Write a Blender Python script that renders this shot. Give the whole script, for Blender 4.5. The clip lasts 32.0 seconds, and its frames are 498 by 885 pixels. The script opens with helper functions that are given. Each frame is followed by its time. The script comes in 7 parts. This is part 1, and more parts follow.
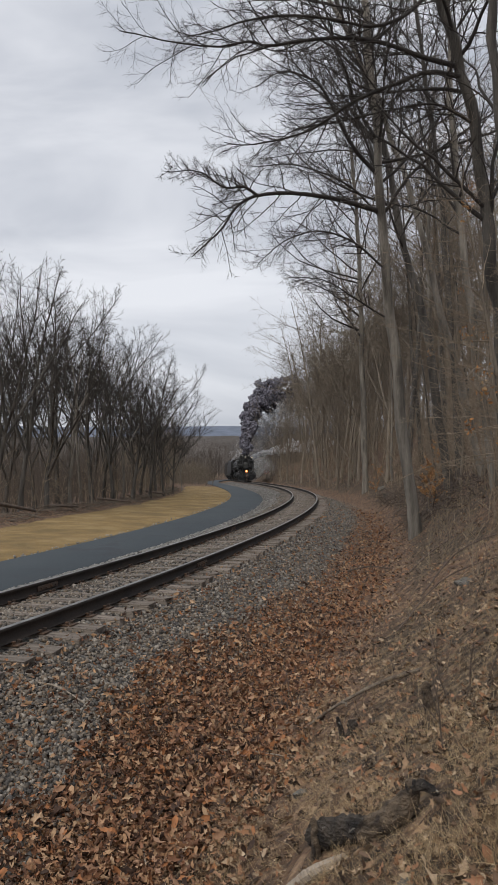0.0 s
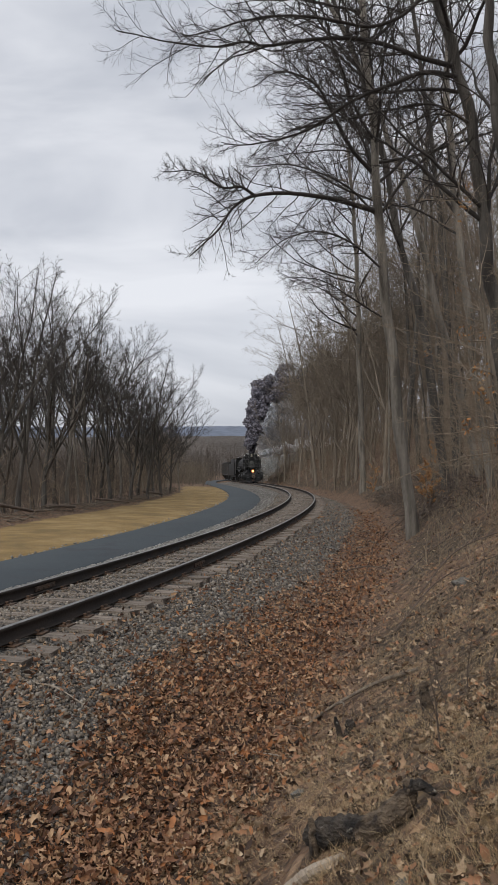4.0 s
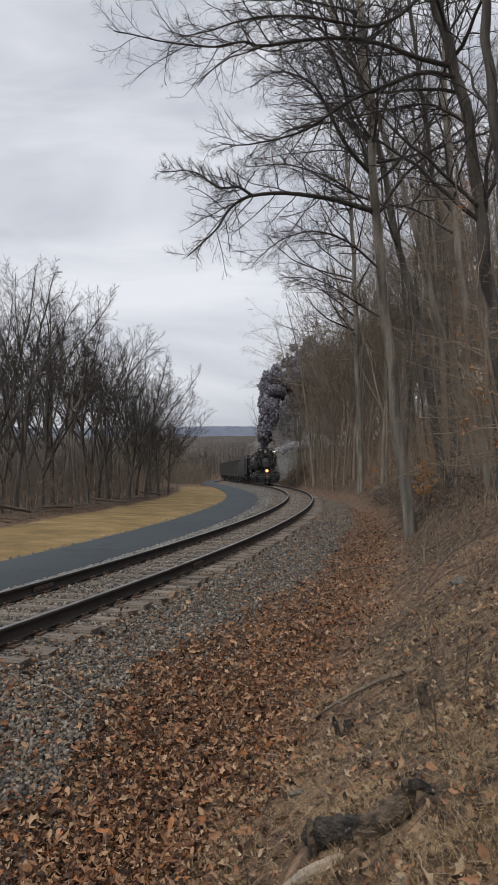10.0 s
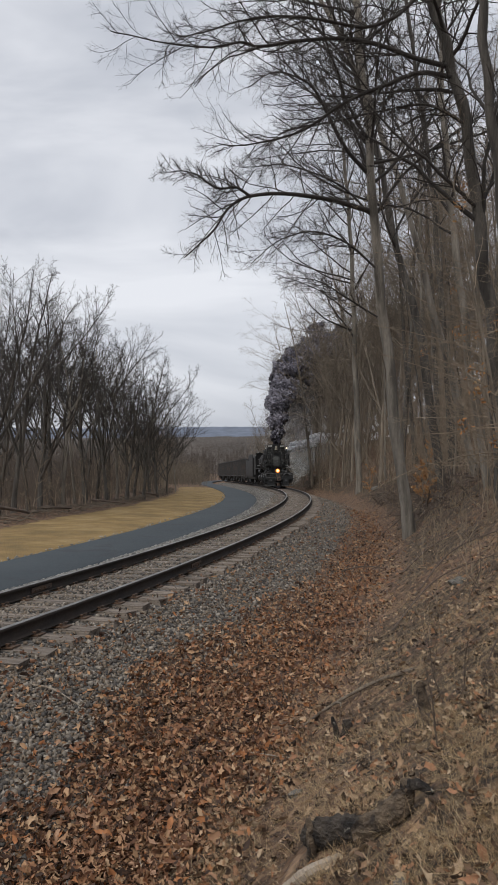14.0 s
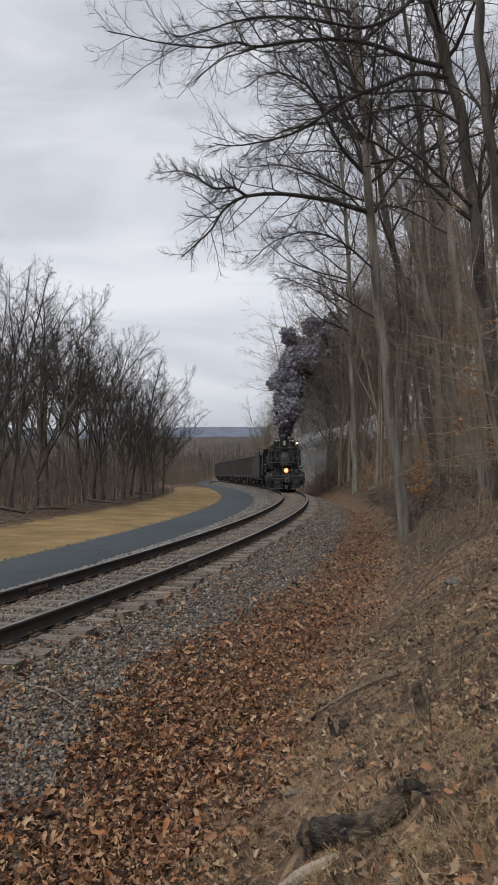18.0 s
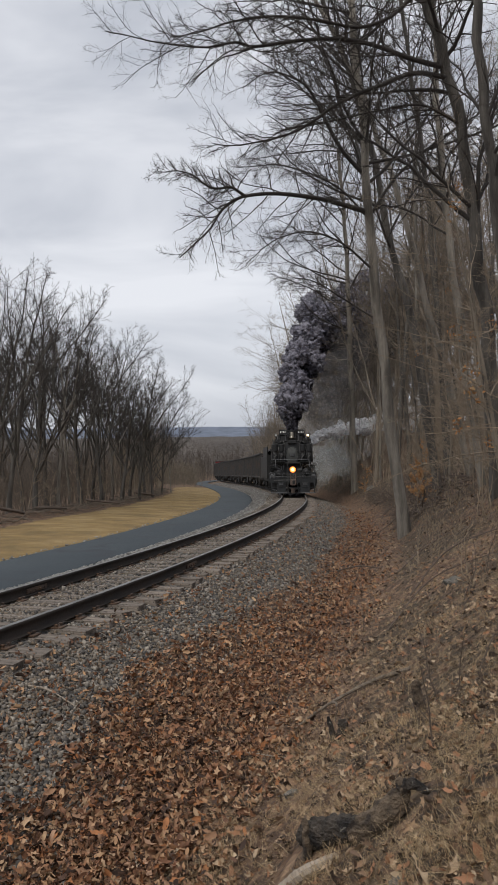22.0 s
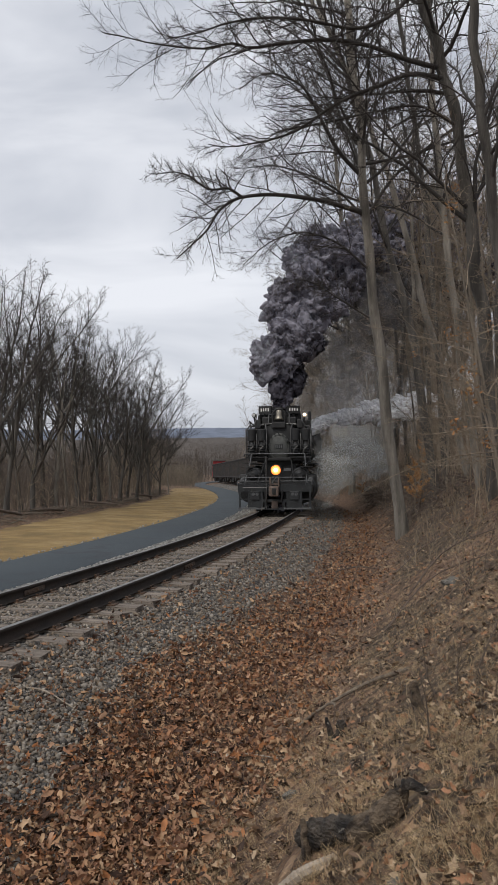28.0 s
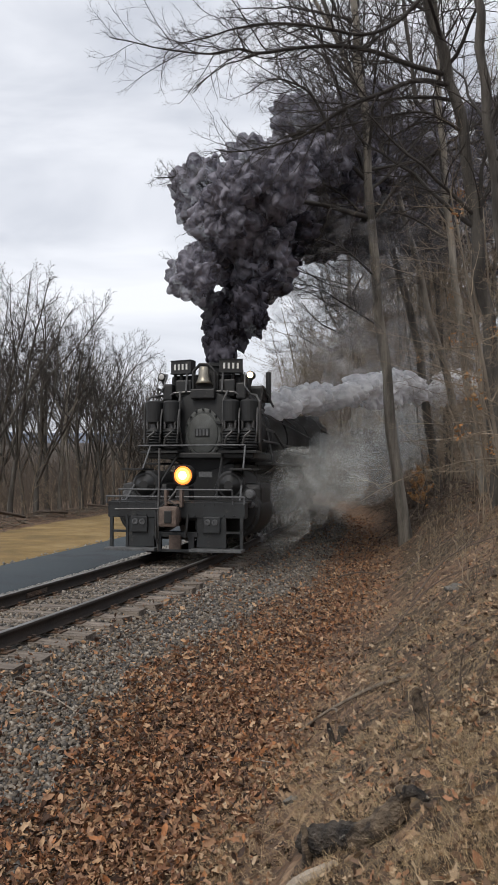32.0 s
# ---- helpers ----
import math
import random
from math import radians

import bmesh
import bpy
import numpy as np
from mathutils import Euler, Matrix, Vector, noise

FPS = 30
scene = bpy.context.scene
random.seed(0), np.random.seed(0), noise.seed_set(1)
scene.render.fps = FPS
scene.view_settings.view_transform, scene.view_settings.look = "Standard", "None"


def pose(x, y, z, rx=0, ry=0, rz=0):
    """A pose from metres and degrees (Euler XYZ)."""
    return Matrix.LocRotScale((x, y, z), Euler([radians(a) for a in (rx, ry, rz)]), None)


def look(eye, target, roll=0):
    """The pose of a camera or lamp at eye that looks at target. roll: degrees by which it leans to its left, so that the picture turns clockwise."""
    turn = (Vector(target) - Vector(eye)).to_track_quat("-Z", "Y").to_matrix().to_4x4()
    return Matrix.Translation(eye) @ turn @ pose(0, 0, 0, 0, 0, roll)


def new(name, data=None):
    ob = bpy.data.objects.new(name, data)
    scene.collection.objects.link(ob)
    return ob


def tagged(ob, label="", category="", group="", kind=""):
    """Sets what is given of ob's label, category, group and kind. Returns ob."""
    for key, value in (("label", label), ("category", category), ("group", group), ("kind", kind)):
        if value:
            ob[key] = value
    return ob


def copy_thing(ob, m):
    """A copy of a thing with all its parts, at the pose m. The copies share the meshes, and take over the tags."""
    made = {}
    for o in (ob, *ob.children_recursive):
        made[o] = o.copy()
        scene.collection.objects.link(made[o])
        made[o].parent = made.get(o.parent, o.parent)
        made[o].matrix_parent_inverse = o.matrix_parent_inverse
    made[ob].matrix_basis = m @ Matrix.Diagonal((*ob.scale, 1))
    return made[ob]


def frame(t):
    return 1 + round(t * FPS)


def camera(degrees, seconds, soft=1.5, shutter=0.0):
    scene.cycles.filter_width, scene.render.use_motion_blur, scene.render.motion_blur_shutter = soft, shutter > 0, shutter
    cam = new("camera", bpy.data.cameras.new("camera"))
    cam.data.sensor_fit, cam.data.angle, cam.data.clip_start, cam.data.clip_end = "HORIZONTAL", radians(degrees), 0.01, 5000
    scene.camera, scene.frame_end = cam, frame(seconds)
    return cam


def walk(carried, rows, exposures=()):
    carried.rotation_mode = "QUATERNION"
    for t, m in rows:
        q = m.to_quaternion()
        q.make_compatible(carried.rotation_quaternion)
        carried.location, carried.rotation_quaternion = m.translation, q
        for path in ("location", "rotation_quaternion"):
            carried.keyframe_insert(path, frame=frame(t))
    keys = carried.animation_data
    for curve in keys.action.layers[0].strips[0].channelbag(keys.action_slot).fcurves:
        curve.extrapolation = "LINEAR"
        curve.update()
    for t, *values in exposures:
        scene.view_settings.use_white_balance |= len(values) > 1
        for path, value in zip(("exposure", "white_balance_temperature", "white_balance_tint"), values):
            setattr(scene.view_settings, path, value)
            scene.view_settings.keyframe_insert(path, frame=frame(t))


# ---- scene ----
# The eye stands on the bank beside the curve and turns by a degree or so.
EYE_HEIGHT = 1.975
cam = camera(36.18, 32.0, soft=1.0)
TURNS = [
    (0, -0.00, 1.05, -0.00), (1, -0.05, 1.04, -0.01), (2, -0.08, 1.05, -0.05), (3, -0.16, 1.06, -0.04), (3.5, -0.18, 1.06, 0.01),
    (5.5, -0.21, 1.03, 0.09), (7, -0.24, 1.03, 0.09), (8, -0.29, 1.04, 0.16), (9, -0.35, 1.04, 0.16), (10, -0.35, 1.06, 0.15),
    (11, -0.42, 1.05, 0.18), (12, -0.45, 1.07, 0.16), (13, -0.47, 1.09, 0.21), (14, -0.48, 1.09, 0.27), (14.5, -0.50, 1.08, 0.30),
    (16.5, -0.62, 1.09, 0.27), (17.5, -0.70, 1.10, 0.25), (18.5, -0.77, 1.10, 0.25), (19.5, -0.78, 1.09, 0.32), (20.5, -0.77, 1.09, 0.38),
    (21.5, -0.78, 1.09, 0.39), (22.5, -0.88, 1.09, 0.32), (23.5, -0.93, 1.09, 0.37), (24.5, -0.94, 1.13, 0.43), (25.5, -0.96, 1.14, 0.44),
    (27.5, -1.01, 1.16, 0.48), (28, -1.01, 1.16, 0.49), (28.5, -0.96, 1.21, 0.43), (29, -0.93, 1.26, 0.36), (29.5, -0.88, 1.28, 0.32),
    (30, -0.78, 1.33, 0.23), (30.5, -0.74, 1.40, 0.11), (31, -0.70, 1.45, 0.03), (31.5, -0.73, 1.47, 0.07), (32, -0.73, 1.49, 0.02),
]


def aim(yaw, pitch, roll):
    return pose(0, 0, EYE_HEIGHT, 0, 0, yaw) @ pose(0, 0, 0, 90 + pitch) @ pose(0, 0, 0, 0, 0, -roll)


EXPOSURES = [(0, 0.16), (26, 0.16), (28, 0.22), (30, 0.33), (31, 0.39), (32, 0.43)]
walk(cam, [(t, aim(a, b, c)) for t, a, b, c in TURNS], EXPOSURES)
scene.cycles.transparent_max_bounces = 40

# ---------------------------------------------------------------- light
world = bpy.data.worlds.new("overcast_sky")
scene.world = world
world.use_nodes = True
wt = world.node_tree
wt.nodes.clear()


def sky_nodes():
    n, l = wt.nodes, wt.links
    out = n.new("ShaderNodeOutputWorld")
    bg = n.new("ShaderNodeBackground")
    sky = n.new("ShaderNodeTexSky")
    sky.sky_type = 'NISHITA'
    sky.sun_disc = False
    sky.sun_elevation = radians(38)
    sky.sun_rotation = radians(215)
    sky.dust_density = 3.0
    co = n.new("ShaderNodeTexCoord")
    mp = n.new("ShaderNodeMapping")
    mp.inputs["Scale"].default_value = (1.0, 1.0, 3.6)
    l.new(co.outputs["Generated"], mp.inputs["Vector"])
    big = n.new("ShaderNodeTexNoise")
    big.inputs["Scale"].default_value = 2.1
    big.inputs["Detail"].default_value = 5.0
    big.inputs["Roughness"].default_value = 0.5
    big.inputs["Distortion"].default_value = 0.5
    l.new(mp.outputs["Vector"], big.inputs["Vector"])
    ramp = n.new("ShaderNodeValToRGB")
    e = ramp.color_ramp.elements
    e[0].position, e[0].color = 0.38, (4.65, 4.9, 5.5, 1)
    e[1].position, e[1].color = 0.64, (7.55, 7.7, 8.15, 1)
    l.new(big.outputs["Fac"], ramp.inputs["Fac"])
    mix = n.new("ShaderNodeMixRGB")
    mix.inputs["Fac"].default_value = 0.93
    l.new(sky.outputs["Color"], mix.inputs["Color1"])
    l.new(ramp.outputs["Color"], mix.inputs["Color2"])
    l.new(mix.outputs["Color"], bg.inputs["Color"])
    bg.inputs["Strength"].default_value = 0.1
    l.new(bg.outputs["Background"], out.inputs["Surface"])


sky_nodes()
sun = new("sun", bpy.data.lights.new("sun", "SUN"))
sun.data.energy = 1.5
sun.data.angle = radians(26)
sun.data.color = (1.0, 0.94, 0.86)
sun.matrix_world = look((0, 0, 50), (12, 22, 15))

# ---------------------------------------------------------------- materials


def material(name, base, second=None, scale=8.0, fine=60.0, rough=0.8, metal=0.0, bump=0.3, spots=None, vary=0.0,
             spot_at=0.62, depth=0.02, coord="Object", stretch=1.0):
    """Base colour broken by a second colour at a large scale and by grain at a small one, with fine relief."""
    m = bpy.data.materials.new(name)
    m.use_nodes = True
    t = m.node_tree
    n, l = t.nodes, t.links
    b = n["Principled BSDF"]
    co = n.new("ShaderNodeTexCoord")
    a = n.new("ShaderNodeTexNoise")
    a.inputs["Scale"].default_value, a.inputs["Detail"].default_value = scale, 5.0
    g = n.new("ShaderNodeTexNoise")
    g.inputs["Scale"].default_value, g.inputs["Detail"].default_value = fine, 4.0
    mp = n.new("ShaderNodeMapping")
    mp.inputs["Scale"].default_value = stretch if isinstance(stretch, tuple) else (1.0, 1.0, stretch)
    l.new(co.outputs[coord], mp.inputs["Vector"])
    for q in (a, g):
        l.new(mp.outputs["Vector"], q.inputs["Vector"])
    r = n.new("ShaderNodeValToRGB")
    r.color_ramp.elements[0].position, r.color_ramp.elements[1].position = 0.35, 0.65
    r.color_ramp.elements[0].color = (*base, 1)
    r.color_ramp.elements[1].color = (*(second or [c * 0.7 for c in base]), 1)
    l.new(a.outputs["Fac"], r.inputs["Fac"])
    last = r.outputs["Color"]
    mul = n.new("ShaderNodeMixRGB")
    mul.blend_type = 'OVERLAY'
    mul.inputs["Fac"].default_value = 0.45
    l.new(last, mul.inputs["Color1"])
    l.new(g.outputs["Fac"], mul.inputs["Color2"])
    last = mul.outputs["Color"]
    if spots:
        s = n.new("ShaderNodeTexNoise")
        s.inputs["Scale"].default_value, s.inputs["Detail"].default_value = scale * 2.3, 6.0
        l.new(co.outputs[coord], s.inputs["Vector"])
        sr = n.new("ShaderNodeValToRGB")
        sr.color_ramp.elements[0].position, sr.color_ramp.elements[1].position = spot_at - 0.04, spot_at + 0.04
        l.new(s.outputs["Fac"], sr.inputs["Fac"])
        sm = n.new("ShaderNodeMixRGB")
        sm.inputs["Color2"].default_value = (*spots, 1)
        l.new(sr.outputs["Color"], sm.inputs["Fac"])
        l.new(last, sm.inputs["Color1"])
        last = sm.outputs["Color"]
    if vary:
        oi = n.new("ShaderNodeObjectInfo")
        ge = n.new("ShaderNodeNewGeometry")
        ad = n.new("ShaderNodeMath")
        ad.operation = 'ADD'
        l.new(oi.outputs["Random"], ad.inputs[0])
        l.new(ge.outputs["Random Per Island"], ad.inputs[1])
        mr = n.new("ShaderNodeMapRange")
        mr.inputs["From Max"].default_value = 2.0
        mr.inputs["To Min"].default_value, mr.inputs["To Max"].default_value = 1.0 - vary, 1.0 + vary
        l.new(ad.outputs[0], mr.inputs["Value"])
        hs = n.new("ShaderNodeHueSaturation")
        l.new(mr.outputs["Result"], hs.inputs["Value"])
        l.new(last, hs.inputs["Color"])
        last = hs.outputs["Color"]
    l.new(last, b.inputs["Base Color"])
    b.inputs["Roughness"].default_value, b.inputs["Metallic"].default_value = rough, metal
    if bump:
        bp = n.new("ShaderNodeBump")
        bp.inputs["Strength"].default_value, bp.inputs["Distance"].default_value = bump, depth
        l.new(g.outputs["Fac"], bp.inputs["Height"])
        l.new(bp.outputs["Normal"], b.inputs["Normal"])
    return m


def island_palette(name, colours, rough=0.85, bump=0.3, fine=40.0):
    """One colour of the palette for each loose piece, with fine grain."""
    m = bpy.data.materials.new(name)
    m.use_nodes = True
    n, l = m.node_tree.nodes, m.node_tree.links
    b = n["Principled BSDF"]
    ge = n.new("ShaderNodeNewGeometry")
    r = n.new("ShaderNodeValToRGB")
    r.color_ramp.interpolation = 'CONSTANT'
    e = r.color_ramp.elements
    e[0].color = (*colours[0], 1)
    e[1].position, e[1].color = 1.0 / len(colours), (*colours[1], 1)
    for i, c in enumerate(colours[2:], 2):
        e.new(i / len(colours)).color = (*c, 1)
    l.new(ge.outputs["Random Per Island"], r.inputs["Fac"])
    co = n.new("ShaderNodeTexCoord")
    g = n.new("ShaderNodeTexNoise")
    g.inputs["Scale"].default_value, g.inputs["Detail"].default_value = fine, 3.0
    l.new(co.outputs["Object"], g.inputs["Vector"])
    mul = n.new("ShaderNodeMixRGB")
    mul.blend_type = 'OVERLAY'
    mul.inputs["Fac"].default_value = 0.5
    l.new(r.outputs["Color"], mul.inputs["Color1"])
    l.new(g.outputs["Fac"], mul.inputs["Color2"])
    l.new(mul.outputs["Color"], b.inputs["Base Color"])
    b.inputs["Roughness"].default_value = rough
    if bump:
        bp = n.new("ShaderNodeBump")
        bp.inputs["Strength"].default_value, bp.inputs["Distance"].default_value = bump, 0.01
        l.new(g.outputs["Fac"], bp.inputs["Height"])
        l.new(bp.outputs["Normal"], b.inputs["Normal"])
    return m


def glowing(name, colour, strength):
    m = bpy.data.materials.new(name)
    m.use_nodes = True
    b = m.node_tree.nodes["Principled BSDF"]
    b.inputs["Base Color"].default_value = (*colour, 1)
    b.inputs["Emission Color"].default_value = (*colour, 1)
    b.inputs["Emission Strength"].default_value = strength
    return m


BARK = material("bark", (0.115, 0.106, 0.093), (0.04, 0.036, 0.032), 4.0, 30, 0.95, bump=1.0, vary=0.2, depth=0.04, stretch=0.13)
LIMB = material("limb_bark", (0.05, 0.045, 0.041), (0.03, 0.027, 0.025), 3.0, 26, 0.95, bump=0.5, vary=0.2)
BARK_GREY = material("bark_grey", (0.25, 0.228, 0.195), (0.085, 0.077, 0.066), 3.5, 34, 0.95, bump=1.0, vary=0.12, depth=0.03, stretch=0.15)
TWIG = material("twig", (0.058, 0.05, 0.044), (0.036, 0.031, 0.028), 2.0, 20, 0.9, bump=0.0, vary=0.25)
TWIG_PALE = material("twig_pale", (0.29, 0.232, 0.168), (0.17, 0.136, 0.1), 2.0, 20, 0.9, bump=0.0, vary=0.25)
# Lightened copies of bark and twig: haze in the distant wood put into colour.
WOOD_BARK = material("lightened_bark", (0.25, 0.212, 0.168), (0.125, 0.105, 0.083), 1.5, 12, 0.95, bump=0.5, vary=0.3, stretch=0.2)
WOOD_TWIG = material("lightened_twig", (0.215, 0.178, 0.137), (0.125, 0.104, 0.08), 1.5, 12, 0.95, bump=0.0, vary=0.3)
FAR_WOOD = material("far_wood", (0.1, 0.083, 0.07), (0.065, 0.055, 0.047), 0.3, 4, 0.95, bump=0.0, vary=0.3)
BRUSH_TWIG = material("brush_twig", (0.12, 0.095, 0.074), (0.075, 0.061, 0.049), 1.0, 12, 0.95, bump=0.0, vary=0.3)
RAIL_SIDE = material("rail_rust", (0.021, 0.0175, 0.0155), (0.034, 0.025, 0.02), 3, 40, 0.92, 0.0, 0.3)
RAIL_TOP = material("rail_polished", (0.32, 0.31, 0.3), (0.2, 0.19, 0.18), 4, 60, 0.4, 0.85, 0.05)
TIE_WOOD = material("tie_wood", (0.21, 0.178, 0.148), (0.075, 0.06, 0.05), 9, 60, 0.92, bump=1.0, vary=0.5, spots=(0.055, 0.045, 0.038), spot_at=0.62, stretch=(0.08, 1.0, 1.0))
STEEL = material("rusty_steel", (0.09, 0.07, 0.06), (0.14, 0.085, 0.055), 6, 50, 0.7, 0.4, 0.3)
ASPHALT = material("asphalt", (0.033, 0.044, 0.053), (0.042, 0.054, 0.063), 0.35, 120, 0.85, bump=0.4, spots=(0.032, 0.038, 0.046), depth=0.01)
STONES = island_palette("ballast_stone", [(0.155, 0.134, 0.113), (0.21, 0.184, 0.152), (0.08, 0.072, 0.065), (0.3, 0.267, 0.226), (0.12, 0.1, 0.08), (0.19, 0.152, 0.115), (0.06, 0.055, 0.051), (0.14, 0.108, 0.077)])
GREY_STONES = island_palette("limestone_chip", [(0.24, 0.236, 0.222), (0.19, 0.186, 0.177), (0.3, 0.29, 0.272), (0.15, 0.146, 0.14)])
# The near-black leaf tones put shaded gaps between leaves into colour.
LEAVES = island_palette("fallen_leaf", [(0.214, 0.101, 0.0532), (0.278, 0.141, 0.0722), (0.353, 0.207, 0.112), (0.107, 0.0525, 0.0304), (0.353, 0.217, 0.12),
                                        (0.257, 0.127, 0.0684), (0.0535, 0.0283, 0.0181), (0.31, 0.131, 0.0522), (0.182, 0.0909, 0.0522), (0.0749, 0.0384, 0.0238), (0.3, 0.17, 0.0988), (0.407, 0.273, 0.166), (0.332, 0.197, 0.122), (0.0428, 0.0242, 0.0162), (0.374, 0.232, 0.133)], fine=25)
LEAVES_TAN = island_palette("weathered_leaf", [(0.05, 0.032, 0.02), (0.08, 0.047, 0.029), (0.3, 0.2, 0.122), (0.37, 0.27, 0.175), (0.22, 0.138, 0.083), (0.4, 0.305, 0.205), (0.31, 0.155, 0.083), (0.14, 0.088, 0.056), (0.035, 0.022, 0.015)], fine=25)
STRAW = island_palette("dry_grass", [(0.34, 0.26, 0.15), (0.28, 0.2, 0.115), (0.4, 0.32, 0.2), (0.22, 0.15, 0.09)], bump=0)
LAWN = island_palette("tan_grass", [(0.3, 0.2, 0.085), (0.24, 0.16, 0.066), (0.36, 0.255, 0.12), (0.19, 0.127, 0.054)], bump=0)
# Its darkest strands stand for shade in the gaps of the grass.
BANK_STRAW = island_palette("matted_grass", [(0.53, 0.38, 0.205), (0.38, 0.262, 0.137), (0.62, 0.465, 0.28), (0.19, 0.122, 0.066), (0.46, 0.33, 0.187), (0.075, 0.047, 0.028), (0.27, 0.184, 0.102), (0.42, 0.3, 0.165)], bump=0)

# ---------------------------------------------------------------- mesh helpers


def part(name, bm, mat, parent, label=""):
    me = bpy.data.meshes.new(name)
    bm.to_mesh(me)
    bm.free()
    me.materials.append(mat)
    ob = new(name, me)
    ob.parent = parent
    if label:
        ob["label"] = label
    return ob


def raw(name, verts, faces, mat, parent=None, smooth=False):
    me = bpy.data.meshes.new(name)
    verts = np.asarray(verts, dtype=np.float32)
    faces = np.asarray(faces, dtype=np.int32)
    k = faces.shape[1]
    me.vertices.add(len(verts))
    me.vertices.foreach_set("co", verts.ravel())
    me.loops.add(faces.size)
    me.loops.foreach_set("vertex_index", faces.ravel())
    me.polygons.add(len(faces))
    me.polygons.foreach_set("loop_start", np.arange(0, faces.size, k, dtype=np.int32))
    me.update(calc_edges=True)
    if smooth:
        me.polygons.foreach_set("use_smooth", np.ones(len(faces), dtype=bool))
    me.materials.append(mat)
    ob = new(name, me)
    ob.parent = parent
    return ob


def box(bm, x0, x1, y0, y1, z0, z1, bevel=0.0):
    r = bmesh.ops.create_cube(bm, size=1.0)
    vs = r["verts"]
    for v in vs:
        v.co = Vector((x0 + (v.co.x + 0.5) * (x1 - x0), y0 + (v.co.y + 0.5) * (y1 - y0), z0 + (v.co.z + 0.5) * (z1 - z0)))
    if bevel:
        es = {e for v in vs for e in v.link_edges}
        bmesh.ops.bevel(bm, geom=list(es), offset=bevel, segments=2, affect='EDGES', profile=0.6)
    return vs


def rod(bm, a, b, r0, r1=None, sides=10):
    a, b = Vector(a), Vector(b)
    d = b - a
    m = Matrix.Translation((a + b) / 2) @ d.to_track_quat("Z", "Y").to_matrix().to_4x4()
    return bmesh.ops.create_cone(bm, cap_ends=True, segments=sides, radius1=r0, radius2=r0 if r1 is None else r1, depth=d.length, matrix=m)["verts"]


def lathe(bm, profile, m=None, sides=32):
    """A turned solid about z from rows of (radius, height)."""
    m = m or Matrix()
    rings = []
    for r, z in profile:
        rings.append([bm.verts.new(m @ Vector((r * math.cos(2 * math.pi * i / sides), r * math.sin(2 * math.pi * i / sides), z))) for i in range(sides)])
    for p, q in zip(rings, rings[1:]):
        for i in range(sides):
            j = (i + 1) % sides
            bm.faces.new((p[i], p[j], q[j], q[i]))
    bm.faces.new(rings[0][::-1])
    bm.faces.new(rings[-1])
    return rings


def pipe(bm, points, r, sides=8):
    pts = [Vector(p) for p in points]
    for a, b in zip(pts, pts[1:]):
        rod(bm, a, b, r, sides=sides)
    for p in pts[1:-1]:
        bmesh.ops.create_uvsphere(bm, u_segments=sides, v_segments=5, radius=r, matrix=Matrix.Translation(p))


def tubes(branches):
    """Arrays for many tapered tubes; each branch is (points, radii, sides)."""
    groups = {}
    for p, r, k in branches:
        groups.setdefault((len(p), k), []).append((p, r))
    allv, allf, base = [], [], 0
    for (n, k), items in groups.items():
        P = np.array([i[0] for i in items], dtype=float)
        R = np.array([i[1] for i in items], dtype=float)
        T = np.gradient(P, axis=1)
        T /= np.linalg.norm(T, axis=2, keepdims=True) + 1e-9
        ref = np.zeros_like(T)
        ref[..., 0] = 1.0
        flat = np.abs(T[..., 0]).mean(axis=1) > 0.75
        ref[flat] = (0.0, 1.0, 0.0)
        U = np.cross(T, ref)
        U /= np.linalg.norm(U, axis=2, keepdims=True) + 1e-9
        V = np.cross(T, U)
        ang = np.arange(k) * 2 * math.pi / k
        ring = P[:, :, None, :] + R[:, :, None, None] * (np.cos(ang)[None, None, :, None] * U[:, :, None, :] + np.sin(ang)[None, None, :, None] * V[:, :, None, :])
        B = len(items)
        allv.append(ring.reshape(-1, 3))
        idx = np.arange(B * n * k).reshape(B, n, k) + base
        a, b = idx[:, :-1, :], idx[:, 1:, :]
        allf.append(np.stack([a, np.roll(a, -1, 2), np.roll(b, -1, 2), b], axis=-1).reshape(-1, 4))
        base += B * n * k
    return np.concatenate(allv), np.concatenate(allf)

# ---------------------------------------------------------------- the line of the track


STEP = 0.25
LINE_S = np.arange(-60.0, 420.0 + STEP, STEP)
BEND_AT = [-60, 0, 15, 30, 45, 60, 80, 110, 136, 147, 200, 270, 300, 420]
BEND = [-0.0069, -0.0069, -0.0068, -0.0053, -0.0050, -0.0045, -0.0027, -0.0010, -0.0009, 0.0018, 0.0030, 0.0030, 0.0, 0.0]
GRADE_AT = [-60, 0, 20, 40, 60, 90, 150, 420]
GRADE = [0.0141, 0.0141, 0.0138, 0.0161, 0.0205, 0.0210, 0.0209, 0.0209]


def lay_line():
    k = np.interp(LINE_S, BEND_AT, BEND)
    g = np.interp(LINE_S, GRADE_AT, GRADE)
    i0 = int(np.argmin(abs(LINE_S)))

    def add(v, first):
        c = np.concatenate([[0], np.cumsum((v[1:] + v[:-1]) / 2 * STEP)])
        return c - c[i0] + first
    th = add(k, 0.38476)
    return add(np.sin(th), -8.0), add(np.cos(th), -4.505), -add(g, -0.28), th


LX, LY, LZ, LT = lay_line()
BANKED = 0.016


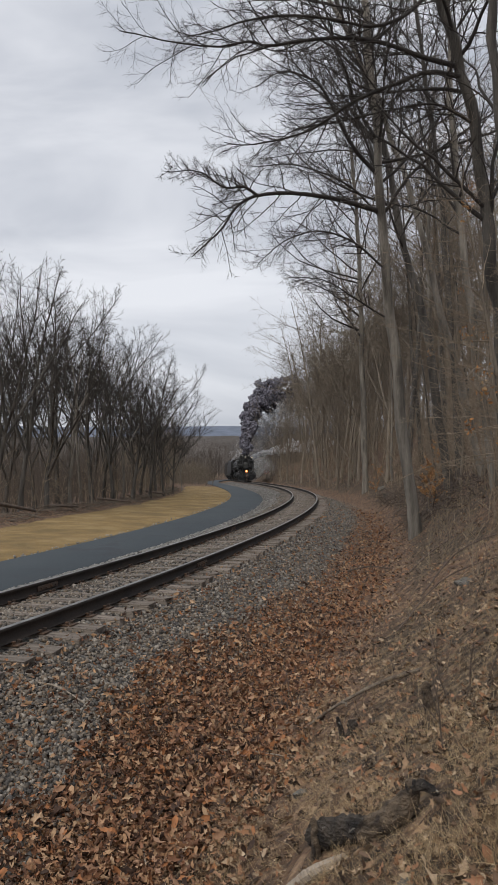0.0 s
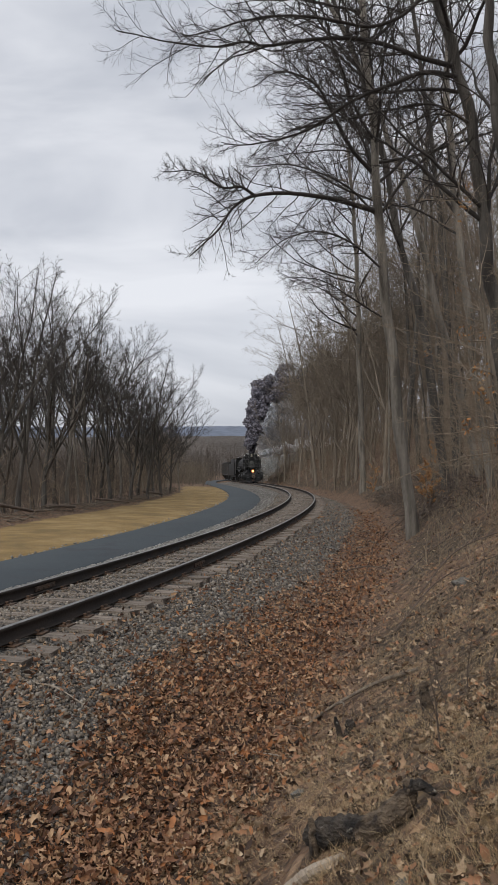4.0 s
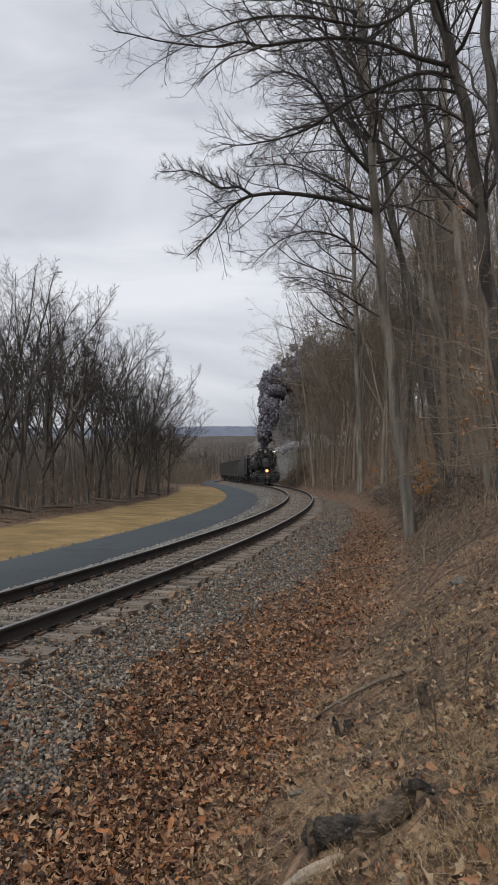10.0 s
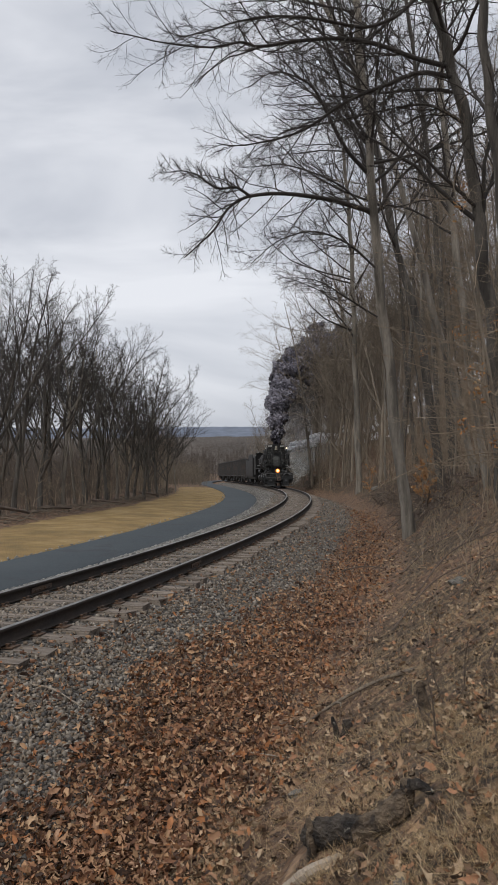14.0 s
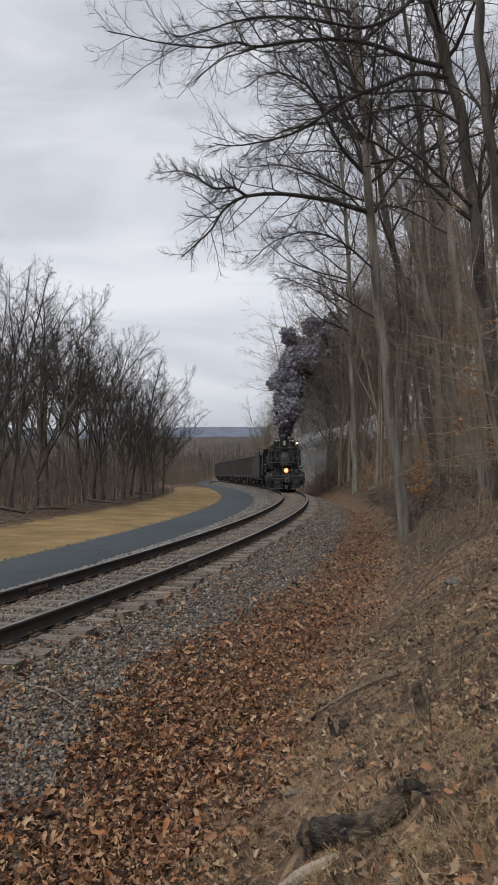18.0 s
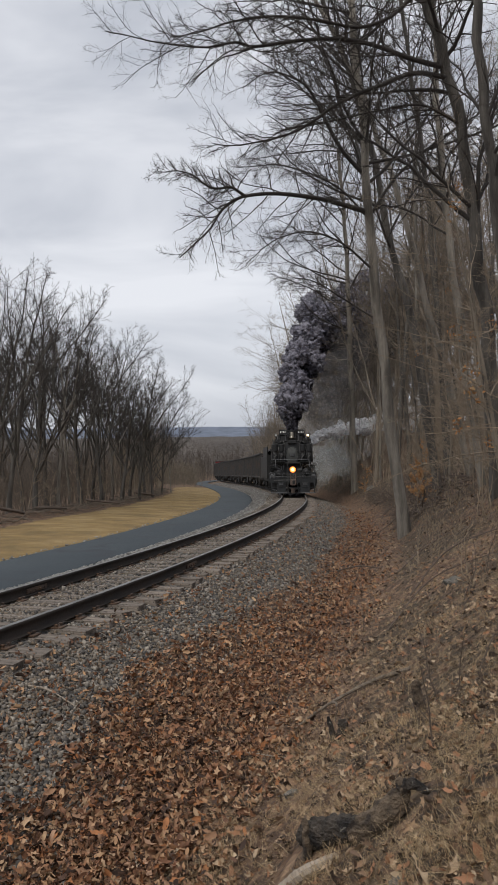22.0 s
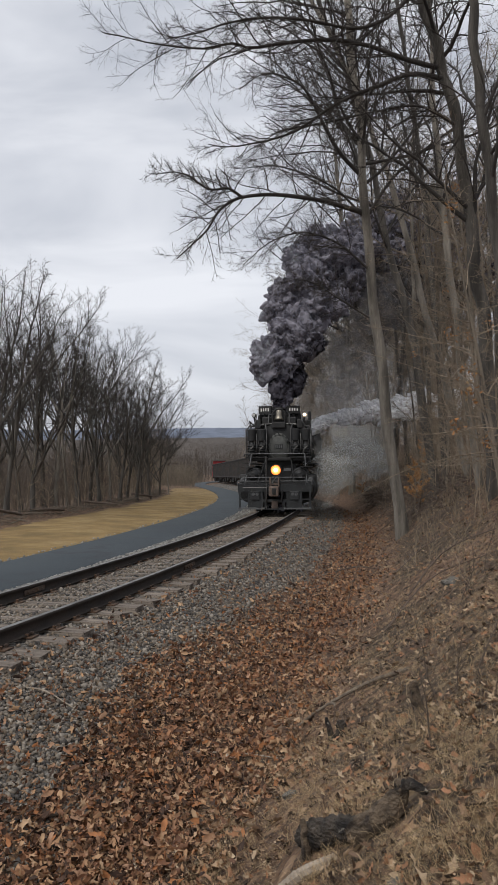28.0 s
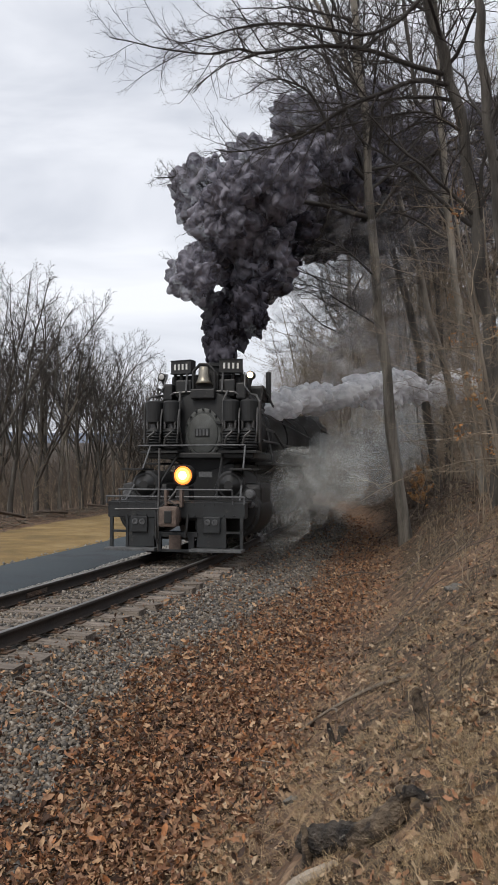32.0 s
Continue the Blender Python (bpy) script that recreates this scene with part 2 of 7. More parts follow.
def on_line(s, o=0.0, dz=0.0):
    """The place at s metres along the track, o metres to its outer side, dz above the rails."""
    x, y, z, th = (np.interp(s, LINE_S, v) for v in (LX, LY, LZ, LT))
    return np.stack([x + o * np.cos(th), y - o * np.sin(th), z + dz + np.zeros_like(np.asarray(o, dtype=float))], axis=-1)


def heading(s):
    return float(np.interp(s, LINE_S, LT))


def along(x, y):
    """Track length, offset to the outer side and rail height nearest to (x, y)."""
    x, y = np.asarray(x, dtype=float).ravel(), np.asarray(y, dtype=float).ravel()
    s = np.empty_like(x)
    o = np.empty_like(x)
    cx, cy = LX[::4], LY[::4]
    for i in range(0, len(x), 4000):
        j = slice(i, i + 4000)
        d = (x[j, None] - cx) ** 2 + (y[j, None] - cy) ** 2
        k = d.argmin(axis=1) * 4
        t = LT[k]
        dx, dy = x[j] - LX[k], y[j] - LY[k]
        s[j] = LINE_S[k] + dx * np.sin(t) + dy * np.cos(t)
        o[j] = dx * np.cos(t) - dy * np.sin(t)
        far = (k == 0) | (k >= len(LX) - 5)
        o[j] = np.where(far, np.sign(o[j]) * np.sqrt(d.min(axis=1)), o[j])
    return s, o, np.interp(s, LINE_S, LZ)


PROFILE_O = [-400, -160, -60, -30, -20, -14, -12.2, -11.3, -8.5, -5.9, -5.5, -3.0, -2.6, -1.8, -1.4, -1.0, 1.0, 1.4, 1.9, 3.0, 3.6, 4.1, 4.7, 5.7, 7.0, 8.5, 10.5, 16, 40, 90, 160, 400]
PROFILE_Z = [-26, -16, -6.5, -2.6, -1.2, -0.6, -0.35, -0.55, -0.55, -0.66, -0.68, -0.66, -0.55, -0.39, -0.285, -0.215, -0.215, -0.285, -0.435, -0.74, -0.82, -0.72, -0.36, 0.36, 1.25, 2.3, 3.2, 5.0, 13, 26, 34, 40]


def wave(x, y, size, seed):
    """Cheap smooth unevenness."""
    r = np.random.RandomState(seed)
    v = 0
    for k in range(5):
        a = r.uniform(0, 2 * math.pi)
        f = 2 * math.pi / size * r.uniform(0.6, 1.8)
        v = v + np.sin((x * math.cos(a) + y * math.sin(a)) * f + r.uniform(0, 6.3))
    return v / 5


def ground_height(x, y):
    x, y = np.asarray(x, dtype=float), np.asarray(y, dtype=float)
    s, o, z = along(x, y)
    s, o, z = s.reshape(x.shape), o.reshape(x.shape), z.reshape(x.shape)
    g = z + np.interp(o, PROFILE_O, PROFILE_Z)
    rough = np.clip((o - 2.6) / 2.5, 0, 1) + np.clip((-10.8 - o) / 2, 0, 1)
    g = g + rough * (0.10 * wave(x, y, 2.6, 3) + 0.03 * wave(x, y, 0.7, 4))
    g = g + np.clip((np.abs(o) - 8) / 20, 0, 1) * 0.5 * wave(x, y, 14, 5)
    far = np.clip((s - 150) / 250, 0, 1)
    g = g * (1 - far) + far * (-8.0)
    return g


def gh(x, y):
    return float(ground_height(np.array([x]), np.array([y]))[0])

# ---------------------------------------------------------------- ground


def spread(*runs):
    """Grid lines: runs of (from, to, step), step growing when given as a pair."""
    v = []
    for a, b, step in runs:
        if isinstance(step, tuple):
            c, d = a, step[0]
            while c < b:
                v.append(c)
                c += d
                d *= step[1]
        else:
            v += list(np.arange(a, b - 1e-6, step))
    return v


def ground_material():
    m = bpy.data.materials.new("ground_cover")
    m.use_nodes = True
    n, l = m.node_tree.nodes, m.node_tree.links
    b = n["Principled BSDF"]
    b.inputs["Roughness"].default_value = 0.95
    co = n.new("ShaderNodeTexCoord")

    def tex(kind, scale, detail=5.0):
        t = n.new(kind)
        t.inputs["Scale"].default_value = scale
        if kind == "ShaderNodeTexNoise":
            t.inputs["Detail"].default_value = detail
        l.new(co.outputs["Object"], t.inputs["Vector"])
        return t

    def ramp(sock, stops):
        r = n.new("ShaderNodeValToRGB")
        e = r.color_ramp.elements
        e[0].position, e[0].color = stops[0][0], (*stops[0][1], 1)
        e[1].position, e[1].color = stops[-1][0], (*stops[-1][1], 1)
        for p, c in stops[1:-1]:
            e.new(p).color = (*c, 1)
        l.new(sock, r.inputs["Fac"])
        return r.outputs["Color"]
    litter = ramp(tex("ShaderNodeTexVoronoi", 13).outputs["Color"], [(0.1, (0.045, 0.026, 0.018)), (0.45, (0.11, 0.065, 0.04)), (0.75, (0.185, 0.115, 0.07)), (0.95, (0.27, 0.18, 0.115))])
    # Gravel and straw colours are darkened for the shade between stones and blades.
    gravel = ramp(tex("ShaderNodeTexVoronoi", 22).outputs["Color"], [(0.1, (0.04, 0.037, 0.034)), (0.5, (0.10, 0.093, 0.084)), (0.9, (0.24, 0.22, 0.195))])
    lawn = ramp(tex("ShaderNodeTexNoise", 0.7, 9).outputs["Fac"], [(0.35, (0.18, 0.123, 0.05)), (0.5, (0.25, 0.168, 0.065)), (0.66, (0.31, 0.22, 0.1))])
    straw = ramp(tex("ShaderNodeTexNoise", 9, 8).outputs["Fac"], [(0.35, (0.018, 0.012, 0.008)), (0.5, (0.06, 0.04, 0.025)), (0.68, (0.19, 0.134, 0.078))])
    at = n.new("ShaderNodeAttribute")
    at.attribute_name = "cover"
    sep = n.new("ShaderNodeSeparateColor")
    l.new(at.outputs["Color"], sep.inputs["Color"])
    edge = tex("ShaderNodeTexNoise", 5, 6)
    col = litter
    for key, c in (("Blue", straw), ("Green", lawn), ("Red", gravel)):
        ad = n.new("ShaderNodeMath")
        ad.operation = 'MULTIPLY_ADD'
        l.new(edge.outputs["Fac"], ad.inputs[0])
        ad.inputs[1].default_value = 0.9
        l.new(sep.outputs[key], ad.inputs[2])
        st = n.new("ShaderNodeMapRange")
        st.inputs["From Min"].default_value, st.inputs["From Max"].default_value = 0.88, 1.02
        l.new(ad.outputs[0], st.inputs["Value"])
        mx = n.new("ShaderNodeMixRGB")
        l.new(st.outputs["Result"], mx.inputs["Fac"])
        l.new(col, mx.inputs["Color1"])
        l.new(c, mx.inputs["Color2"])
        col = mx.outputs["Color"]
    dk = n.new("ShaderNodeMixRGB")
    dk.blend_type = 'OVERLAY'
    dk.inputs["Fac"].default_value = 0.35
    l.new(col, dk.inputs["Color1"])
    l.new(tex("ShaderNodeTexNoise", 1.3, 6).outputs["Fac"], dk.inputs["Color2"])
    l.new(dk.outputs["Color"], b.inputs["Base Color"])
    bp = n.new("ShaderNodeBump")
    bp.inputs["Strength"].default_value, bp.inputs["Distance"].default_value = 0.8, 0.05
    l.new(tex("ShaderNodeTexVoronoi", 18).outputs["Distance"], bp.inputs["Height"])
    l.new(bp.outputs["Normal"], b.inputs["Normal"])
    return m


def gravel_edge(s, x, y):
    return np.interp(s, [10, 11.5, 14, 17, 24, 40], [2.75, 2.6, 2.0, 2.35, 2.6, 2.75]) + 0.3 * wave(x, y, 1.9, 31)


def build_ground():
    xs = spread((-2400, -200, 220), (-200, -40, 16), (-40, -14, 1.3), (-14, -8, 0.4), (-8, 8, 0.16), (8, 16, 0.4), (16, 40, 1.5), (40, 200, 16), (200, 2400.1, 220))
    ys = spread((-60, -6, 6), (-6, 1.5, 0.5), (1.5, 14, 0.14), (14, 34, 0.3), (34, 80, 0.7), (80, 160, 1.6), (160, 400, 8), (400, 3000.1, 130))
    X, Y = np.meshgrid(xs, ys)
    Z = ground_height(X, Y)
    s, o, _ = along(X, Y)
    s, o = s.reshape(X.shape), o.reshape(X.shape)
    Z = Z - np.where((o > -5.8) & (o < -2.7), 0.05, 0)
    ny, nx = X.shape
    idx = np.arange(nx * ny).reshape(ny, nx)
    f = np.stack([idx[:-1, :-1], idx[:-1, 1:], idx[1:, 1:], idx[1:, :-1]], axis=-1).reshape(-1, 4)
    ob = raw("ground", np.stack([X, Y, Z], -1).reshape(-1, 3), f, ground_material(), smooth=True)
    jag = 0.22 * wave(X, Y, 1.7, 8)
    gravel = np.clip((gravel_edge(s, X, Y) + 0.2 - o) / 0.5, 0, 1) * np.clip((o + 3.3) / 0.4, 0, 1)
    lawn = np.clip((o + 11.2 + 3 * jag) / 0.8, 0, 1) * np.clip((-5.45 - o) / 0.4, 0, 1) * np.clip((125 - s) / 8, 0, 1)
    straw = np.clip((o - 4.0 + jag) / 0.9, 0, 1) * np.clip((12 - o) / 6, 0, 1) * (0.62 + 0.35 * wave(X, Y, 3.5, 9))
    c = np.stack([gravel, lawn, straw, np.ones_like(s)], -1).reshape(-1, 4).astype(np.float32)
    a = ob.data.color_attributes.new("cover", 'FLOAT_COLOR', 'POINT')
    a.data.foreach_set("color", c.ravel())
    tagged(ob, "leaf-strewn ground with gravel shoulder, tan grass strip and bank", "ground", kind="structure")


build_ground()


def sweep(name, s0, s1, step, outline, mat, parent=None, banked=0.0, cap=True):
    """An outline of (offset, height) carried along the track."""
    ss = np.arange(s0, s1 + 1e-6, step)
    k = len(outline)
    v = np.concatenate([on_line(ss, o, h + banked * o)[:, None, :] for o, h in outline], axis=1)
    idx = np.arange(len(ss) * k).reshape(len(ss), k)
    a, b = idx[:-1], idx[1:]
    f = np.stack([a, np.roll(a, -1, 1), np.roll(b, -1, 1), b], -1).reshape(-1, 4)
    return raw(name, v.reshape(-1, 3), f, mat, parent)


# the paved trail beside the track, with its gravel verge
trail = sweep("road", -40, 260, 0.5, [(-5.62, -0.66), (-5.5, -0.625), (-4.2, -0.60), (-3.05, -0.61), (-2.93, -0.65), (-2.93, -0.85), (-5.62, -0.85)], ASPHALT)
tagged(trail, "dark asphalt cycle trail curving beside the railway", "path", kind="structure")

# ---------------------------------------------------------------- railway
track = tagged(new("railway_track"), "single railway track, rusty rails on weathered wooden ties", "railway", kind="structure")


def rail_outline(o):
    half = [(0.0375, 0.0), (0.0375, -0.038), (0.01, -0.05), (0.01, -0.145), (0.072, -0.157), (0.072, -0.17)]
    return [(o + a, h) for a, h in half] + [(o - a, h) for a, h in half[::-1]]


for o in (-0.7525, 0.7525):
    r = sweep("rail", -40, 300, 0.5, rail_outline(o), RAIL_SIDE, track, BANKED)
    r["label"] = "rusty steel rail with polished running top"
    r.data.materials.append(RAIL_TOP)
    mi = np.zeros(len(r.data.polygons), dtype=np.int32)
    mi[11::12] = 1
    r.data.polygons.foreach_set("material_index", mi)


def tie_mesh(seed):
    rng = random.Random(seed)
    bm = bmesh.new()
    w, q = rng.uniform(0.095, 0.122), rng.uniform(-0.02, 0.02)
    box(bm, -1.27 - rng.uniform(0, 0.1), 1.27 + rng.uniform(0, 0.1), -w, w, -0.17, 0.0)
    bmesh.ops.subdivide_edges(bm, edges=[e for e in bm.edges if abs((e.verts[0].co - e.verts[1].co).x) > 1], cuts=5)
    for v in bm.verts:
        end = max(0.0, abs(v.co.x) - 1.0)
        v.co += Vector((rng.uniform(-0.03, 0.03) * (end > 0.1), rng.uniform(-0.012, 0.012) + q * end, rng.uniform(-0.012, 0.004) - 0.05 * end * rng.random()))
    me = bpy.data.meshes.new("tie")
    bm.to_mesh(me)
    bm.free()
    me.materials.append(TIE_WOOD)
    return me


def plate_mesh():
    bm = bmesh.new()
    box(bm, -0.16, 0.16, -0.09, 0.09, -0.0, 0.014)
    for x in (-0.09, 0.09):
        for y in (-0.055, 0.05):
            box(bm, x - 0.012, x + 0.012, y - 0.012, y + 0.012, 0.0, 0.045)
            box(bm, x - 0.022, x + 0.018, y - 0.018, y + 0.018, 0.035, 0.05)
    me = bpy.data.meshes.new("tie_plate")
    bm.to_mesh(me)
    bm.free()
    me.materials.append(STEEL)
    return me


def lay_ties():
    rng = random.Random(5)
    kinds = [tie_mesh(i) for i in range(7)]
    plate = plate_mesh()
    s = -3.0
    while s < 150:
        ob = new("tie", rng.choice(kinds))
        ob.parent = track
        x, y, z = on_line(s, rng.uniform(-0.05, 0.05), -0.183 + rng.uniform(-0.022, 0.004))
        m = pose(x, y, z, 0, math.degrees(-BANKED), -math.degrees(heading(s)) + rng.uniform(-2.5, 2.5))
        ob.matrix_local = m
        if -3 < s < 38:
            for o in (-0.7525, 0.7525):
                p = new("tie_plate", plate)
                p.parent = ob
                p.matrix_local = pose(o, 0, 0.0005)
        s += 0.535 + rng.uniform(-0.03, 0.03)


lay_ties()


def joint_bar(s, o):
    bm = bmesh.new()
    box(bm, -0.035, -0.012, -0.3, 0.3, -0.135, -0.06, 0.006)
    box(bm, 0.012, 0.035, -0.3, 0.3, -0.135, -0.06, 0.006)
    for i in range(4):
        y = -0.21 + 0.14 * i
        rod(bm, (-0.06, y, -0.1), (0.06, y, -0.1), 0.016, sides=6)
    ob = part("joint_bar", bm, STEEL, track, "rusty bolted rail joint bar")
    ob.matrix_local = pose(*on_line(s, o, BANKED * o), 0, 0, -math.degrees(heading(s)))


for s, o in ((17.3, -0.7525), (20.5, 0.7525), (29.2, -0.7525), (33.4, 0.7525)):
    joint_bar(s, o)

# ---------------------------------------------------------------- trees


def grow(rng, start, way, length, radius, n, wander, up, taper=0.25, bend=None):
    """Many branches at once: from start along way, wandering and turning upwards."""
    B = len(start)
    P = np.empty((B, n, 3))
    P[:, 0] = start
    d = way / (np.linalg.norm(way, axis=1, keepdims=True) + 1e-9)
    step = (length / (n - 1))[:, None]
    for i in range(1, n):
        d = d + rng.normal(0, wander, (B, 3)) + np.array([0, 0, up])
        d /= np.linalg.norm(d, axis=1, keepdims=True)
        P[:, i] = P[:, i - 1] + d * step
    R = radius[:, None] * np.linspace(1, taper, n)[None, :]
    return P, R


def spawn(rng, P, R, length, count, t0, t1, angle, ratio, thin, shrink=0.5):
    """Where the next order of branches starts, and which way it goes."""
    B, n, _ = P.shape
    t = np.sort(rng.uniform(t0, t1, (B, count)), axis=1)
    f = t * (n - 1)
    i = np.clip(f.astype(int), 0, n - 2)
    u = (f - i)[..., None]
    b = np.arange(B)[:, None]
    start = P[b, i] * (1 - u) + P[b, i + 1] * u
    rad = R[b, i] * (1 - u[..., 0]) + R[b, i + 1] * u[..., 0]
    tan = P[b, i + 1] - P[b, i]
    tan /= np.linalg.norm(tan, axis=2, keepdims=True) + 1e-9
    side = rng.normal(0, 1, tan.shape)
    side -= (side * tan).sum(2, keepdims=True) * tan
    side /= np.linalg.norm(side, axis=2, keepdims=True) + 1e-9
    a = np.radians(rng.normal(angle, angle * 0.22, t.shape))[..., None]
    way = tan * np.cos(a) + side * np.sin(a)
    ln = length[:, None] * ratio * rng.uniform(0.6, 1.25, t.shape) * (1 - shrink * t)
    return start.reshape(-1, 3), way.reshape(-1, 3), ln.ravel(), (rad * thin).ravel()


def sprout(rng, P, R, L, count, t0, angle, ratio, fall=0.55, least=0.12, most=3.0):
    """Side shoots spaced along their branches, alternating round them, shorter towards the tip."""
    B, n, _ = P.shape
    k = np.arange(count)
    t = t0 + (0.99 - t0) * (k[None] + rng.uniform(0, 1, (B, count))) / count
    f = t * (n - 1)
    i = np.clip(f.astype(int), 0, n - 2)
    u = (f - i)[..., None]
    b = np.arange(B)[:, None]
    start = P[b, i] * (1 - u) + P[b, i + 1] * u
    rad = R[b, i] * (1 - u[..., 0]) + R[b, i + 1] * u[..., 0]
    tan = P[b, i + 1] - P[b, i]
    tan /= np.linalg.norm(tan, axis=2, keepdims=True) + 1e-9
    ref = rng.normal(0, 1, (B, 1, 3)) + 0 * tan
    e = np.cross(tan, ref)
    e /= np.linalg.norm(e, axis=2, keepdims=True) + 1e-9
    g = np.cross(tan, e)
    az = (2.4 * k[None] + rng.normal(0, 0.5, (B, count)))[..., None]
    a = np.radians(rng.normal(angle, angle * 0.2, t.shape) * (1.1 - 0.35 * t))[..., None]
    way = tan * np.cos(a) + (e * np.cos(az) + g * np.sin(az)) * np.sin(a)
    ln = np.clip(L[:, None] * ratio * rng.uniform(0.6, 1.25, t.shape) * (1 - fall * t), least, most)
    return start.reshape(-1, 3), way.reshape(-1, 3), ln.ravel(), rad.ravel()


def ramify(rng, P, R, L, orders, first=0.12, fall=0.55):
    """Orders of finer and finer shoots on branches; each order: count, angle, ratio, points, wander, upward turn, least and most radius."""
    out = []
    for count, angle, ratio, pts, wander, up, thin, thick in orders:
        st, wy, ln, rd = sprout(rng, P, R, L, count, first, angle, ratio, fall)
        first, fall = 0.12, 0.55
        P, R = grow(rng, st, wy, ln, np.clip(rd * 0.6, thin, thick), pts, wander, up, 0.45)
        L = ln
        out += listed(P, R, 3)
    return out


def vase_tree(seed, height, radius, fork, leaders, spread_, lean, mats, orders, name="tree"):
    """A bare forest-edge tree: a stem that parts into rising leaders, and a rounded crown of fine twigs."""
    rng = np.random.RandomState(seed)
    top = new(name)
    n = 9
    P, R = grow(rng, np.zeros((1, 3)), np.array([[lean[0], lean[1], 1.0]]), np.array([height * fork]), np.array([radius]), n, 0.035, 0.0, 0.7)
    P[0, 0, 2] -= 0.35
    R[0] *= 1 + 0.4 * np.exp(-np.linspace(0, height * fork, n) / 0.4)
    v, f = tubes(listed(P, R, 8))
    raw("trunk", v, f, mats[0], top, True)
    k = np.arange(leaders)
    at = np.where(k == 0, 1.0, 0.45 + 0.55 * rng.uniform(0, 1, leaders))
    q = at * (n - 1)
    i = np.clip(q.astype(int), 0, n - 2)
    st = P[0, i] + (q - i)[:, None] * (P[0, i + 1] - P[0, i])
    az = 2.4 * k + rng.uniform(0, 6)
    tip = np.where(k == 0, 0.08, spread_ * rng.uniform(0.7, 1.35, leaders))
    wy = np.stack([np.sin(tip) * np.cos(az), np.sin(tip) * np.sin(az), np.cos(tip)], 1)
    ln = (height - st[:, 2]) * rng.uniform(0.8, 1.0, leaders) * (1 - 0.25 * tip) / np.maximum(np.cos(tip), 0.7)
    P1, R1 = grow(rng, st, wy, ln, radius * np.where(k == 0, 0.7, rng.uniform(0.42, 0.62, leaders)), 11, 0.06, 0.016, 0.2)
    for p, r in zip(P1, R1):
        v, f = tubes([(p, r, 6)])
        raw("limb", v, f, mats[0], top, True)
    v, f = tubes(ramify(rng, P1, R1, ln, orders, 0.3, 0.2))
    c = raw("crown", v, f, mats[1], top)
    c["kind"] = "stuff"
    return top


def listed(P, R, sides):
    return [(p, r, sides) for p, r in zip(P, R)]


def tree(seed, height, radius, lean=(0, 0), clear=0.4, limbs=18, orders=(7, 5, 3), spread_=0.42, droop=0.0, mats=(BARK, TWIG), name="tree",
         sides=9, min_twig=0.004, limb_up=0.06, trunk_wander=0.03, one_crown=False, limb_angle=58, fork=45, shrink=0.55, least=0.25):
    """A bare tree: trunk, limbs of its own, and a crown of branches and twigs."""
    rng = np.random.RandomState(seed)
    top = new(name)
    n = 14
    way = np.array([[lean[0], lean[1], 1.0]])
    P, R = grow(rng, np.zeros((1, 3)), way, np.array([height]), np.array([radius]), n, trunk_wander, 0.0, 0.16)
    P[0, 0, 2] -= 0.35
    R[0] *= 1 + 0.35 * np.exp(-np.linspace(0, height, n) / 0.5)
    v, f = tubes(listed(P, R, sides))
    raw("trunk", v, f, mats[0], top, True)
    st, wy, ln, rd = spawn(rng, P, R, np.array([height]), limbs, clear, 0.97, limb_angle, spread_, 0.5, shrink)
    wy[:, 2] = np.maximum(wy[:, 2], -0.1)
    P1, R1 = grow(rng, st, wy, ln, np.maximum(rd, 0.012), 7, 0.13, limb_up, 0.3)
    parts = []
    if one_crown:
        parts += listed(P1, R1, 4)
    else:
        v, f = tubes(listed(P1, R1, 6))
        raw("limbs", v, f, mats[0], top, True)
    up = limb_up * 0.8
    prev = (P1, R1, ln)
    for k, c in enumerate(orders):
        st, wy, l2, rd = spawn(rng, *prev, c, 0.2, 1.0, fork, 0.48, 0.6, 0.35)
        P2, R2 = grow(rng, st, wy, np.maximum(l2, least), np.maximum(rd, min_twig), 4 - k if one_crown and len(orders) > 2 else (4, 2)[k], 0.16, up - droop, 0.35)
        parts += listed(P2, R2, 4 if k == 0 and not one_crown else 3)
        prev = (P2, R2, l2)
    v, f = tubes(parts)
    c = raw("crown", v, f, mats[1], top)
    c["kind"] = "stuff"
    return top

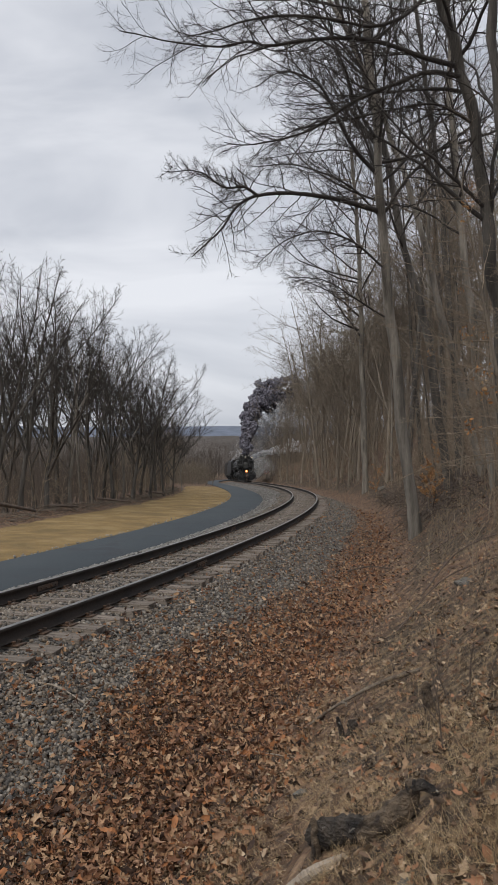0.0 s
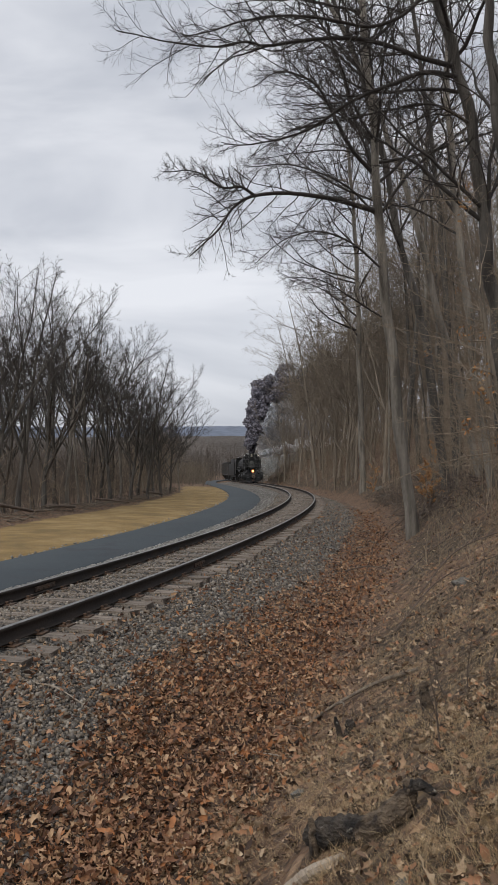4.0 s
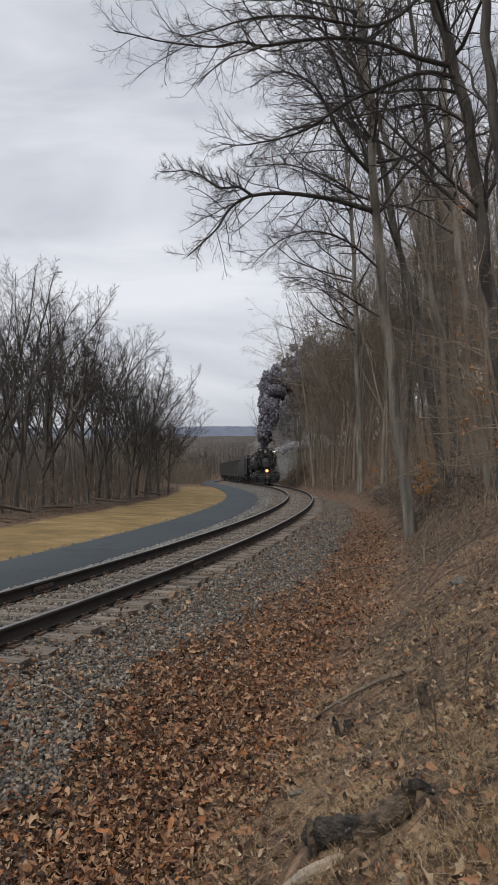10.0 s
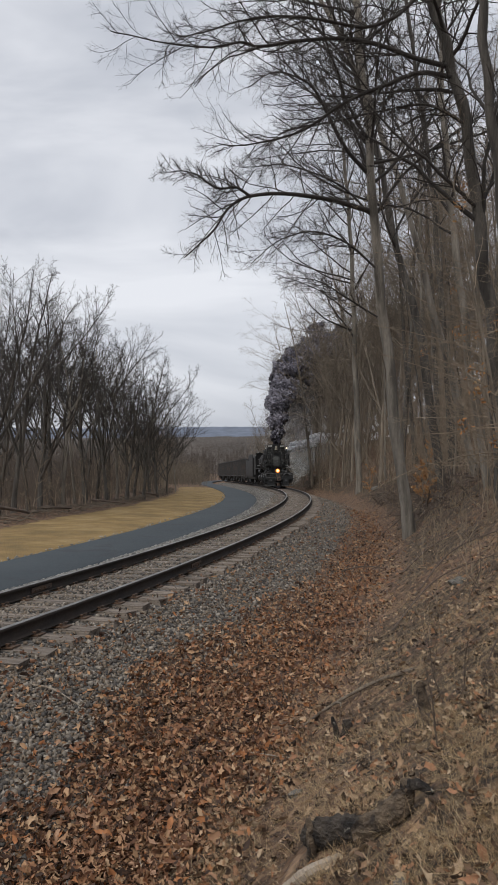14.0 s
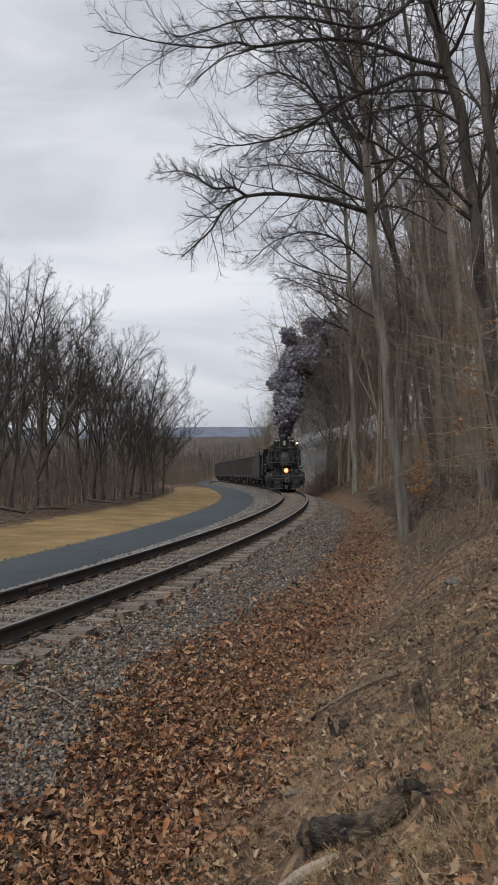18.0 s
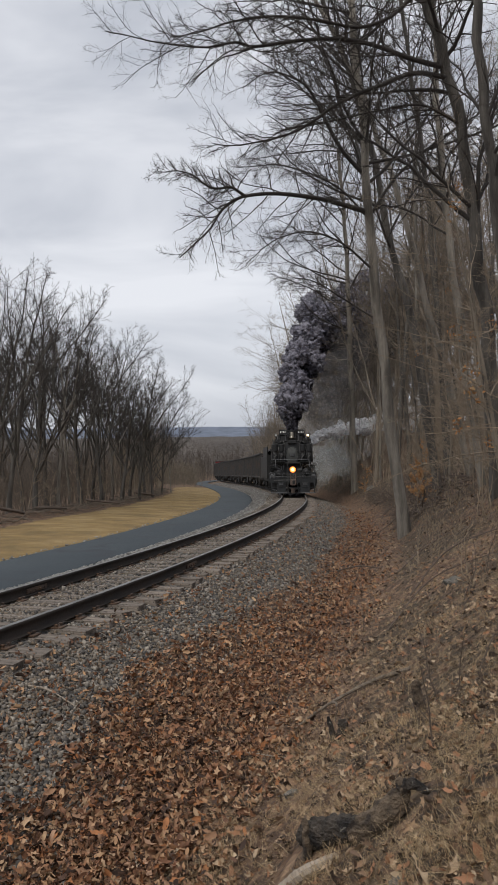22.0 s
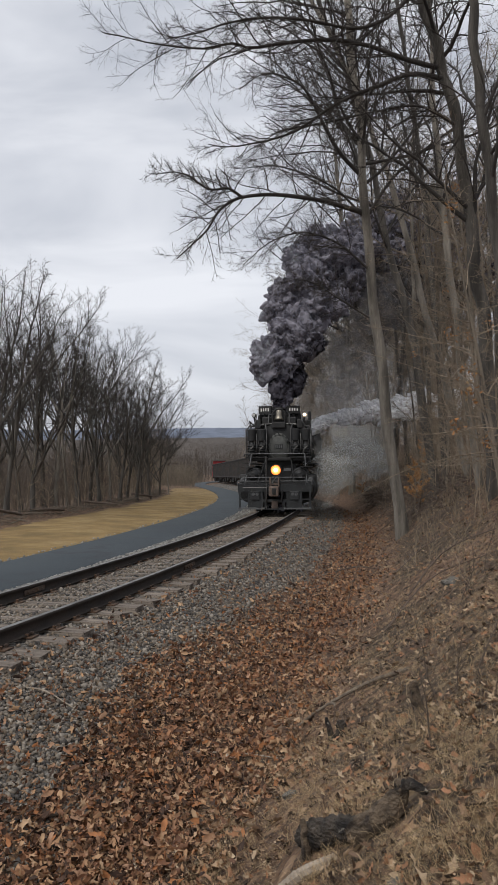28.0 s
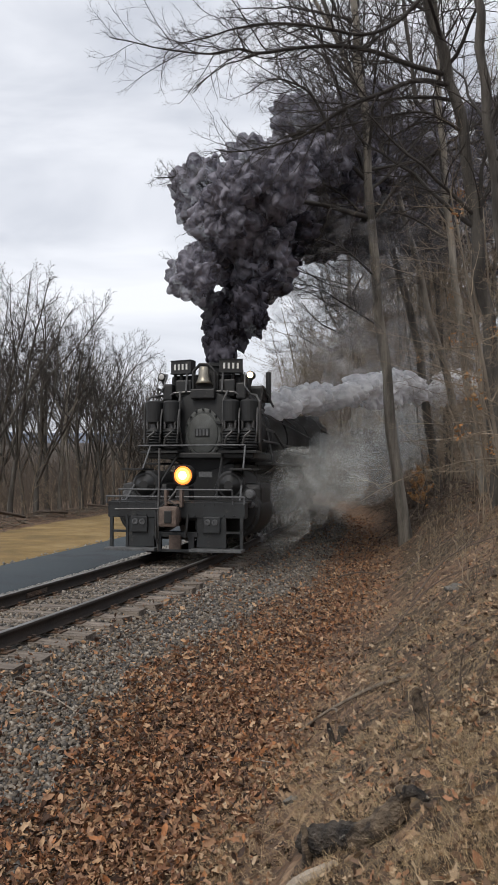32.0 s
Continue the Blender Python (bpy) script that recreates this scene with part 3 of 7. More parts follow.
# the great trees at the foot of the bank: axis of the trunk, radii, bark, limbs grown freely, clear share, limbs with a shape of their own
GREAT_TREES = [
    ([(5.15, 23.4, -0.44), (4.68, 23.3, 2.99), (4.40, 23.2, 5.56), (4.14, 23.0, 7.58), (3.94, 22.8, 10.06), (3.77, 22.6, 12.50), (3.50, 22.4, 14.40), (3.34, 22.2, 16.26), (3.08, 22.0, 18.41)],
     0.2, 0.09, BARK_GREY, 18, 0.42, [
      ([(3.95, 22.9, 9.38), (3.32, 22.5, 9.42), (2.43, 22.0, 9.48), (1.26, 21.6, 9.51), (0.22, 21.2, 9.29), (-0.33, 21.0, 8.88), (-0.66, 20.8, 8.27), (-1.46, 20.6, 7.45)], 0.115),
      ([(0.22, 21.2, 9.29), (-0.17, 21.0, 9.45), (-0.71, 20.8, 9.35), (-1.39, 20.6, 9.69), (-2.28, 20.4, 9.63)], 0.06),
      ([(3.85, 22.8, 10.48), (3.14, 22.4, 11.05), (2.59, 22.0, 11.81), (2.11, 21.7, 12.48), (1.66, 21.5, 12.69), (0.85, 21.2, 12.63), (0.14, 20.9, 12.02)], 0.085),
      ([(4.02, 22.9, 7.7), (3.09, 22.6, 8.37), (2.03, 22.2, 8.6), (1.03, 21.9, 8.25), (0.21, 21.7, 7.5)], 0.05),
      ([(3.98, 22.9, 9.2), (2.9, 22.4, 10.0), (1.37, 22.0, 10.4), (0.05, 21.6, 10.2)], 0.05),
      ([(4.1, 23.0, 6.2), (3.05, 22.8, 6.8), (2.35, 22.5, 7.1), (1.35, 22.2, 7.1)], 0.04),]),
    ([(5.84, 17.0, 2.08), (5.63, 17.0, 4.60), (5.40, 16.9, 6.22), (5.19, 16.8, 7.93), (4.94, 16.7, 9.50), (4.60, 16.6, 10.69), (4.24, 16.5, 11.86), (3.88, 16.4, 13.14)],
     0.19, 0.10, BARK, 12, 0.35, [
      ([(4.64, 16.6, 10.32), (3.90, 16.5, 10.37), (3.17, 16.5, 10.09), (2.55, 16.5, 9.84), (1.94, 16.5, 9.48), (1.34, 16.6, 9.12), (0.73, 16.7, 8.95), (-0.01, 16.8, 8.87), (-0.58, 16.9, 8.97)], 0.075),
      ([(4.51, 16.6, 10.57), (3.78, 16.5, 10.70), (3.02, 16.4, 10.92), (2.16, 16.3, 11.01), (1.19, 16.2, 10.90), (0.34, 16.0, 10.66), (-0.01, 16.0, 10.75), (-0.72, 15.9, 10.58), (-1.65, 15.8, 10.62), (-2.67, 15.6, 10.72)], 0.075),
      ([(4.96, 16.7, 9.32), (4.41, 16.6, 9.58), (3.92, 16.6, 9.71), (3.06, 16.6, 9.58), (1.97, 16.7, 9.36), (0.98, 16.8, 9.24)], 0.05),
      ([(4.00, 16.4, 12.16), (3.37, 16.3, 11.50), (2.63, 16.2, 11.20), (1.78, 16.1, 11.29), (0.94, 16.0, 11.32), (-0.01, 15.8, 11.09), (-0.70, 15.6, 10.74), (-1.27, 15.5, 10.57)], 0.06),]),
    ([(7.98, 30.0, 1.50), (7.20, 30.0, 5.50), (6.91, 30.0, 7.50), (6.24, 30.0, 9.72), (5.69, 30.0, 12.61), (5.33, 30.0, 14.39), (4.42, 30.0, 17.50), (3.53, 30.0, 19.95), (2.64, 30.0, 22.17)],
     0.2, 0.08, BARK, 13, 0.35, []),
    ([(8.38, 27.0, 1.55), (7.18, 27.0, 5.75), (6.46, 27.0, 8.61), (5.70, 27.0, 11.61), (5.20, 27.0, 12.93), (4.54, 27.0, 14.95), (3.58, 27.0, 16.95), (2.58, 27.0, 18.95)],
     0.15, 0.07, BARK_GREY, 11, 0.4, []),
    ([(7.15, 22.0, 1.14), (6.70, 22.0, 3.75), (6.50, 22.0, 5.54), (6.29, 22.0, 7.38), (6.13, 22.0, 8.77), (6.00, 22.0, 10.25), (5.88, 22.0, 12.22), (5.83, 22.0, 14.34), (5.69, 22.0, 16.46)],
     0.13, 0.08, BARK_GREY, 10, 0.4, []),
    ([(10.11, 36.0, 2.21), (9.65, 36.0, 7.54), (9.33, 36.0, 10.82), (9.20, 36.0, 13.49), (8.93, 36.0, 16.05), (8.53, 36.0, 19.11), (8.11, 36.0, 22.21), (7.84, 36.0, 25.14)],
     0.17, 0.08, BARK, 12, 0.4, []),
    ([(5.38, 15.0, 3.74), (5.27, 15.0, 5.41), (5.10, 15.0, 7.63), (4.92, 15.0, 9.29), (4.81, 15.0, 10.96), (4.72, 15.0, 12.29)],
     0.13, 0.09, BARK, 6, 0.3, []),
    ([(9.20, 60.0, -0.93), (8.98, 60.0, 6.81), (8.84, 60.0, 13.03), (8.67, 60.0, 18.36), (8.40, 60.0, 22.81), (8.04, 60.0, 26.36)],
     0.28, 0.12, BARK_GREY, 20, 0.3, []),
]


def smooth_path(pts, n):
    """A soft curve through a few points, at n even steps."""
    p = np.array(pts, dtype=float)
    p = np.vstack([2 * p[0] - p[1], p, 2 * p[-1] - p[-2]])
    u = np.linspace(0, len(pts) - 1 - 1e-6, n)
    i = u.astype(int)
    t = (u - i)[:, None]
    a, b, c, d = p[i], p[i + 1], p[i + 2], p[i + 3]
    return 0.5 * (2 * b + (c - a) * t + (2 * a - 5 * b + 4 * c - d) * t ** 2 + (3 * b - 3 * c + d - a) * t ** 3)


def great_tree(seed, axis, r0, r1, bark, count, clear, limbs):
    rng = np.random.RandomState(seed)
    ax = np.array(axis)
    base = np.array([ax[0, 0], ax[0, 1], gh(ax[0, 0], ax[0, 1])])
    ax[0, 2] = base[2] - 0.4
    top = new("tree")
    top.location = base
    n = 26
    P = smooth_path(ax - base, n)[None]
    h = P[0, :, 2] - P[0, 0, 2]
    R = (np.interp(h, [0, h[-1]], [r0 * 0.92, r1]) + 0.3 * r0 * np.exp(-h / 0.4))[None]
    R = R * (1 + 0.05 * np.sin(np.arange(n) * 2.1 + seed) + 0.03 * np.sin(np.arange(n) * 4.7))[None]
    P = P + np.clip(h / 2, 0, 1)[None, :, None] * 0.035 * np.stack([np.sin(np.arange(n) * 1.3 + seed), np.cos(np.arange(n) * 1.7 + seed), np.zeros(n)], 1)[None]
    v, f = tubes(listed(P, R, 14))
    raw("trunk", v, f, bark, top, True)
    near = float(base[1]) < 40
    twig = 0.0034 * max(1.0, base[1] / 22)
    crown = []
    sources = []
    for pts, r in limbs:
        Q = smooth_path(np.array(pts) - base, 22)
        Q = Q + 0.035 * np.cumsum(rng.normal(0, 0.35, Q.shape), axis=0) * np.linspace(0, 1, 22)[:, None]
        RQ = np.linspace(r * 0.8, max(0.01, r * 0.13), 22)
        v, f = tubes([(Q, RQ, 8)])
        raw("limb", v, f, LIMB, top, True)
        ln = float(np.linalg.norm(np.diff(Q, axis=0), axis=1).sum())
        sources.append((Q[None], RQ[None], np.array([ln * 0.66]), 34))
    height = float(h[-1])
    st, wy, ln, rd = spawn(rng, P, R, np.array([height]), count, clear, 0.99, 52, 0.34, 0.42, 0.35)
    wy[:, 0] -= 0.35 * (rng.uniform(size=len(wy)) < 0.6)
    wy[:, 1] *= 0.75
    wy[:, 2] = np.maximum(wy[:, 2], 0.02) + 0.12
    P1, R1 = grow(rng, st, wy, ln, np.maximum(rd, 0.025), 9, 0.12, 0.035, 0.28)
    for q, rq in zip(P1, R1):
        v, f = tubes([(q, rq, 6)])
        raw("limb", v, f, LIMB, top, True)
    sources.append((P1, R1, ln, 10))
    for P2, R2, l2, c in sources:
        crown += ramify(rng, P2, R2, l2, [(c if near else 8, 50, 0.48, 7, 0.15, 0.015, 0.006, 0.02), (7 if near else 6, 46, 0.56, 5, 0.19, 0.01, twig, 0.007),
                                          (6 if near else 4, 44, 0.52, 4, 0.22, 0.03, twig * 0.7, 0.0035)])
    v, f = tubes(crown)
    c = raw("crown", v, f, TWIG, top)
    c["kind"] = "stuff"
    tagged(top, "tall bare grey-barked tree leaning over the track" if limbs else "tall bare tree on the leaf-covered bank", "tree", "great trees on the bank")


for i, t in enumerate(GREAT_TREES):
    great_tree(70 + i, *t)


# the wood on the hillside beyond the curve, and the wood edge below the trail
def kinds(first, rows, orders, twig, bark_twig, limb_up, limb_angle=58, fork=45, shrink=0.55, least=0.25):
    return [tree(first + i, h, r, (lx, ly), cl, lm, orders, sp, mats=(bk, bark_twig), min_twig=twig, one_crown=True, limb_up=limb_up, sides=7, limb_angle=limb_angle, fork=fork, shrink=shrink, least=least)
            for i, (h, r, lx, ly, cl, lm, sp, bk) in enumerate(rows)]


WOOD_SHAPES = [(21, 0.15, -0.04, 0.0, 0.38, 24, 0.36, BARK), (18, 0.11, 0.03, 0.02, 0.42, 20, 0.34, BARK_GREY), (24, 0.18, -0.07, 0.02, 0.36, 24, 0.38, BARK),
               (16, 0.10, 0.05, 0, 0.4, 18, 0.32, BARK), (20, 0.13, -0.1, -0.03, 0.42, 20, 0.36, BARK_GREY), (13, 0.08, -0.08, 0.05, 0.25, 18, 0.36, BARK)]
WOOD_NEAR = kinds(20, WOOD_SHAPES, (6, 5, 3), 0.006, WOOD_TWIG, 0.05)
# The same shapes farther off, with the haze-lightened bark and twigs.
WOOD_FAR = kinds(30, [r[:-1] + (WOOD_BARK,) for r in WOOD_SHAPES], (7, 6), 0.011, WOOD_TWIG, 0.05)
EDGE_TWIGS = [(15, 50, 0.23, 6, 0.13, 0.05, 0.011, 0.028), (8, 48, 0.48, 4, 0.18, 0.04, 0.0072, 0.012), (5, 46, 0.52, 3, 0.2, 0.03, 0.0055, 0.007)]
FAR_TWIGS = [(14, 46, 0.29, 5, 0.13, 0.05, 0.016, 0.04), (6, 44, 0.46, 3, 0.17, 0.04, 0.011, 0.018), (4, 42, 0.52, 2, 0.2, 0.03, 0.009, 0.01)]
EDGE = [vase_tree(40 + i, *row, EDGE_TWIGS) for i, row in enumerate([
    (13.6, 0.16, 0.36, 7, 0.5, (0.04, 0.0), (BARK, TWIG)), (13.2, 0.13, 0.42, 6, 0.44, (-0.05, 0.03), (BARK, TWIG)), (14.0, 0.17, 0.3, 8, 0.55, (0.02, 0.05), (BARK, TWIG)),
    (12.8, 0.11, 0.48, 6, 0.42, (0.1, 0.0), (BARK_GREY, TWIG)), (13.4, 0.15, 0.38, 7, 0.5, (-0.08, 0.02), (BARK, TWIG))])]
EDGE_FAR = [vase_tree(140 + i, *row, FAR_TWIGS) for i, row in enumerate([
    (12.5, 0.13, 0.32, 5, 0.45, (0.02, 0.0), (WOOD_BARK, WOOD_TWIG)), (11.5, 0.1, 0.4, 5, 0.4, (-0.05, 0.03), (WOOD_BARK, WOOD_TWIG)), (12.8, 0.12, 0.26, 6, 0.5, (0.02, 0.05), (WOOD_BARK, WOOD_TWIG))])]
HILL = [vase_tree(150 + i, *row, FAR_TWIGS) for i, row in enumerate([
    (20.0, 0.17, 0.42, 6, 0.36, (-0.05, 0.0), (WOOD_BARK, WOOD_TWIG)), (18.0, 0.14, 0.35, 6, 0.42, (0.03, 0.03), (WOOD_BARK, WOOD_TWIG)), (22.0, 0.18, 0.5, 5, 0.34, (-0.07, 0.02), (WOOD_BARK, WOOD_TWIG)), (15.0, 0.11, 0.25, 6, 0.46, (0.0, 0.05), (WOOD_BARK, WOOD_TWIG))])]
BRUSH = [tree(60 + i, h, r, (0.1, 0.05), 0.1, 12, (4, 3), 0.45, mats=(TWIG_PALE, TWIG_PALE), min_twig=0.005, one_crown=True, sides=5, name="sapling", trunk_wander=0.08)
         for i, (h, r) in enumerate([(4.5, 0.03), (3.2, 0.022), (6.0, 0.042), (2.2, 0.014)])]


def plant(stock, spots, label, group, rng, category="tree"):
    used = set()
    for i, (x, y, scale) in enumerate(spots):
        k = i if i < len(stock) else rng.randrange(len(stock))
        m = pose(x, y, gh(x, y), 0, 0, rng.uniform(0, 360)) @ Matrix.Diagonal((scale, scale, scale * rng.uniform(0.9, 1.1), 1))
        if k in used:
            ob = copy_thing(stock[k], m)
        else:
            ob = stock[k]
            ob.matrix_basis = m
            used.add(k)
        tagged(ob, label, category, group)


def scatter(rng, count, s_range, o_range, apart, view, scale, power=1.3):
    spots, tries = [], 0
    while len(spots) < count and tries < 20000:
        tries += 1
        s = rng.uniform(*s_range)
        o = o_range[0] + (o_range[1] - o_range[0]) * rng.random() ** power
        x, y, _ = on_line(s, o)
        if not view[0] < x / max(y, 1) < view[1]:
            continue
        if any((x - a) ** 2 + (y - b) ** 2 < apart ** 2 for a, b, _ in spots):
            continue
        spots.append((float(x), float(y), rng.uniform(*scale)))
    return spots


def woods():
    rng = random.Random(11)
    plant(WOOD_NEAR, scatter(rng, 20, (38, 66), (6.5, 34), 1.6, (0.13, 0.36), (0.8, 1.1)), "bare grey-brown tree on the near hillside", "trees of the hillside wood", rng)
    far = scatter(rng, 110, (62, 190), (4.9, 40), 1.5, (0.006, 0.36), (0.85, 1.2), 1.5)
    far = [(x, y, k * float(np.interp(x / y, [0.0, 0.03, 0.075], [0.28, 0.55, 1.0]))) for x, y, k in far]
    hill = scatter(random.Random(71), 64, (56, 170), (5.2, 30), 1.8, (0.006, 0.3), (0.85, 1.1), 1.2)
    hill = [(x, y, k * float(np.interp(x / y, [0.0, 0.03, 0.075], [0.28, 0.6, 1.0]))) for x, y, k in hill]
    plant(HILL, hill, "bare round-crowned forest tree on the wooded hillside", "trees of the hillside wood", rng)
    plant(WOOD_FAR, far, "bare grey-brown forest tree on the wooded hillside", "trees of the hillside wood", rng)
    # the trees at the edge of the grass: bearing, distance and height
    row = [(-0.335, 34, 11.8), (-0.3, 37, 12.8), (-0.265, 40, 12.8), (-0.235, 44, 12.8), (-0.205, 47, 12.8), (-0.178, 51, 13.0), (-0.152, 54, 12.8), (-0.13, 58, 12.4), (-0.112, 66, 10.6),
           (-0.32, 45, 14.4), (-0.28, 50, 14.8), (-0.25, 54, 15.0), (-0.22, 57, 14.6), (-0.19, 60, 14.6), (-0.165, 62, 14.2), (-0.142, 66, 13.6), (-0.122, 70, 12.0), (-0.1, 76, 9.6), (-0.088, 84, 8.6), (-0.3, 62, 16.0), (-0.24, 66, 16.2),
           (-0.205, 70, 16.0), (-0.175, 74, 15.2), (-0.15, 72, 14.2), (-0.128, 80, 12.6), (-0.34, 52, 15.0)]
    crowns = [max(v.co.z for c in ob.children if c.name.startswith("crown") for v in c.data.vertices) for ob in EDGE]
    spots = [(b * y, y, h / crowns[i if i < len(EDGE) else 0]) for i, (b, y, h) in enumerate(row)]
    farther = scatter(rng, 26, (86, 135), (-12.6, -18.0), 1.6, (-0.3, 0.0), (0.62, 0.8))
    farther += scatter(rng, 40, (132, 215), (-6.6, -26), 1.4, (-0.3, -0.03), (0.45, 0.62))
    plant(EDGE_FAR, farther, "bare grey-brown tree where the trail bends away", "trees along the trail", rng)
    plant(EDGE, spots, "bare deciduous tree at the wood's edge below the trail", "trees along the trail", rng)
    near = scatter(rng, 46, (30, 62), (5.8, 13), 0.6, (0.16, 0.36), (0.6, 1.15)) + scatter(rng, 45, (40, 130), (4.6, 12), 1.0, (-0.05, 0.3), (0.5, 1.0))
    near += scatter(rng, 70, (26, 120), (-12.3, -20), 0.9, (-0.46, 0.0), (0.5, 0.95))
    plant(BRUSH, near, "thin bare sapling with pale twigs", "saplings of the underwood", rng, "sapling")


woods()


def thicket(name, seed, count, s_range, o_range, tall, power, label, mat):
    """Dense thin underwood, past counting."""
    rng = np.random.RandomState(seed)
    s = rng.uniform(*s_range, count)
    o = o_range[0] + (o_range[1] - o_range[0]) * rng.uniform(0, 1, count) ** power
    P0 = on_line(s, o)
    P0[:, 2] = ground_height(P0[:, 0], P0[:, 1]) - 0.1
    h = rng.uniform(*tall, count)
    P, R = grow(rng, P0, np.stack([rng.normal(0, 0.16, count), rng.normal(0, 0.16, count), np.ones(count)], 1), h, 0.005 + 0.0035 * h, 4, 0.08, 0.02, 0.3)
    br = listed(P, R, 3)
    st, wy, ln, rd = spawn(rng, P, R, h, 5, 0.2, 1.0, 42, 0.4, 0.6, 0.4)
    P, R = grow(rng, st, wy, ln, np.maximum(rd, 0.006), 2, 0.12, 0.05, 0.5)
    br += listed(P, R, 3)
    v, f = tubes(br)
    tagged(raw(name, v, f, mat), label, "underwood", kind="stuff")


thicket("underwood", 51, 2100, (28, 135), (-13.0, -34), (1.2, 5.6), 1.1, "grey-brown thicket of stems below the trail", BRUSH_TWIG)
thicket("underwood", 52, 2600, (126, 250), (-6.2, -34), (1.5, 5.0), 1.0, "grey-brown thicket where the trail bends away", WOOD_TWIG)
thicket("underwood", 54, 160, (22, 50), (6.2, 14), (1.4, 4.2), 1.3, "pale twiggy brush on the near bank", TWIG_PALE)
thicket("bramble", 55, 240, (15.5, 36), (4.9, 9.5), (0.2, 0.8), 1.0, "dry brambles and weed stalks on the bank", TWIG_PALE)
thicket("underwood", 53, 1500, (52, 190), (5.6, 36), (1.5, 8.0), 1.2, "grey-brown thicket under the hillside wood", TWIG_PALE)


def far_forest():
    """The woods that close the valley, too far to tell trunk from trunk."""
    rng = np.random.RandomState(3)
    N = 3000
    x = rng.uniform(-190, 110, N)
    y = 140 + 300 * rng.uniform(0, 1, N)
    s, o, _ = along(x, y)
    keep = (np.abs(o + 4) > 14) | (s > 300)
    x, y = x[keep], y[keep]
    N = len(x)
    z = ground_height(x, y)
    h = rng.uniform(9, 16, N)
    br = []
    P, R = grow(rng, np.stack([x, y, z - 0.3], 1), np.stack([rng.normal(0, .05, N), rng.normal(0, .05, N), np.ones(N)], 1), h, np.full(N, 0.1), 3, 0.04, 0, 0.3)
    br += listed(P, R, 3)
    st, wy, ln, rd = spawn(rng, P, R, h, 16, 0.12, 1.0, 40, 0.34, 0.6, 0.4)
    P, R = grow(rng, st, wy, ln, np.maximum(rd, 0.035), 2, 0.12, 0.1, 0.4)
    br += listed(P, R, 3)
    v, f = tubes(br)
    tagged(raw("forest", v, f, FAR_WOOD), "grey-brown bare woods closing the valley", "forest", kind="stuff")


far_forest()


def far_hills():
    # The ridges' blue is distance haze put into the woods' base colour.
    m = material("hazed_ridge_woods", (0.135, 0.16, 0.21), (0.11, 0.132, 0.18), 0.004, 0.05, 1.0, bump=0.0)
    near_m = material("valley_side_woods", (0.1, 0.085, 0.074), (0.07, 0.06, 0.053), 0.03, 0.5, 1.0, bump=1.0, depth=3.0)
    for y0, top, mat, label in ((560, 18, near_m, "grey-brown wooded valley side"), (1900, 82, m, "wooded ridge far beyond the valley, haze in its blue-grey colour"), (2500, 116, m, "wooded ridge far beyond the valley, haze in its blue-grey colour")):
        w = y0 * 0.8
        xs = np.linspace(-w, w, 260)
        ridge = top * (0.86 + 0.09 * np.sin(xs / 330 + y0) + 0.03 * np.sin(xs / 120 + 1.3)) + (0.8 * wave(xs, xs * 0, 22, 6) + 0.5 * wave(xs, xs * 0, 8, 7)) * y0 / 1900
        k0 = y0 / 2500
        rows = [np.stack([xs, np.full_like(xs, y0 + dy * k0), -10 + (ridge + 10) * k], 1) for dy, k in ((-500, 0.0), (-300, 0.35), (-120, 0.8), (0, 1.0), (200, 0.6), (500, 0.0))]
        v = np.stack(rows)
        i = np.arange(v.shape[0] * 260).reshape(-1, 260)
        f = np.stack([i[:-1, :-1], i[:-1, 1:], i[1:, 1:], i[1:, :-1]], -1).reshape(-1, 4)
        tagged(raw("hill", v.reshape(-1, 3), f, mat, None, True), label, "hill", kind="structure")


far_hills()

# ---------------------------------------------------------------- train
TRAIN_T = [-9, 0, 3, 6, 9, 13, 19, 22, 25, 28, 29, 30, 31, 32]
TRAIN_S = [172.0, 138.0, 127.0, 116.3, 106.5, 92.6, 69.0, 59.3, 50.4, 39.4, 35.7, 32.0, 28.2, 24.3]
FIT = np.polyfit(TRAIN_T, TRAIN_S, 5)


def train_at(t):
    """Track length of the engine's chimney at t seconds."""
    return float(np.polyval(FIT, t))


def riding(s, half=0.5):
    """The pose of a vehicle borne at s - half and s + half, its front towards smaller s."""
    a, b = on_line(s - half), on_line(s + half)
    mid, d = (a + b) / 2, a - b
    yaw = math.degrees(math.atan2(d[1], d[0]))
    tilt = math.degrees(math.atan2(d[2], math.hypot(d[0], d[1])))
    return pose(mid[0], mid[1], mid[2], 0, -tilt, yaw)


BLACK = material("engine_black", (0.0065, 0.007, 0.008), (0.013, 0.013, 0.0125), 3, 30, 0.5, 0.0, 0.2, spots=(0.045, 0.041, 0.037), spot_at=0.67)
GRAPHITE = material("smokebox_graphite", (0.01, 0.0112, 0.012), (0.0055, 0.006, 0.0068), 3, 30, 0.6, 0.0, 0.2)
BEAM_GREY = material("beam_grey", (0.02, 0.023, 0.025), (0.011, 0.012, 0.0135), 3, 30, 0.55, 0.0, 0.3, spots=(0.04, 0.039, 0.037), spot_at=0.66)
DOOR_GREY = material("door_grey", (0.085, 0.09, 0.088), (0.06, 0.063, 0.06), 4, 40, 0.6, 0.2, 0.1)
PIPE_METAL = material("worn_pipe", (0.11, 0.11, 0.11), (0.07, 0.068, 0.066), 6, 40, 0.4, 0.5, 0.1)
BRASS = material("tarnished_brass", (0.33, 0.31, 0.26), (0.24, 0.22, 0.18), 8, 40, 0.35, 0.8, 0.05)
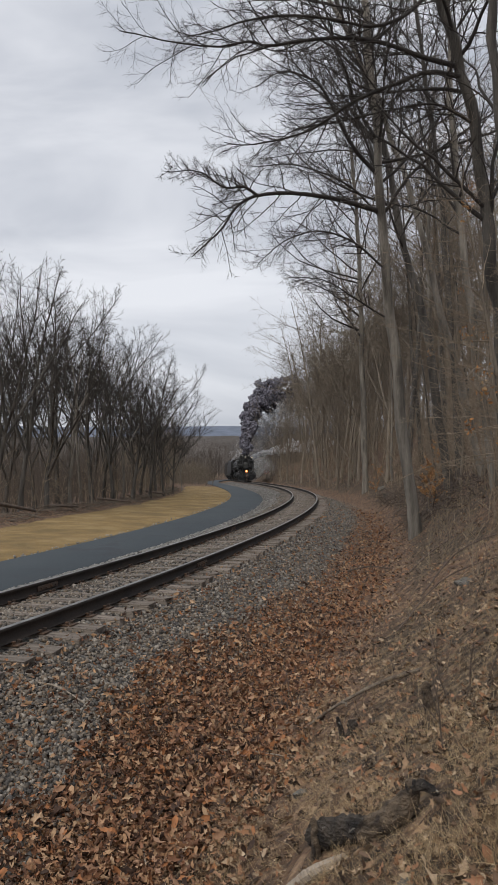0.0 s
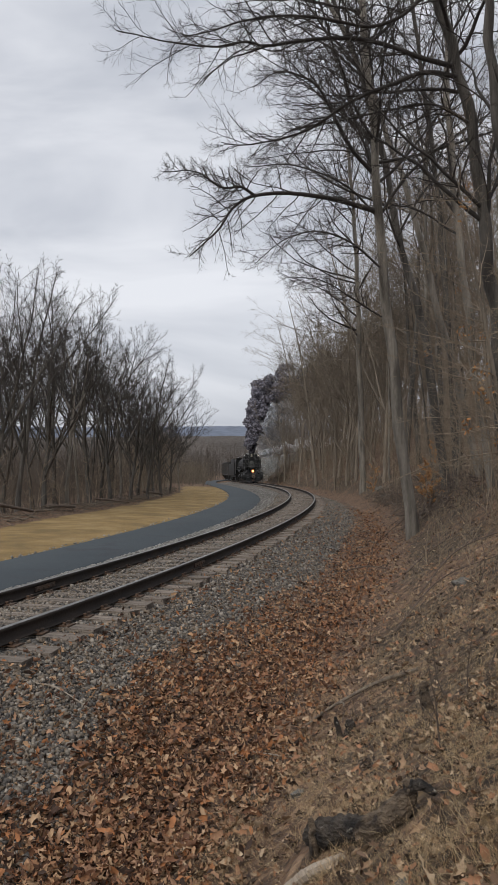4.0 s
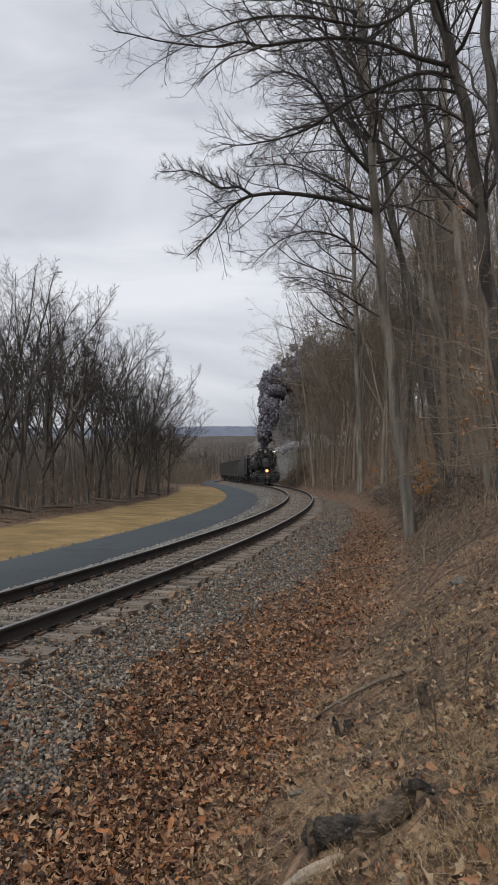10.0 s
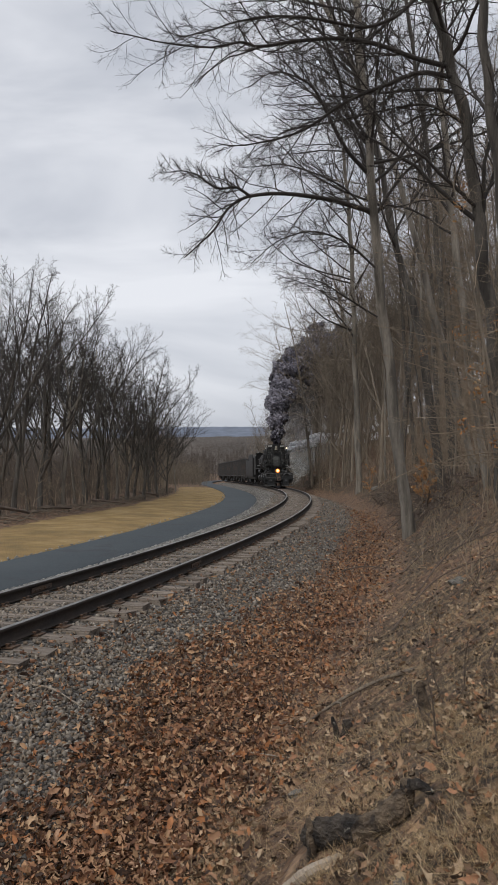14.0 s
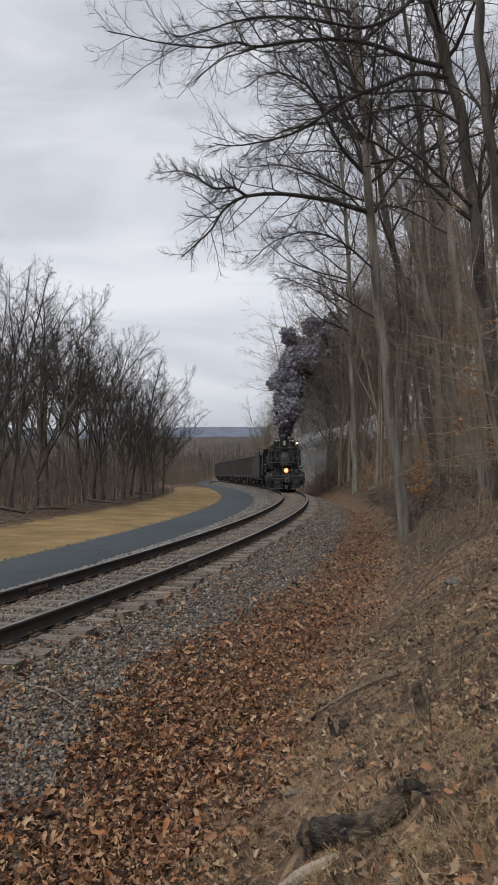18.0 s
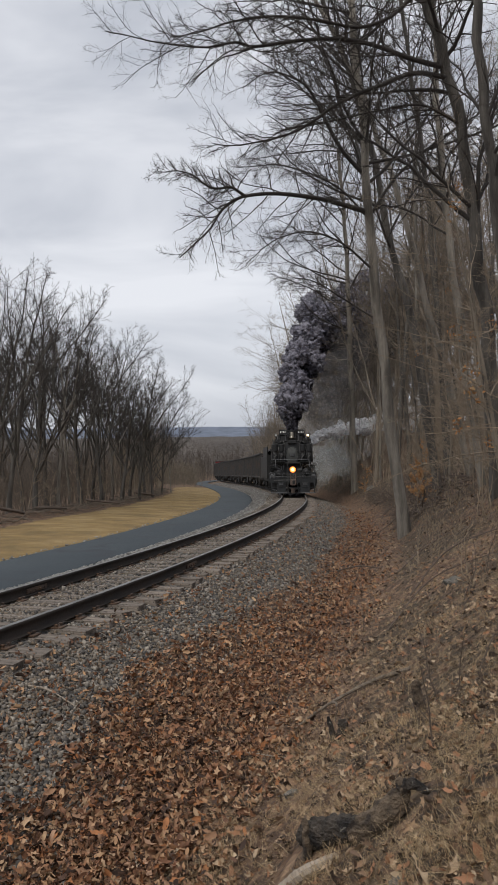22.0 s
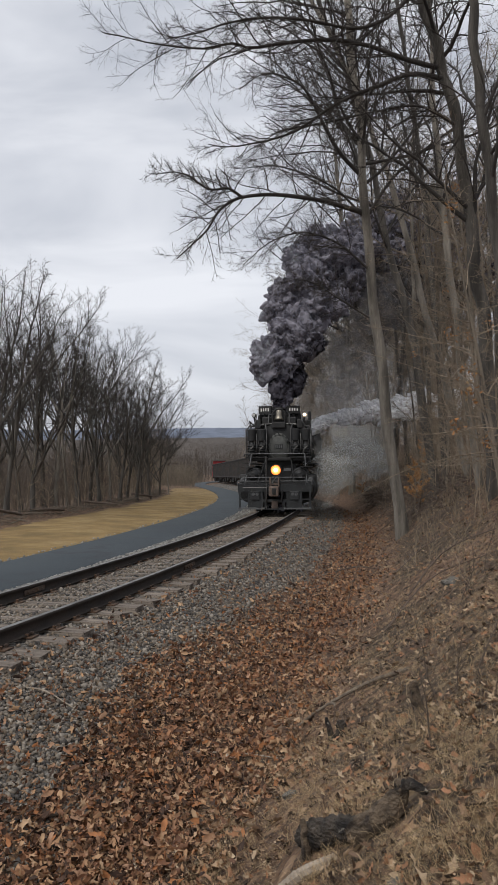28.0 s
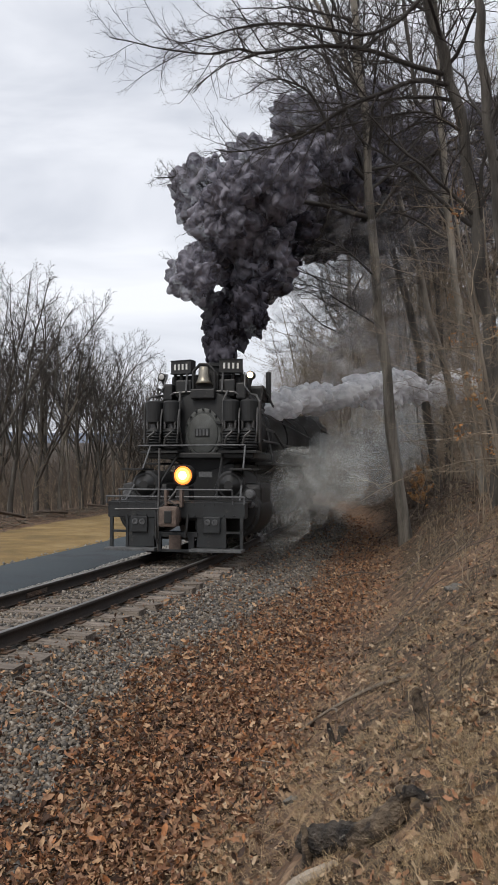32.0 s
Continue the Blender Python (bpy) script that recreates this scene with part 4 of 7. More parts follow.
RUST = material("coupler_rust", (0.16, 0.12, 0.10), (0.10, 0.075, 0.062), 8, 40, 0.8, 0.2, 0.3)
WORN_EDGE = material("worn_grey_steel", (0.115, 0.12, 0.124), (0.065, 0.066, 0.07), 8, 40, 0.6, 0.2, 0.2)
WHEEL_STEEL = material("wheel_steel", (0.05, 0.046, 0.044), (0.075, 0.065, 0.058), 5, 40, 0.55, 0.5, 0.2)
WHITE = material("white_lettering", (0.72, 0.72, 0.69), (0.6, 0.6, 0.58), 8, 50, 0.6, bump=0)
LAMP = glowing("headlamp_glow", (1.0, 0.22, 0.03), 1.5)
LAMP_MID = glowing("headlamp_reflector", (1.0, 0.36, 0.1), 1.5)
LAMP_CORE = glowing("headlamp_filament", (1.0, 0.72, 0.36), 2.4)
LAMP_WHITE = glowing("class_lamp_glow", (1.0, 0.78, 0.5), 2.6)
LENS = material("lamp_glass", (0.5, 0.5, 0.48), (0.4, 0.4, 0.4), 8, 40, 0.2, 0.0, 0.0)

ALONG = pose(0, 0, 0, 0, 90, 0)     # turns a lathe's z axis to point forwards

engine = tagged(new("locomotive"), "black articulated steam locomotive with glowing amber headlight", "locomotive")
WHEELS, RODS = [], []


def turned(name, x, y, z, profile, mat, parent, label="", sides=32):
    bm = bmesh.new()
    lathe(bm, [(max(r, 0.001), h) for r, h in profile], pose(x, y, z) @ ALONG, sides)
    ob = part(name, bm, mat, parent, label)
    ob.data.shade_smooth()
    ob.data.set_sharp_from_angle(angle=radians(35))
    return ob


def block(name, mat, parent, *boxes, bevel=0.01, label=""):
    for b in boxes:
        bm = bmesh.new()
        box(bm, *b, bevel)
        ob = part(name, bm, mat, parent, label)
    return ob


def pipes(name, mat, parent, *runs, r=0.025, label=""):
    for run in runs:
        bm = bmesh.new()
        pipe(bm, run, r)
        ob = part(name, bm, mat, parent, label)
    return ob


def build_boiler():
    b = turned("boiler", 0, 0, 2.8, [(0.9, -11.2), (1.1, -11.2), (1.12, -8.4), (1.06, -8.3), (1.06, -6.0), (1.09, -5.98), (1.09, -5.9), (1.04, -5.88), (1.04, -3.2), (1.07, -3.18), (1.07, -3.1), (1.0, -3.08), (1.0, -3.0)], BLACK, engine)
    sb = turned("smokebox", 0, 0, 2.8, [(1.0, -3.0), (1.0, 0.0), (1.03, 0.01), (1.03, 0.1), (0.97, 0.16), (0.7, 0.2), (0.6, 0.21)], GRAPHITE, engine, "dull graphite smokebox")
    d = turned("smokebox_door", 0, 0, 2.72, [(0.62, 0.17), (0.62, 0.22), (0.56, 0.25), (0.5, 0.245), (0.48, 0.27), (0.34, 0.31), (0.1, 0.33)], DOOR_GREY, engine, "grey round smokebox door with dogs")
    bm = bmesh.new()
    for i in range(16):
        a = 2 * math.pi * i / 16
        rod(bm, (0.2, 0.59 * math.sin(a), 2.72 + 0.59 * math.cos(a)), (0.3, 0.59 * math.sin(a), 2.72 + 0.59 * math.cos(a)), 0.035, sides=6)
    for z in (2.45, 2.98):
        box(bm, 0.2, 0.31, 0.45, 0.72, z - 0.04, z + 0.04, 0.01)
    part("door_dogs", bm, GRAPHITE, d)
    bm = bmesh.new()
    box(bm, 0.335, 0.35, -0.24, 0.24, 2.65, 2.84, 0.004)
    part("number_plate", bm, GRAPHITE, d, "cast plate on the smokebox door")
    bm = bmesh.new()
    for i in range(4):
        y = -0.165 + 0.11 * i
        box(bm, 0.348, 0.356, y - 0.03, y + 0.03, 2.67, 2.82)
    part("plate_bars", bm, WORN_EDGE, d)
    # the door is taller than it is wide (OVAL)
    d.matrix_local = pose(0, 0, 0) @ Matrix.Diagonal((1, 0.76, 1, 1))
    bm = bmesh.new()
    lathe(bm, [(0.5, 3.55), (0.42, 3.8), (0.36, 3.95), (0.34, 4.42), (0.40, 4.45), (0.40, 4.53), (0.30, 4.55), (0.29, 4.3)], pose(-0.8, 0, 0), 24)
    part("chimney", bm, BLACK, engine)
    for x, r, h in ((-3.9, 0.5, 4.35), (-5.6, 0.46, 4.3)):
        bm = bmesh.new()
        lathe(bm, [(r + 0.1, 3.6), (r, 3.85), (r, h - 0.2), (r * 0.85, h - 0.06), (r * 0.4, h)], pose(x, 0, 0), 24)
        part("dome", bm, BLACK, engine).data.shade_smooth()
    block("cab", BLACK, engine, (-13.2, -10.9, 1.35, 1.5, 1.3, 3.6), (-13.2, -10.9, -1.5, -1.35, 1.3, 3.6), (-11.0, -10.9, -1.45, 1.45, 1.3, 3.95), label="black steel cab")
    bm = bmesh.new()
    for i in range(9):
        a0 = math.radians(-62 + 124 * i / 9)
        a1 = math.radians(-62 + 124 * (i + 1) / 9)
        q = [Vector((x, 1.75 * math.sin(a), 2.55 + 1.75 * math.cos(a))) for x, a in ((-13.5, a0), (-13.5, a1), (-10.6, a1), (-10.6, a0))]
        f = bm.faces.new([bm.verts.new(c) for c in q])
    bmesh.ops.remove_doubles(bm, verts=bm.verts, dist=0.001)
    bmesh.ops.solidify(bm, geom=bm.faces[:], thickness=0.05)
    part("cab_roof", bm, BLACK, engine)
    for y in (1.42, -1.42):
        block("running_board", BLACK, engine, (-10.9, -0.2, y - 0.22, y + 0.22, 1.98, 2.03), bevel=0.004)
        rr = turned("air_reservoir", -6.3, y * 0.93, 1.72, [(0.1, 0), (0.22, 0.08), (0.22, 3.2), (0.1, 3.28)], BLACK, engine, sides=16)
        pipes("side_handrail", PIPE_METAL, engine, [(-10.8, y * 0.82, 3.1), (-0.4, y * 0.8, 3.35)], r=0.022)
        pipes("side_piping", PIPE_METAL, engine, [(-9, y, 2.35), (-3.6, y, 2.35), (-2.6, y * 0.86, 2.9), (-1.0, y * 0.9, 2.9)], [(-8, y * 0.85, 2.6), (-1.0, y * 0.85, 2.6)], [(-7, y * 0.8, 3.3), (-4.6, y * 0.5, 3.75)], [(-2.2, y * 0.9, 2.0), (-2.2, y * 0.76, 3.0), (-2.6, y * 0.3, 3.7)], r=0.035)
        turned("steam_pipe", -3.4, y * 0.66, 2.2, [(0.14, 0.0), (0.14, 3.0)], BLACK, engine, sides=12)


def build_pumps():
    for side in (1, -1):
        bracket = block("pump_bracket", BLACK, engine, (0.05, 0.16, side * 0.96 - 0.44, side * 0.96 + 0.44, 2.32, 3.5), (0.1, 0.7, side * 0.96 - 0.46, side * 0.96 + 0.46, 2.24, 2.3))
        for k, yy in enumerate((0.74, 1.17)):
            y = side * yy
            p = tagged(new("air_pump"), "")
            p.parent = engine
            bm = bmesh.new()
            lathe(bm, [(0.18, 2.97), (0.207, 3.0), (0.207, 3.47), (0.18, 3.5), (0.1, 3.52)], pose(0.42, y, 0), 20)
            part("steam_cylinder", bm, GRAPHITE, p)
            bm = bmesh.new()
            lathe(bm, [(0.1, 2.84), (0.09, 3.0)], pose(0.42, y, 0), 12)
            for a in (-0.13, 0.13):
                rod(bm, (0.55, y + a, 2.82), (0.55, y + a, 3.02), 0.028)
            part("centre_piece", bm, PIPE_METAL, p)
            bm = bmesh.new()
            lathe(bm, [(0.19, 2.36)] + [(0.215 if i % 2 else 0.19, 2.38 + 0.035 * i) for i in range(13)] + [(0.16, 2.84)], pose(0.42, y, 0), 20)
            part("air_cylinder", bm, GRAPHITE, p)
            bm = bmesh.new()
            pipe(bm, [(0.62, y + 0.2, 2.5), (0.68, y + 0.24, 2.7), (0.66, y + 0.24, 3.05), (0.5, y + 0.22, 3.3)], 0.022)
            pipe(bm, [(0.66, y - 0.1, 2.42), (0.72, y - 0.05, 2.62), (0.7, y + 0.1, 2.75)], 0.03)
            part("pump_piping", bm, PIPE_METAL, p)
        y = side * 1.42
        pipes("pump_pipe", PIPE_METAL, engine, [(0.3, y, 2.3), (0.42, y, 2.5), (0.42, y, 3.45), (0.3, y * 0.93, 3.62), (0.0, y * 0.7, 3.7)], [(0.3, y * 0.36, 2.4), (0.45, y * 0.38, 2.9), (0.42, y * 0.38, 3.5), (0.2, y * 0.42, 3.75)], r=0.03)


def build_top():
    for side in (1, -1):
        nb = new("number_board")
        nb.parent = engine
        nb.matrix_local = pose(0.02, side * 0.63, 4.38, 0, 0, side * 14)
        block("board_case", BLACK, nb, (-0.22, 0.02, -0.29, 0.29, -0.17, 0.17), bevel=0.02)
        block("board_rim", GRAPHITE, nb, (0.02, 0.04, -0.29, 0.29, 0.145, 0.17), (0.02, 0.04, -0.29, 0.29, -0.17, -0.145), bevel=0.004)
        for i in range(4):
            y = -0.165 + 0.11 * i
            block("white_bar", WHITE, nb, (0.021, 0.03, y - 0.024, y + 0.024, -0.07, 0.07), bevel=0.002)
        lamp = new("class_lamp")
        lamp.parent = engine
        turned("lamp_body", -0.14, side * 1.12, 4.14, [(0.09, 0), (0.1, 0.02), (0.1, 0.2), (0.085, 0.22)], BLACK, lamp, sides=16)
        turned("lens", 0.085, side * 1.12, 4.14, [(0.075, 0), (0.06, 0.02), (0.02, 0.03)], LAMP_WHITE if side > 0 else LENS, lamp, "lit warm lens" if side > 0 else "clear lens", sides=16)
        pipes("lamp_stand", BLACK, engine, [(-0.05, side * 1.12, 4.08), (-0.05, side * 1.0, 3.6)], [(-0.1, side * 0.67, 4.28), (-0.1, side * 0.6, 3.6)], [(-0.2, side * 0.85, 4.3), (-0.25, side * 0.85, 3.4)], r=0.045)
        block("turret_box", BLACK, engine, (-0.5, 0.12, side * 0.55 - 0.2, side * 0.55 + 0.2, 3.62, 4.05), (-0.3, 0.2, side * 0.92 - 0.12, side * 0.92 + 0.12, 3.55, 3.95), bevel=0.04)
        pipes("top_piping", PIPE_METAL, engine, [(0.15, side * 0.3, 3.75), (0.2, side * 0.75, 3.72), (0.1, side * 1.15, 3.5), (-0.3, side * 1.3, 3.2)], [(0.1, side * 0.45, 4.2), (0.2, side * 0.45, 3.75)], [(-0.3, side * 1.3, 3.55), (-0.3, side * 1.35, 3.9), (-2.6, side * 1.2, 3.6)], r=0.03)
        pipes("grab_iron", WORN_EDGE, engine, [(0.05, side * 0.98, 4.2), (0.22, side * 1.02, 3.85), (0.12, side * 1.25, 3.55)], r=0.02)
    block("top_casing", BLACK, engine, (-0.75, -0.22, -0.98, 0.98, 3.55, 4.22), bevel=0.12)
    block("smoke_lifter", WORN_EDGE, engine, (-0.9, -0.1, 0.9, 1.1, 3.55, 3.72), bevel=0.03, label="pale steam-stained casing")
    block("marker_post", BLACK, engine, (-1.6, -1.45, 1.2, 1.34, 3.6, 4.42), bevel=0.05)
    block("generator", BLACK, engine, (-1.5, -0.9, 0.7, 1.25, 3.6, 4.0), (-1.3, -0.7, -1.2, -0.7, 3.6, 3.95), bevel=0.08)
    bell = new("bell")
    bell.parent = engine
    bell.matrix_local = pose(0, 0, -0.12)
    bm = bmesh.new()
    lathe(bm, [(0.01, 4.49), (0.1, 4.47), (0.13, 4.4), (0.135, 4.25), (0.16, 4.13), (0.215, 4.05), (0.2, 4.045), (0.12, 4.2)], pose(0.2, 0, 0), 24)
    part("bell_cup", bm, BRASS, bell, "tarnished brass bell").data.shade_smooth()
    pipes("yoke", BLACK, bell, [(0.2, -0.27, 3.75), (0.2, -0.27, 4.35), (0.2, -0.1, 4.53), (0.2, 0.1, 4.53), (0.2, 0.27, 4.35), (0.2, 0.27, 3.75)], r=0.035)
    block("bell_stand", BLACK, bell, (0.05, 0.35, -0.3, 0.3, 3.68, 3.92), (-0.5, 0.1, -0.34, 0.34, 3.7, 4.3), bevel=0.03)


def build_front():
    f = new("front_deck")
    f.parent = engine
    block("deck_plate", BLACK, f, (0.2, 2.3, -1.5, 1.5, 1.14, 1.18), bevel=0.004)
    block("buffer_beam", BEAM_GREY, f, (2.12, 2.42, -1.52, 1.52, 0.82, 1.16), bevel=0.02, label="dark grey steel buffer beam")
    bm = bmesh.new()
    for i in range(15):
        y = -1.5 + 3.0 * i / 14
        if abs(y) > 0.35:
            for z in (0.88, 1.1):
                bmesh.ops.create_icosphere(bm, subdivisions=1, radius=0.02, matrix=Matrix.Translation((2.425, y, z)))
    part("rivets", bm, BEAM_GREY, f)
    block("saddle", BLACK, engine, (-2.6, 0.15, -0.75, 0.75, 1.15, 2.0), (-0.9, 0.5, -1.3, 1.3, 2.12, 2.26), bevel=0.03)
    for side in (1, -1):
        cyl = new("low_pressure_cylinder")
        cyl.parent = engine
        y = side * 1.08
        turned("cylinder_jacket", 0.1, y, 0.93, [(0.55, 0), (0.6, 0.03), (0.6, 1.3), (0.56, 1.36), (0.5, 1.37), (0.46, 1.42), (0.2, 1.46)], BLACK, cyl, sides=36)
        bm = bmesh.new()
        for i in range(14):
            a = 2 * math.pi * i / 14
            rod(bm, (1.45, y + 0.5 * math.sin(a), 0.93 + 0.5 * math.cos(a)), (1.52, y + 0.5 * math.sin(a), 0.93 + 0.5 * math.cos(a)), 0.028, sides=6)
        part("cover_bolts", bm, GRAPHITE, cyl)
        turned("valve_chest", 0.0, side * 0.98, 1.5, [(0.3, 0), (0.33, 0.04), (0.33, 1.5), (0.28, 1.56), (0.24, 1.56), (0.1, 1.7)], BLACK, cyl, sides=28)
        block("jacket_side", BLACK, cyl, (0.12, 1.42, y - 0.52, y + 0.57, 0.95, 1.55), bevel=0.12)
        turned("valve_cover", 1.36, side * 1.42, 1.3, [(0.12, 0), (0.12, 0.16), (0.08, 0.2)], WORN_EDGE, cyl, sides=16)
        turned("valve_cap", 1.46, side * 1.46, 1.08, [(0.075, 0), (0.075, 0.2), (0.05, 0.22)], WORN_EDGE, cyl, sides=12)
        # pilot hangings
        block("footboard", WORN_EDGE, f, (2.32, 2.68, side * 0.94 - 0.56, side * 0.94 + 0.56, 0.13, 0.19), bevel=0.01, label="worn grey footboard")
        block("hanger", BEAM_GREY, f, (2.36, 2.42, side * 1.44 - 0.035, side * 1.44 + 0.035, 0.16, 0.85), (2.36, 2.42, side * 1.08 - 0.03, side * 1.08 + 0.03, 0.16, 0.85), (2.36, 2.42, side * 1.26 - 0.2, side * 1.26 + 0.2, 0.5, 0.55), bevel=0.006)
        block("pilot_plate", BEAM_GREY, f, (2.34, 2.4, side * 0.77 - 0.3, side * 0.77 + 0.3, 0.2, 0.84), bevel=0.01)
        block("push_pole_pocket", BEAM_GREY, f, (2.4, 2.46, side * 0.8 - 0.19, side * 0.8 + 0.19, 0.5, 0.86), bevel=0.03)
        bm = bmesh.new()
        for dy in (-0.08, 0.08):
            lathe(bm, [(0.065, 0), (0.065, 0.03), (0.035, 0.03), (0.03, 0.01)], pose(2.455, side * 0.8 + dy, 0.74) @ ALONG, 14)
        part("pocket_ring", bm, WORN_EDGE, f)
        pipes("deck_rail", WORN_EDGE, f, [(2.5, side * 0.02, 1.42), (2.5, side * 1.25, 1.42)], [(2.5, side * 0.02, 1.27), (2.5, side * 1.52, 1.27), (2.5, side * 1.52, 1.12)], [(2.45, side * 1.25, 1.42), (2.4, side * 1.25, 1.1)], r=0.02, label="worn steel handrail")
        pipes("diagonal_rail", WORN_EDGE, engine, [(0.75, side * 1.15, 2.42), (1.2, side * 1.2, 1.8), (1.95, side * 1.3, 1.16)], r=0.022)
        pipes("deck_brace", BLACK, f, [(0.5, side * 0.55, 2.2), (1.9, side * 0.75, 1.18)], r=0.03)
        block("step_plate", BLACK, f, (0.9, 1.7, side * 1.25 - 0.25, side * 1.25 + 0.25, 1.84, 1.88), bevel=0.006)
    pipes("front_rail", WORN_EDGE, engine, [(0.62, -1.5, 2.3), (0.75, -1.45, 2.42), (0.78, 1.15, 2.42)], r=0.022, label="worn steel handrail")
    c = new("coupler")
    c.parent = f
    block("shank", RUST, c, (2.3, 2.75, -0.12, 0.12, 0.74, 1.0), bevel=0.03)
    block("knuckle", RUST, c, (2.7, 2.98, -0.2, 0.2, 0.66, 1.08), bevel=0.07, label="rusty coupler knuckle")
    block("jaw", BLACK, c, (2.96, 3.0, -0.06, 0.1, 0.74, 1.0), bevel=0.02)
    bm = bmesh.new()
    pipe(bm, [(2.55, -1.3, 1.0), (2.6, -0.3, 1.02), (2.7, -0.15, 1.14)], 0.018)
    part("uncoupling_lever", bm, PIPE_METAL, c)
    block("coupler_yoke", RUST, c, (2.42, 2.58, -0.2, -0.14, 1.05, 1.42), (2.42, 2.58, 0.14, 0.2, 1.05, 1.42), (2.42, 2.56, -0.2, 0.2, 1.12, 1.17), bevel=0.01)
    pipes("signal_hose", PIPE_METAL, f, [(2.48, -0.34, 2.3), (2.5, -0.34, 1.45), (2.56, -0.33, 0.9), (2.56, -0.33, 0.14)], [(2.52, 0.05, 1.4), (2.56, -0.1, 1.2), (2.52, 0.08, 1.08)], r=0.024)
    block("pilot_centre", BEAM_GREY, f, (2.36, 2.44, -0.5, 0.5, 0.42, 0.52), (2.36, 2.44, 0.3, 0.42, 0.12, 0.45), (2.36, 2.44, -0.42, -0.3, 0.12, 0.45), (2.36, 2.46, -0.5, 0.5, 0.1, 0.16), bevel=0.008)
    block("pilot_shoe", RUST, f, (2.36, 2.45, -0.13, 0.13, 0.12, 0.46), bevel=0.01, label="rusty middle plate of the pilot")
    pipes("air_hose", BLACK, f, [(2.5, -0.38, 1.15), (2.56, -0.38, 0.8), (2.6, -0.36, 0.4), (2.58, -0.3, 0.28)], [(2.5, 0.3, 0.9), (2.58, 0.3, 0.6), (2.6, 0.27, 0.42)], r=0.032)
    lamp = new("headlight")
    lamp.parent = engine
    turned("lamp_case", 1.55, 0, 1.72, [(0.17, 0), (0.235, 0.05), (0.235, 0.34), (0.226, 0.35), (0.21, 0.33)], BLACK, lamp)
    turned("lens", 1.87, 0, 1.72, [(0.21, 0.0), (0.19, 0.025), (0.09, 0.035)], LAMP, lamp, "glowing amber headlight lens")
    turned("reflector", 1.895, 0, 1.72, [(0.165, 0.0), (0.15, 0.012), (0.08, 0.016)], LAMP_MID, lamp, "brighter golden middle of the lens")
    turned("bulb", 1.905, 0, 1.72, [(0.1, 0.0), (0.085, 0.025), (0.03, 0.035)], LAMP_CORE, lamp, sides=20)
    block("lamp_bracket", BLACK, lamp, (1.5, 1.9, -0.15, 0.15, 1.16, 1.48), bevel=0.02)
    block("side_plate", WORN_EDGE, lamp, (1.7, 1.74, 0.32, 0.62, 1.68, 1.8), bevel=0.006, label="small pale plate beside the headlight")


def wheelset(x, r, width=0.75, spokes=12, crank=True):
    w = new("wheelset")
    w.parent = engine
    for side in (1, -1):
        bm = bmesh.new()
        y = side * width
        turn = pose(0, y, 0, -90 * side, 0, 0)
        rings = lathe(bm, [(r - 0.1, -0.07), (r + 0.025, -0.07), (r + 0.02, -0.04), (r, -0.035), (r - 0.008, 0.07), (r - 0.1, 0.07), (r - 0.1, -0.07)], turn, 28)
        lathe(bm, [(0.13, -0.08), (0.15, 0.11), (0.08, 0.13)], turn, 14)
        for i in range(spokes):
            a = 2 * math.pi * i / spokes
            rod(bm, (0.1 * math.cos(a), y, 0.1 * math.sin(a)), ((r - 0.08) * math.cos(a), y, (r - 0.08) * math.sin(a)), 0.045, 0.03, 6)
        if crank:
            box(bm, -0.3, 0.3, y - 0.05, y + 0.05, 0.25, r - 0.12)
        part("wheel", bm, WHEEL_STEEL, w)
    bm = bmesh.new()
    rod(bm, (0, -width, 0), (0, width, 0), 0.09)
    part("axle", bm, WHEEL_STEEL, w)
    WHEELS.append((w, x, r, r))
    return w


def build_running_gear():
    block("engine_frame", BLACK, engine, (-5.0, 2.1, 0.35, 0.5, 0.55, 1.15), (-5.0, 2.1, -0.5, -0.35, 0.55, 1.15), (-11.5, -5.3, 0.35, 0.5, 0.55, 1.2), (-11.5, -5.3, -0.5, -0.35, 0.55, 1.2), (1.4, 2.1, -0.5, 0.5, 0.75, 1.1), bevel=0.01)
    wheelset(1.75, 0.4, spokes=9, crank=False)
    for x in (-1.2, -2.7, -4.2, -6.6, -8.1, -9.6):
        wheelset(x, 0.71)
    wheelset(-11.4, 0.42, spokes=9, crank=False)
    for side in (1, -1):
        for x0, x1, rx in ((-4.2, -1.2, -2.7), (-9.6, -6.6, -8.1)):
            bm = bmesh.new()
            box(bm, x0, x1, side * 1.0 - 0.03, side * 1.0 + 0.03, -0.055, 0.055, 0.01)
            for x in (x0, (x0 + x1) / 2, x1):
                rod(bm, (x, side * 0.9, 0), (x, side * 1.06, 0), 0.13, sides=14)
            r = part("side_rod", bm, PIPE_METAL, engine, "worn steel side rod")
            RODS.append((r, side))
    for side in (1, -1):
        turned("high_pressure_cylinder", -5.9, side * 1.12, 0.95, [(0.4, 0), (0.42, 0.03), (0.42, 1.0), (0.38, 1.04), (0.2, 1.08)], BLACK, engine, sides=28)
        block("crosshead_guide", PIPE_METAL, engine, (-2.2, 0.1, side * 1.08 - 0.07, side * 1.08 + 0.07, 1.12, 1.2), bevel=0.01)


for step in (build_boiler, build_pumps, build_top, build_front, build_running_gear):
    step()

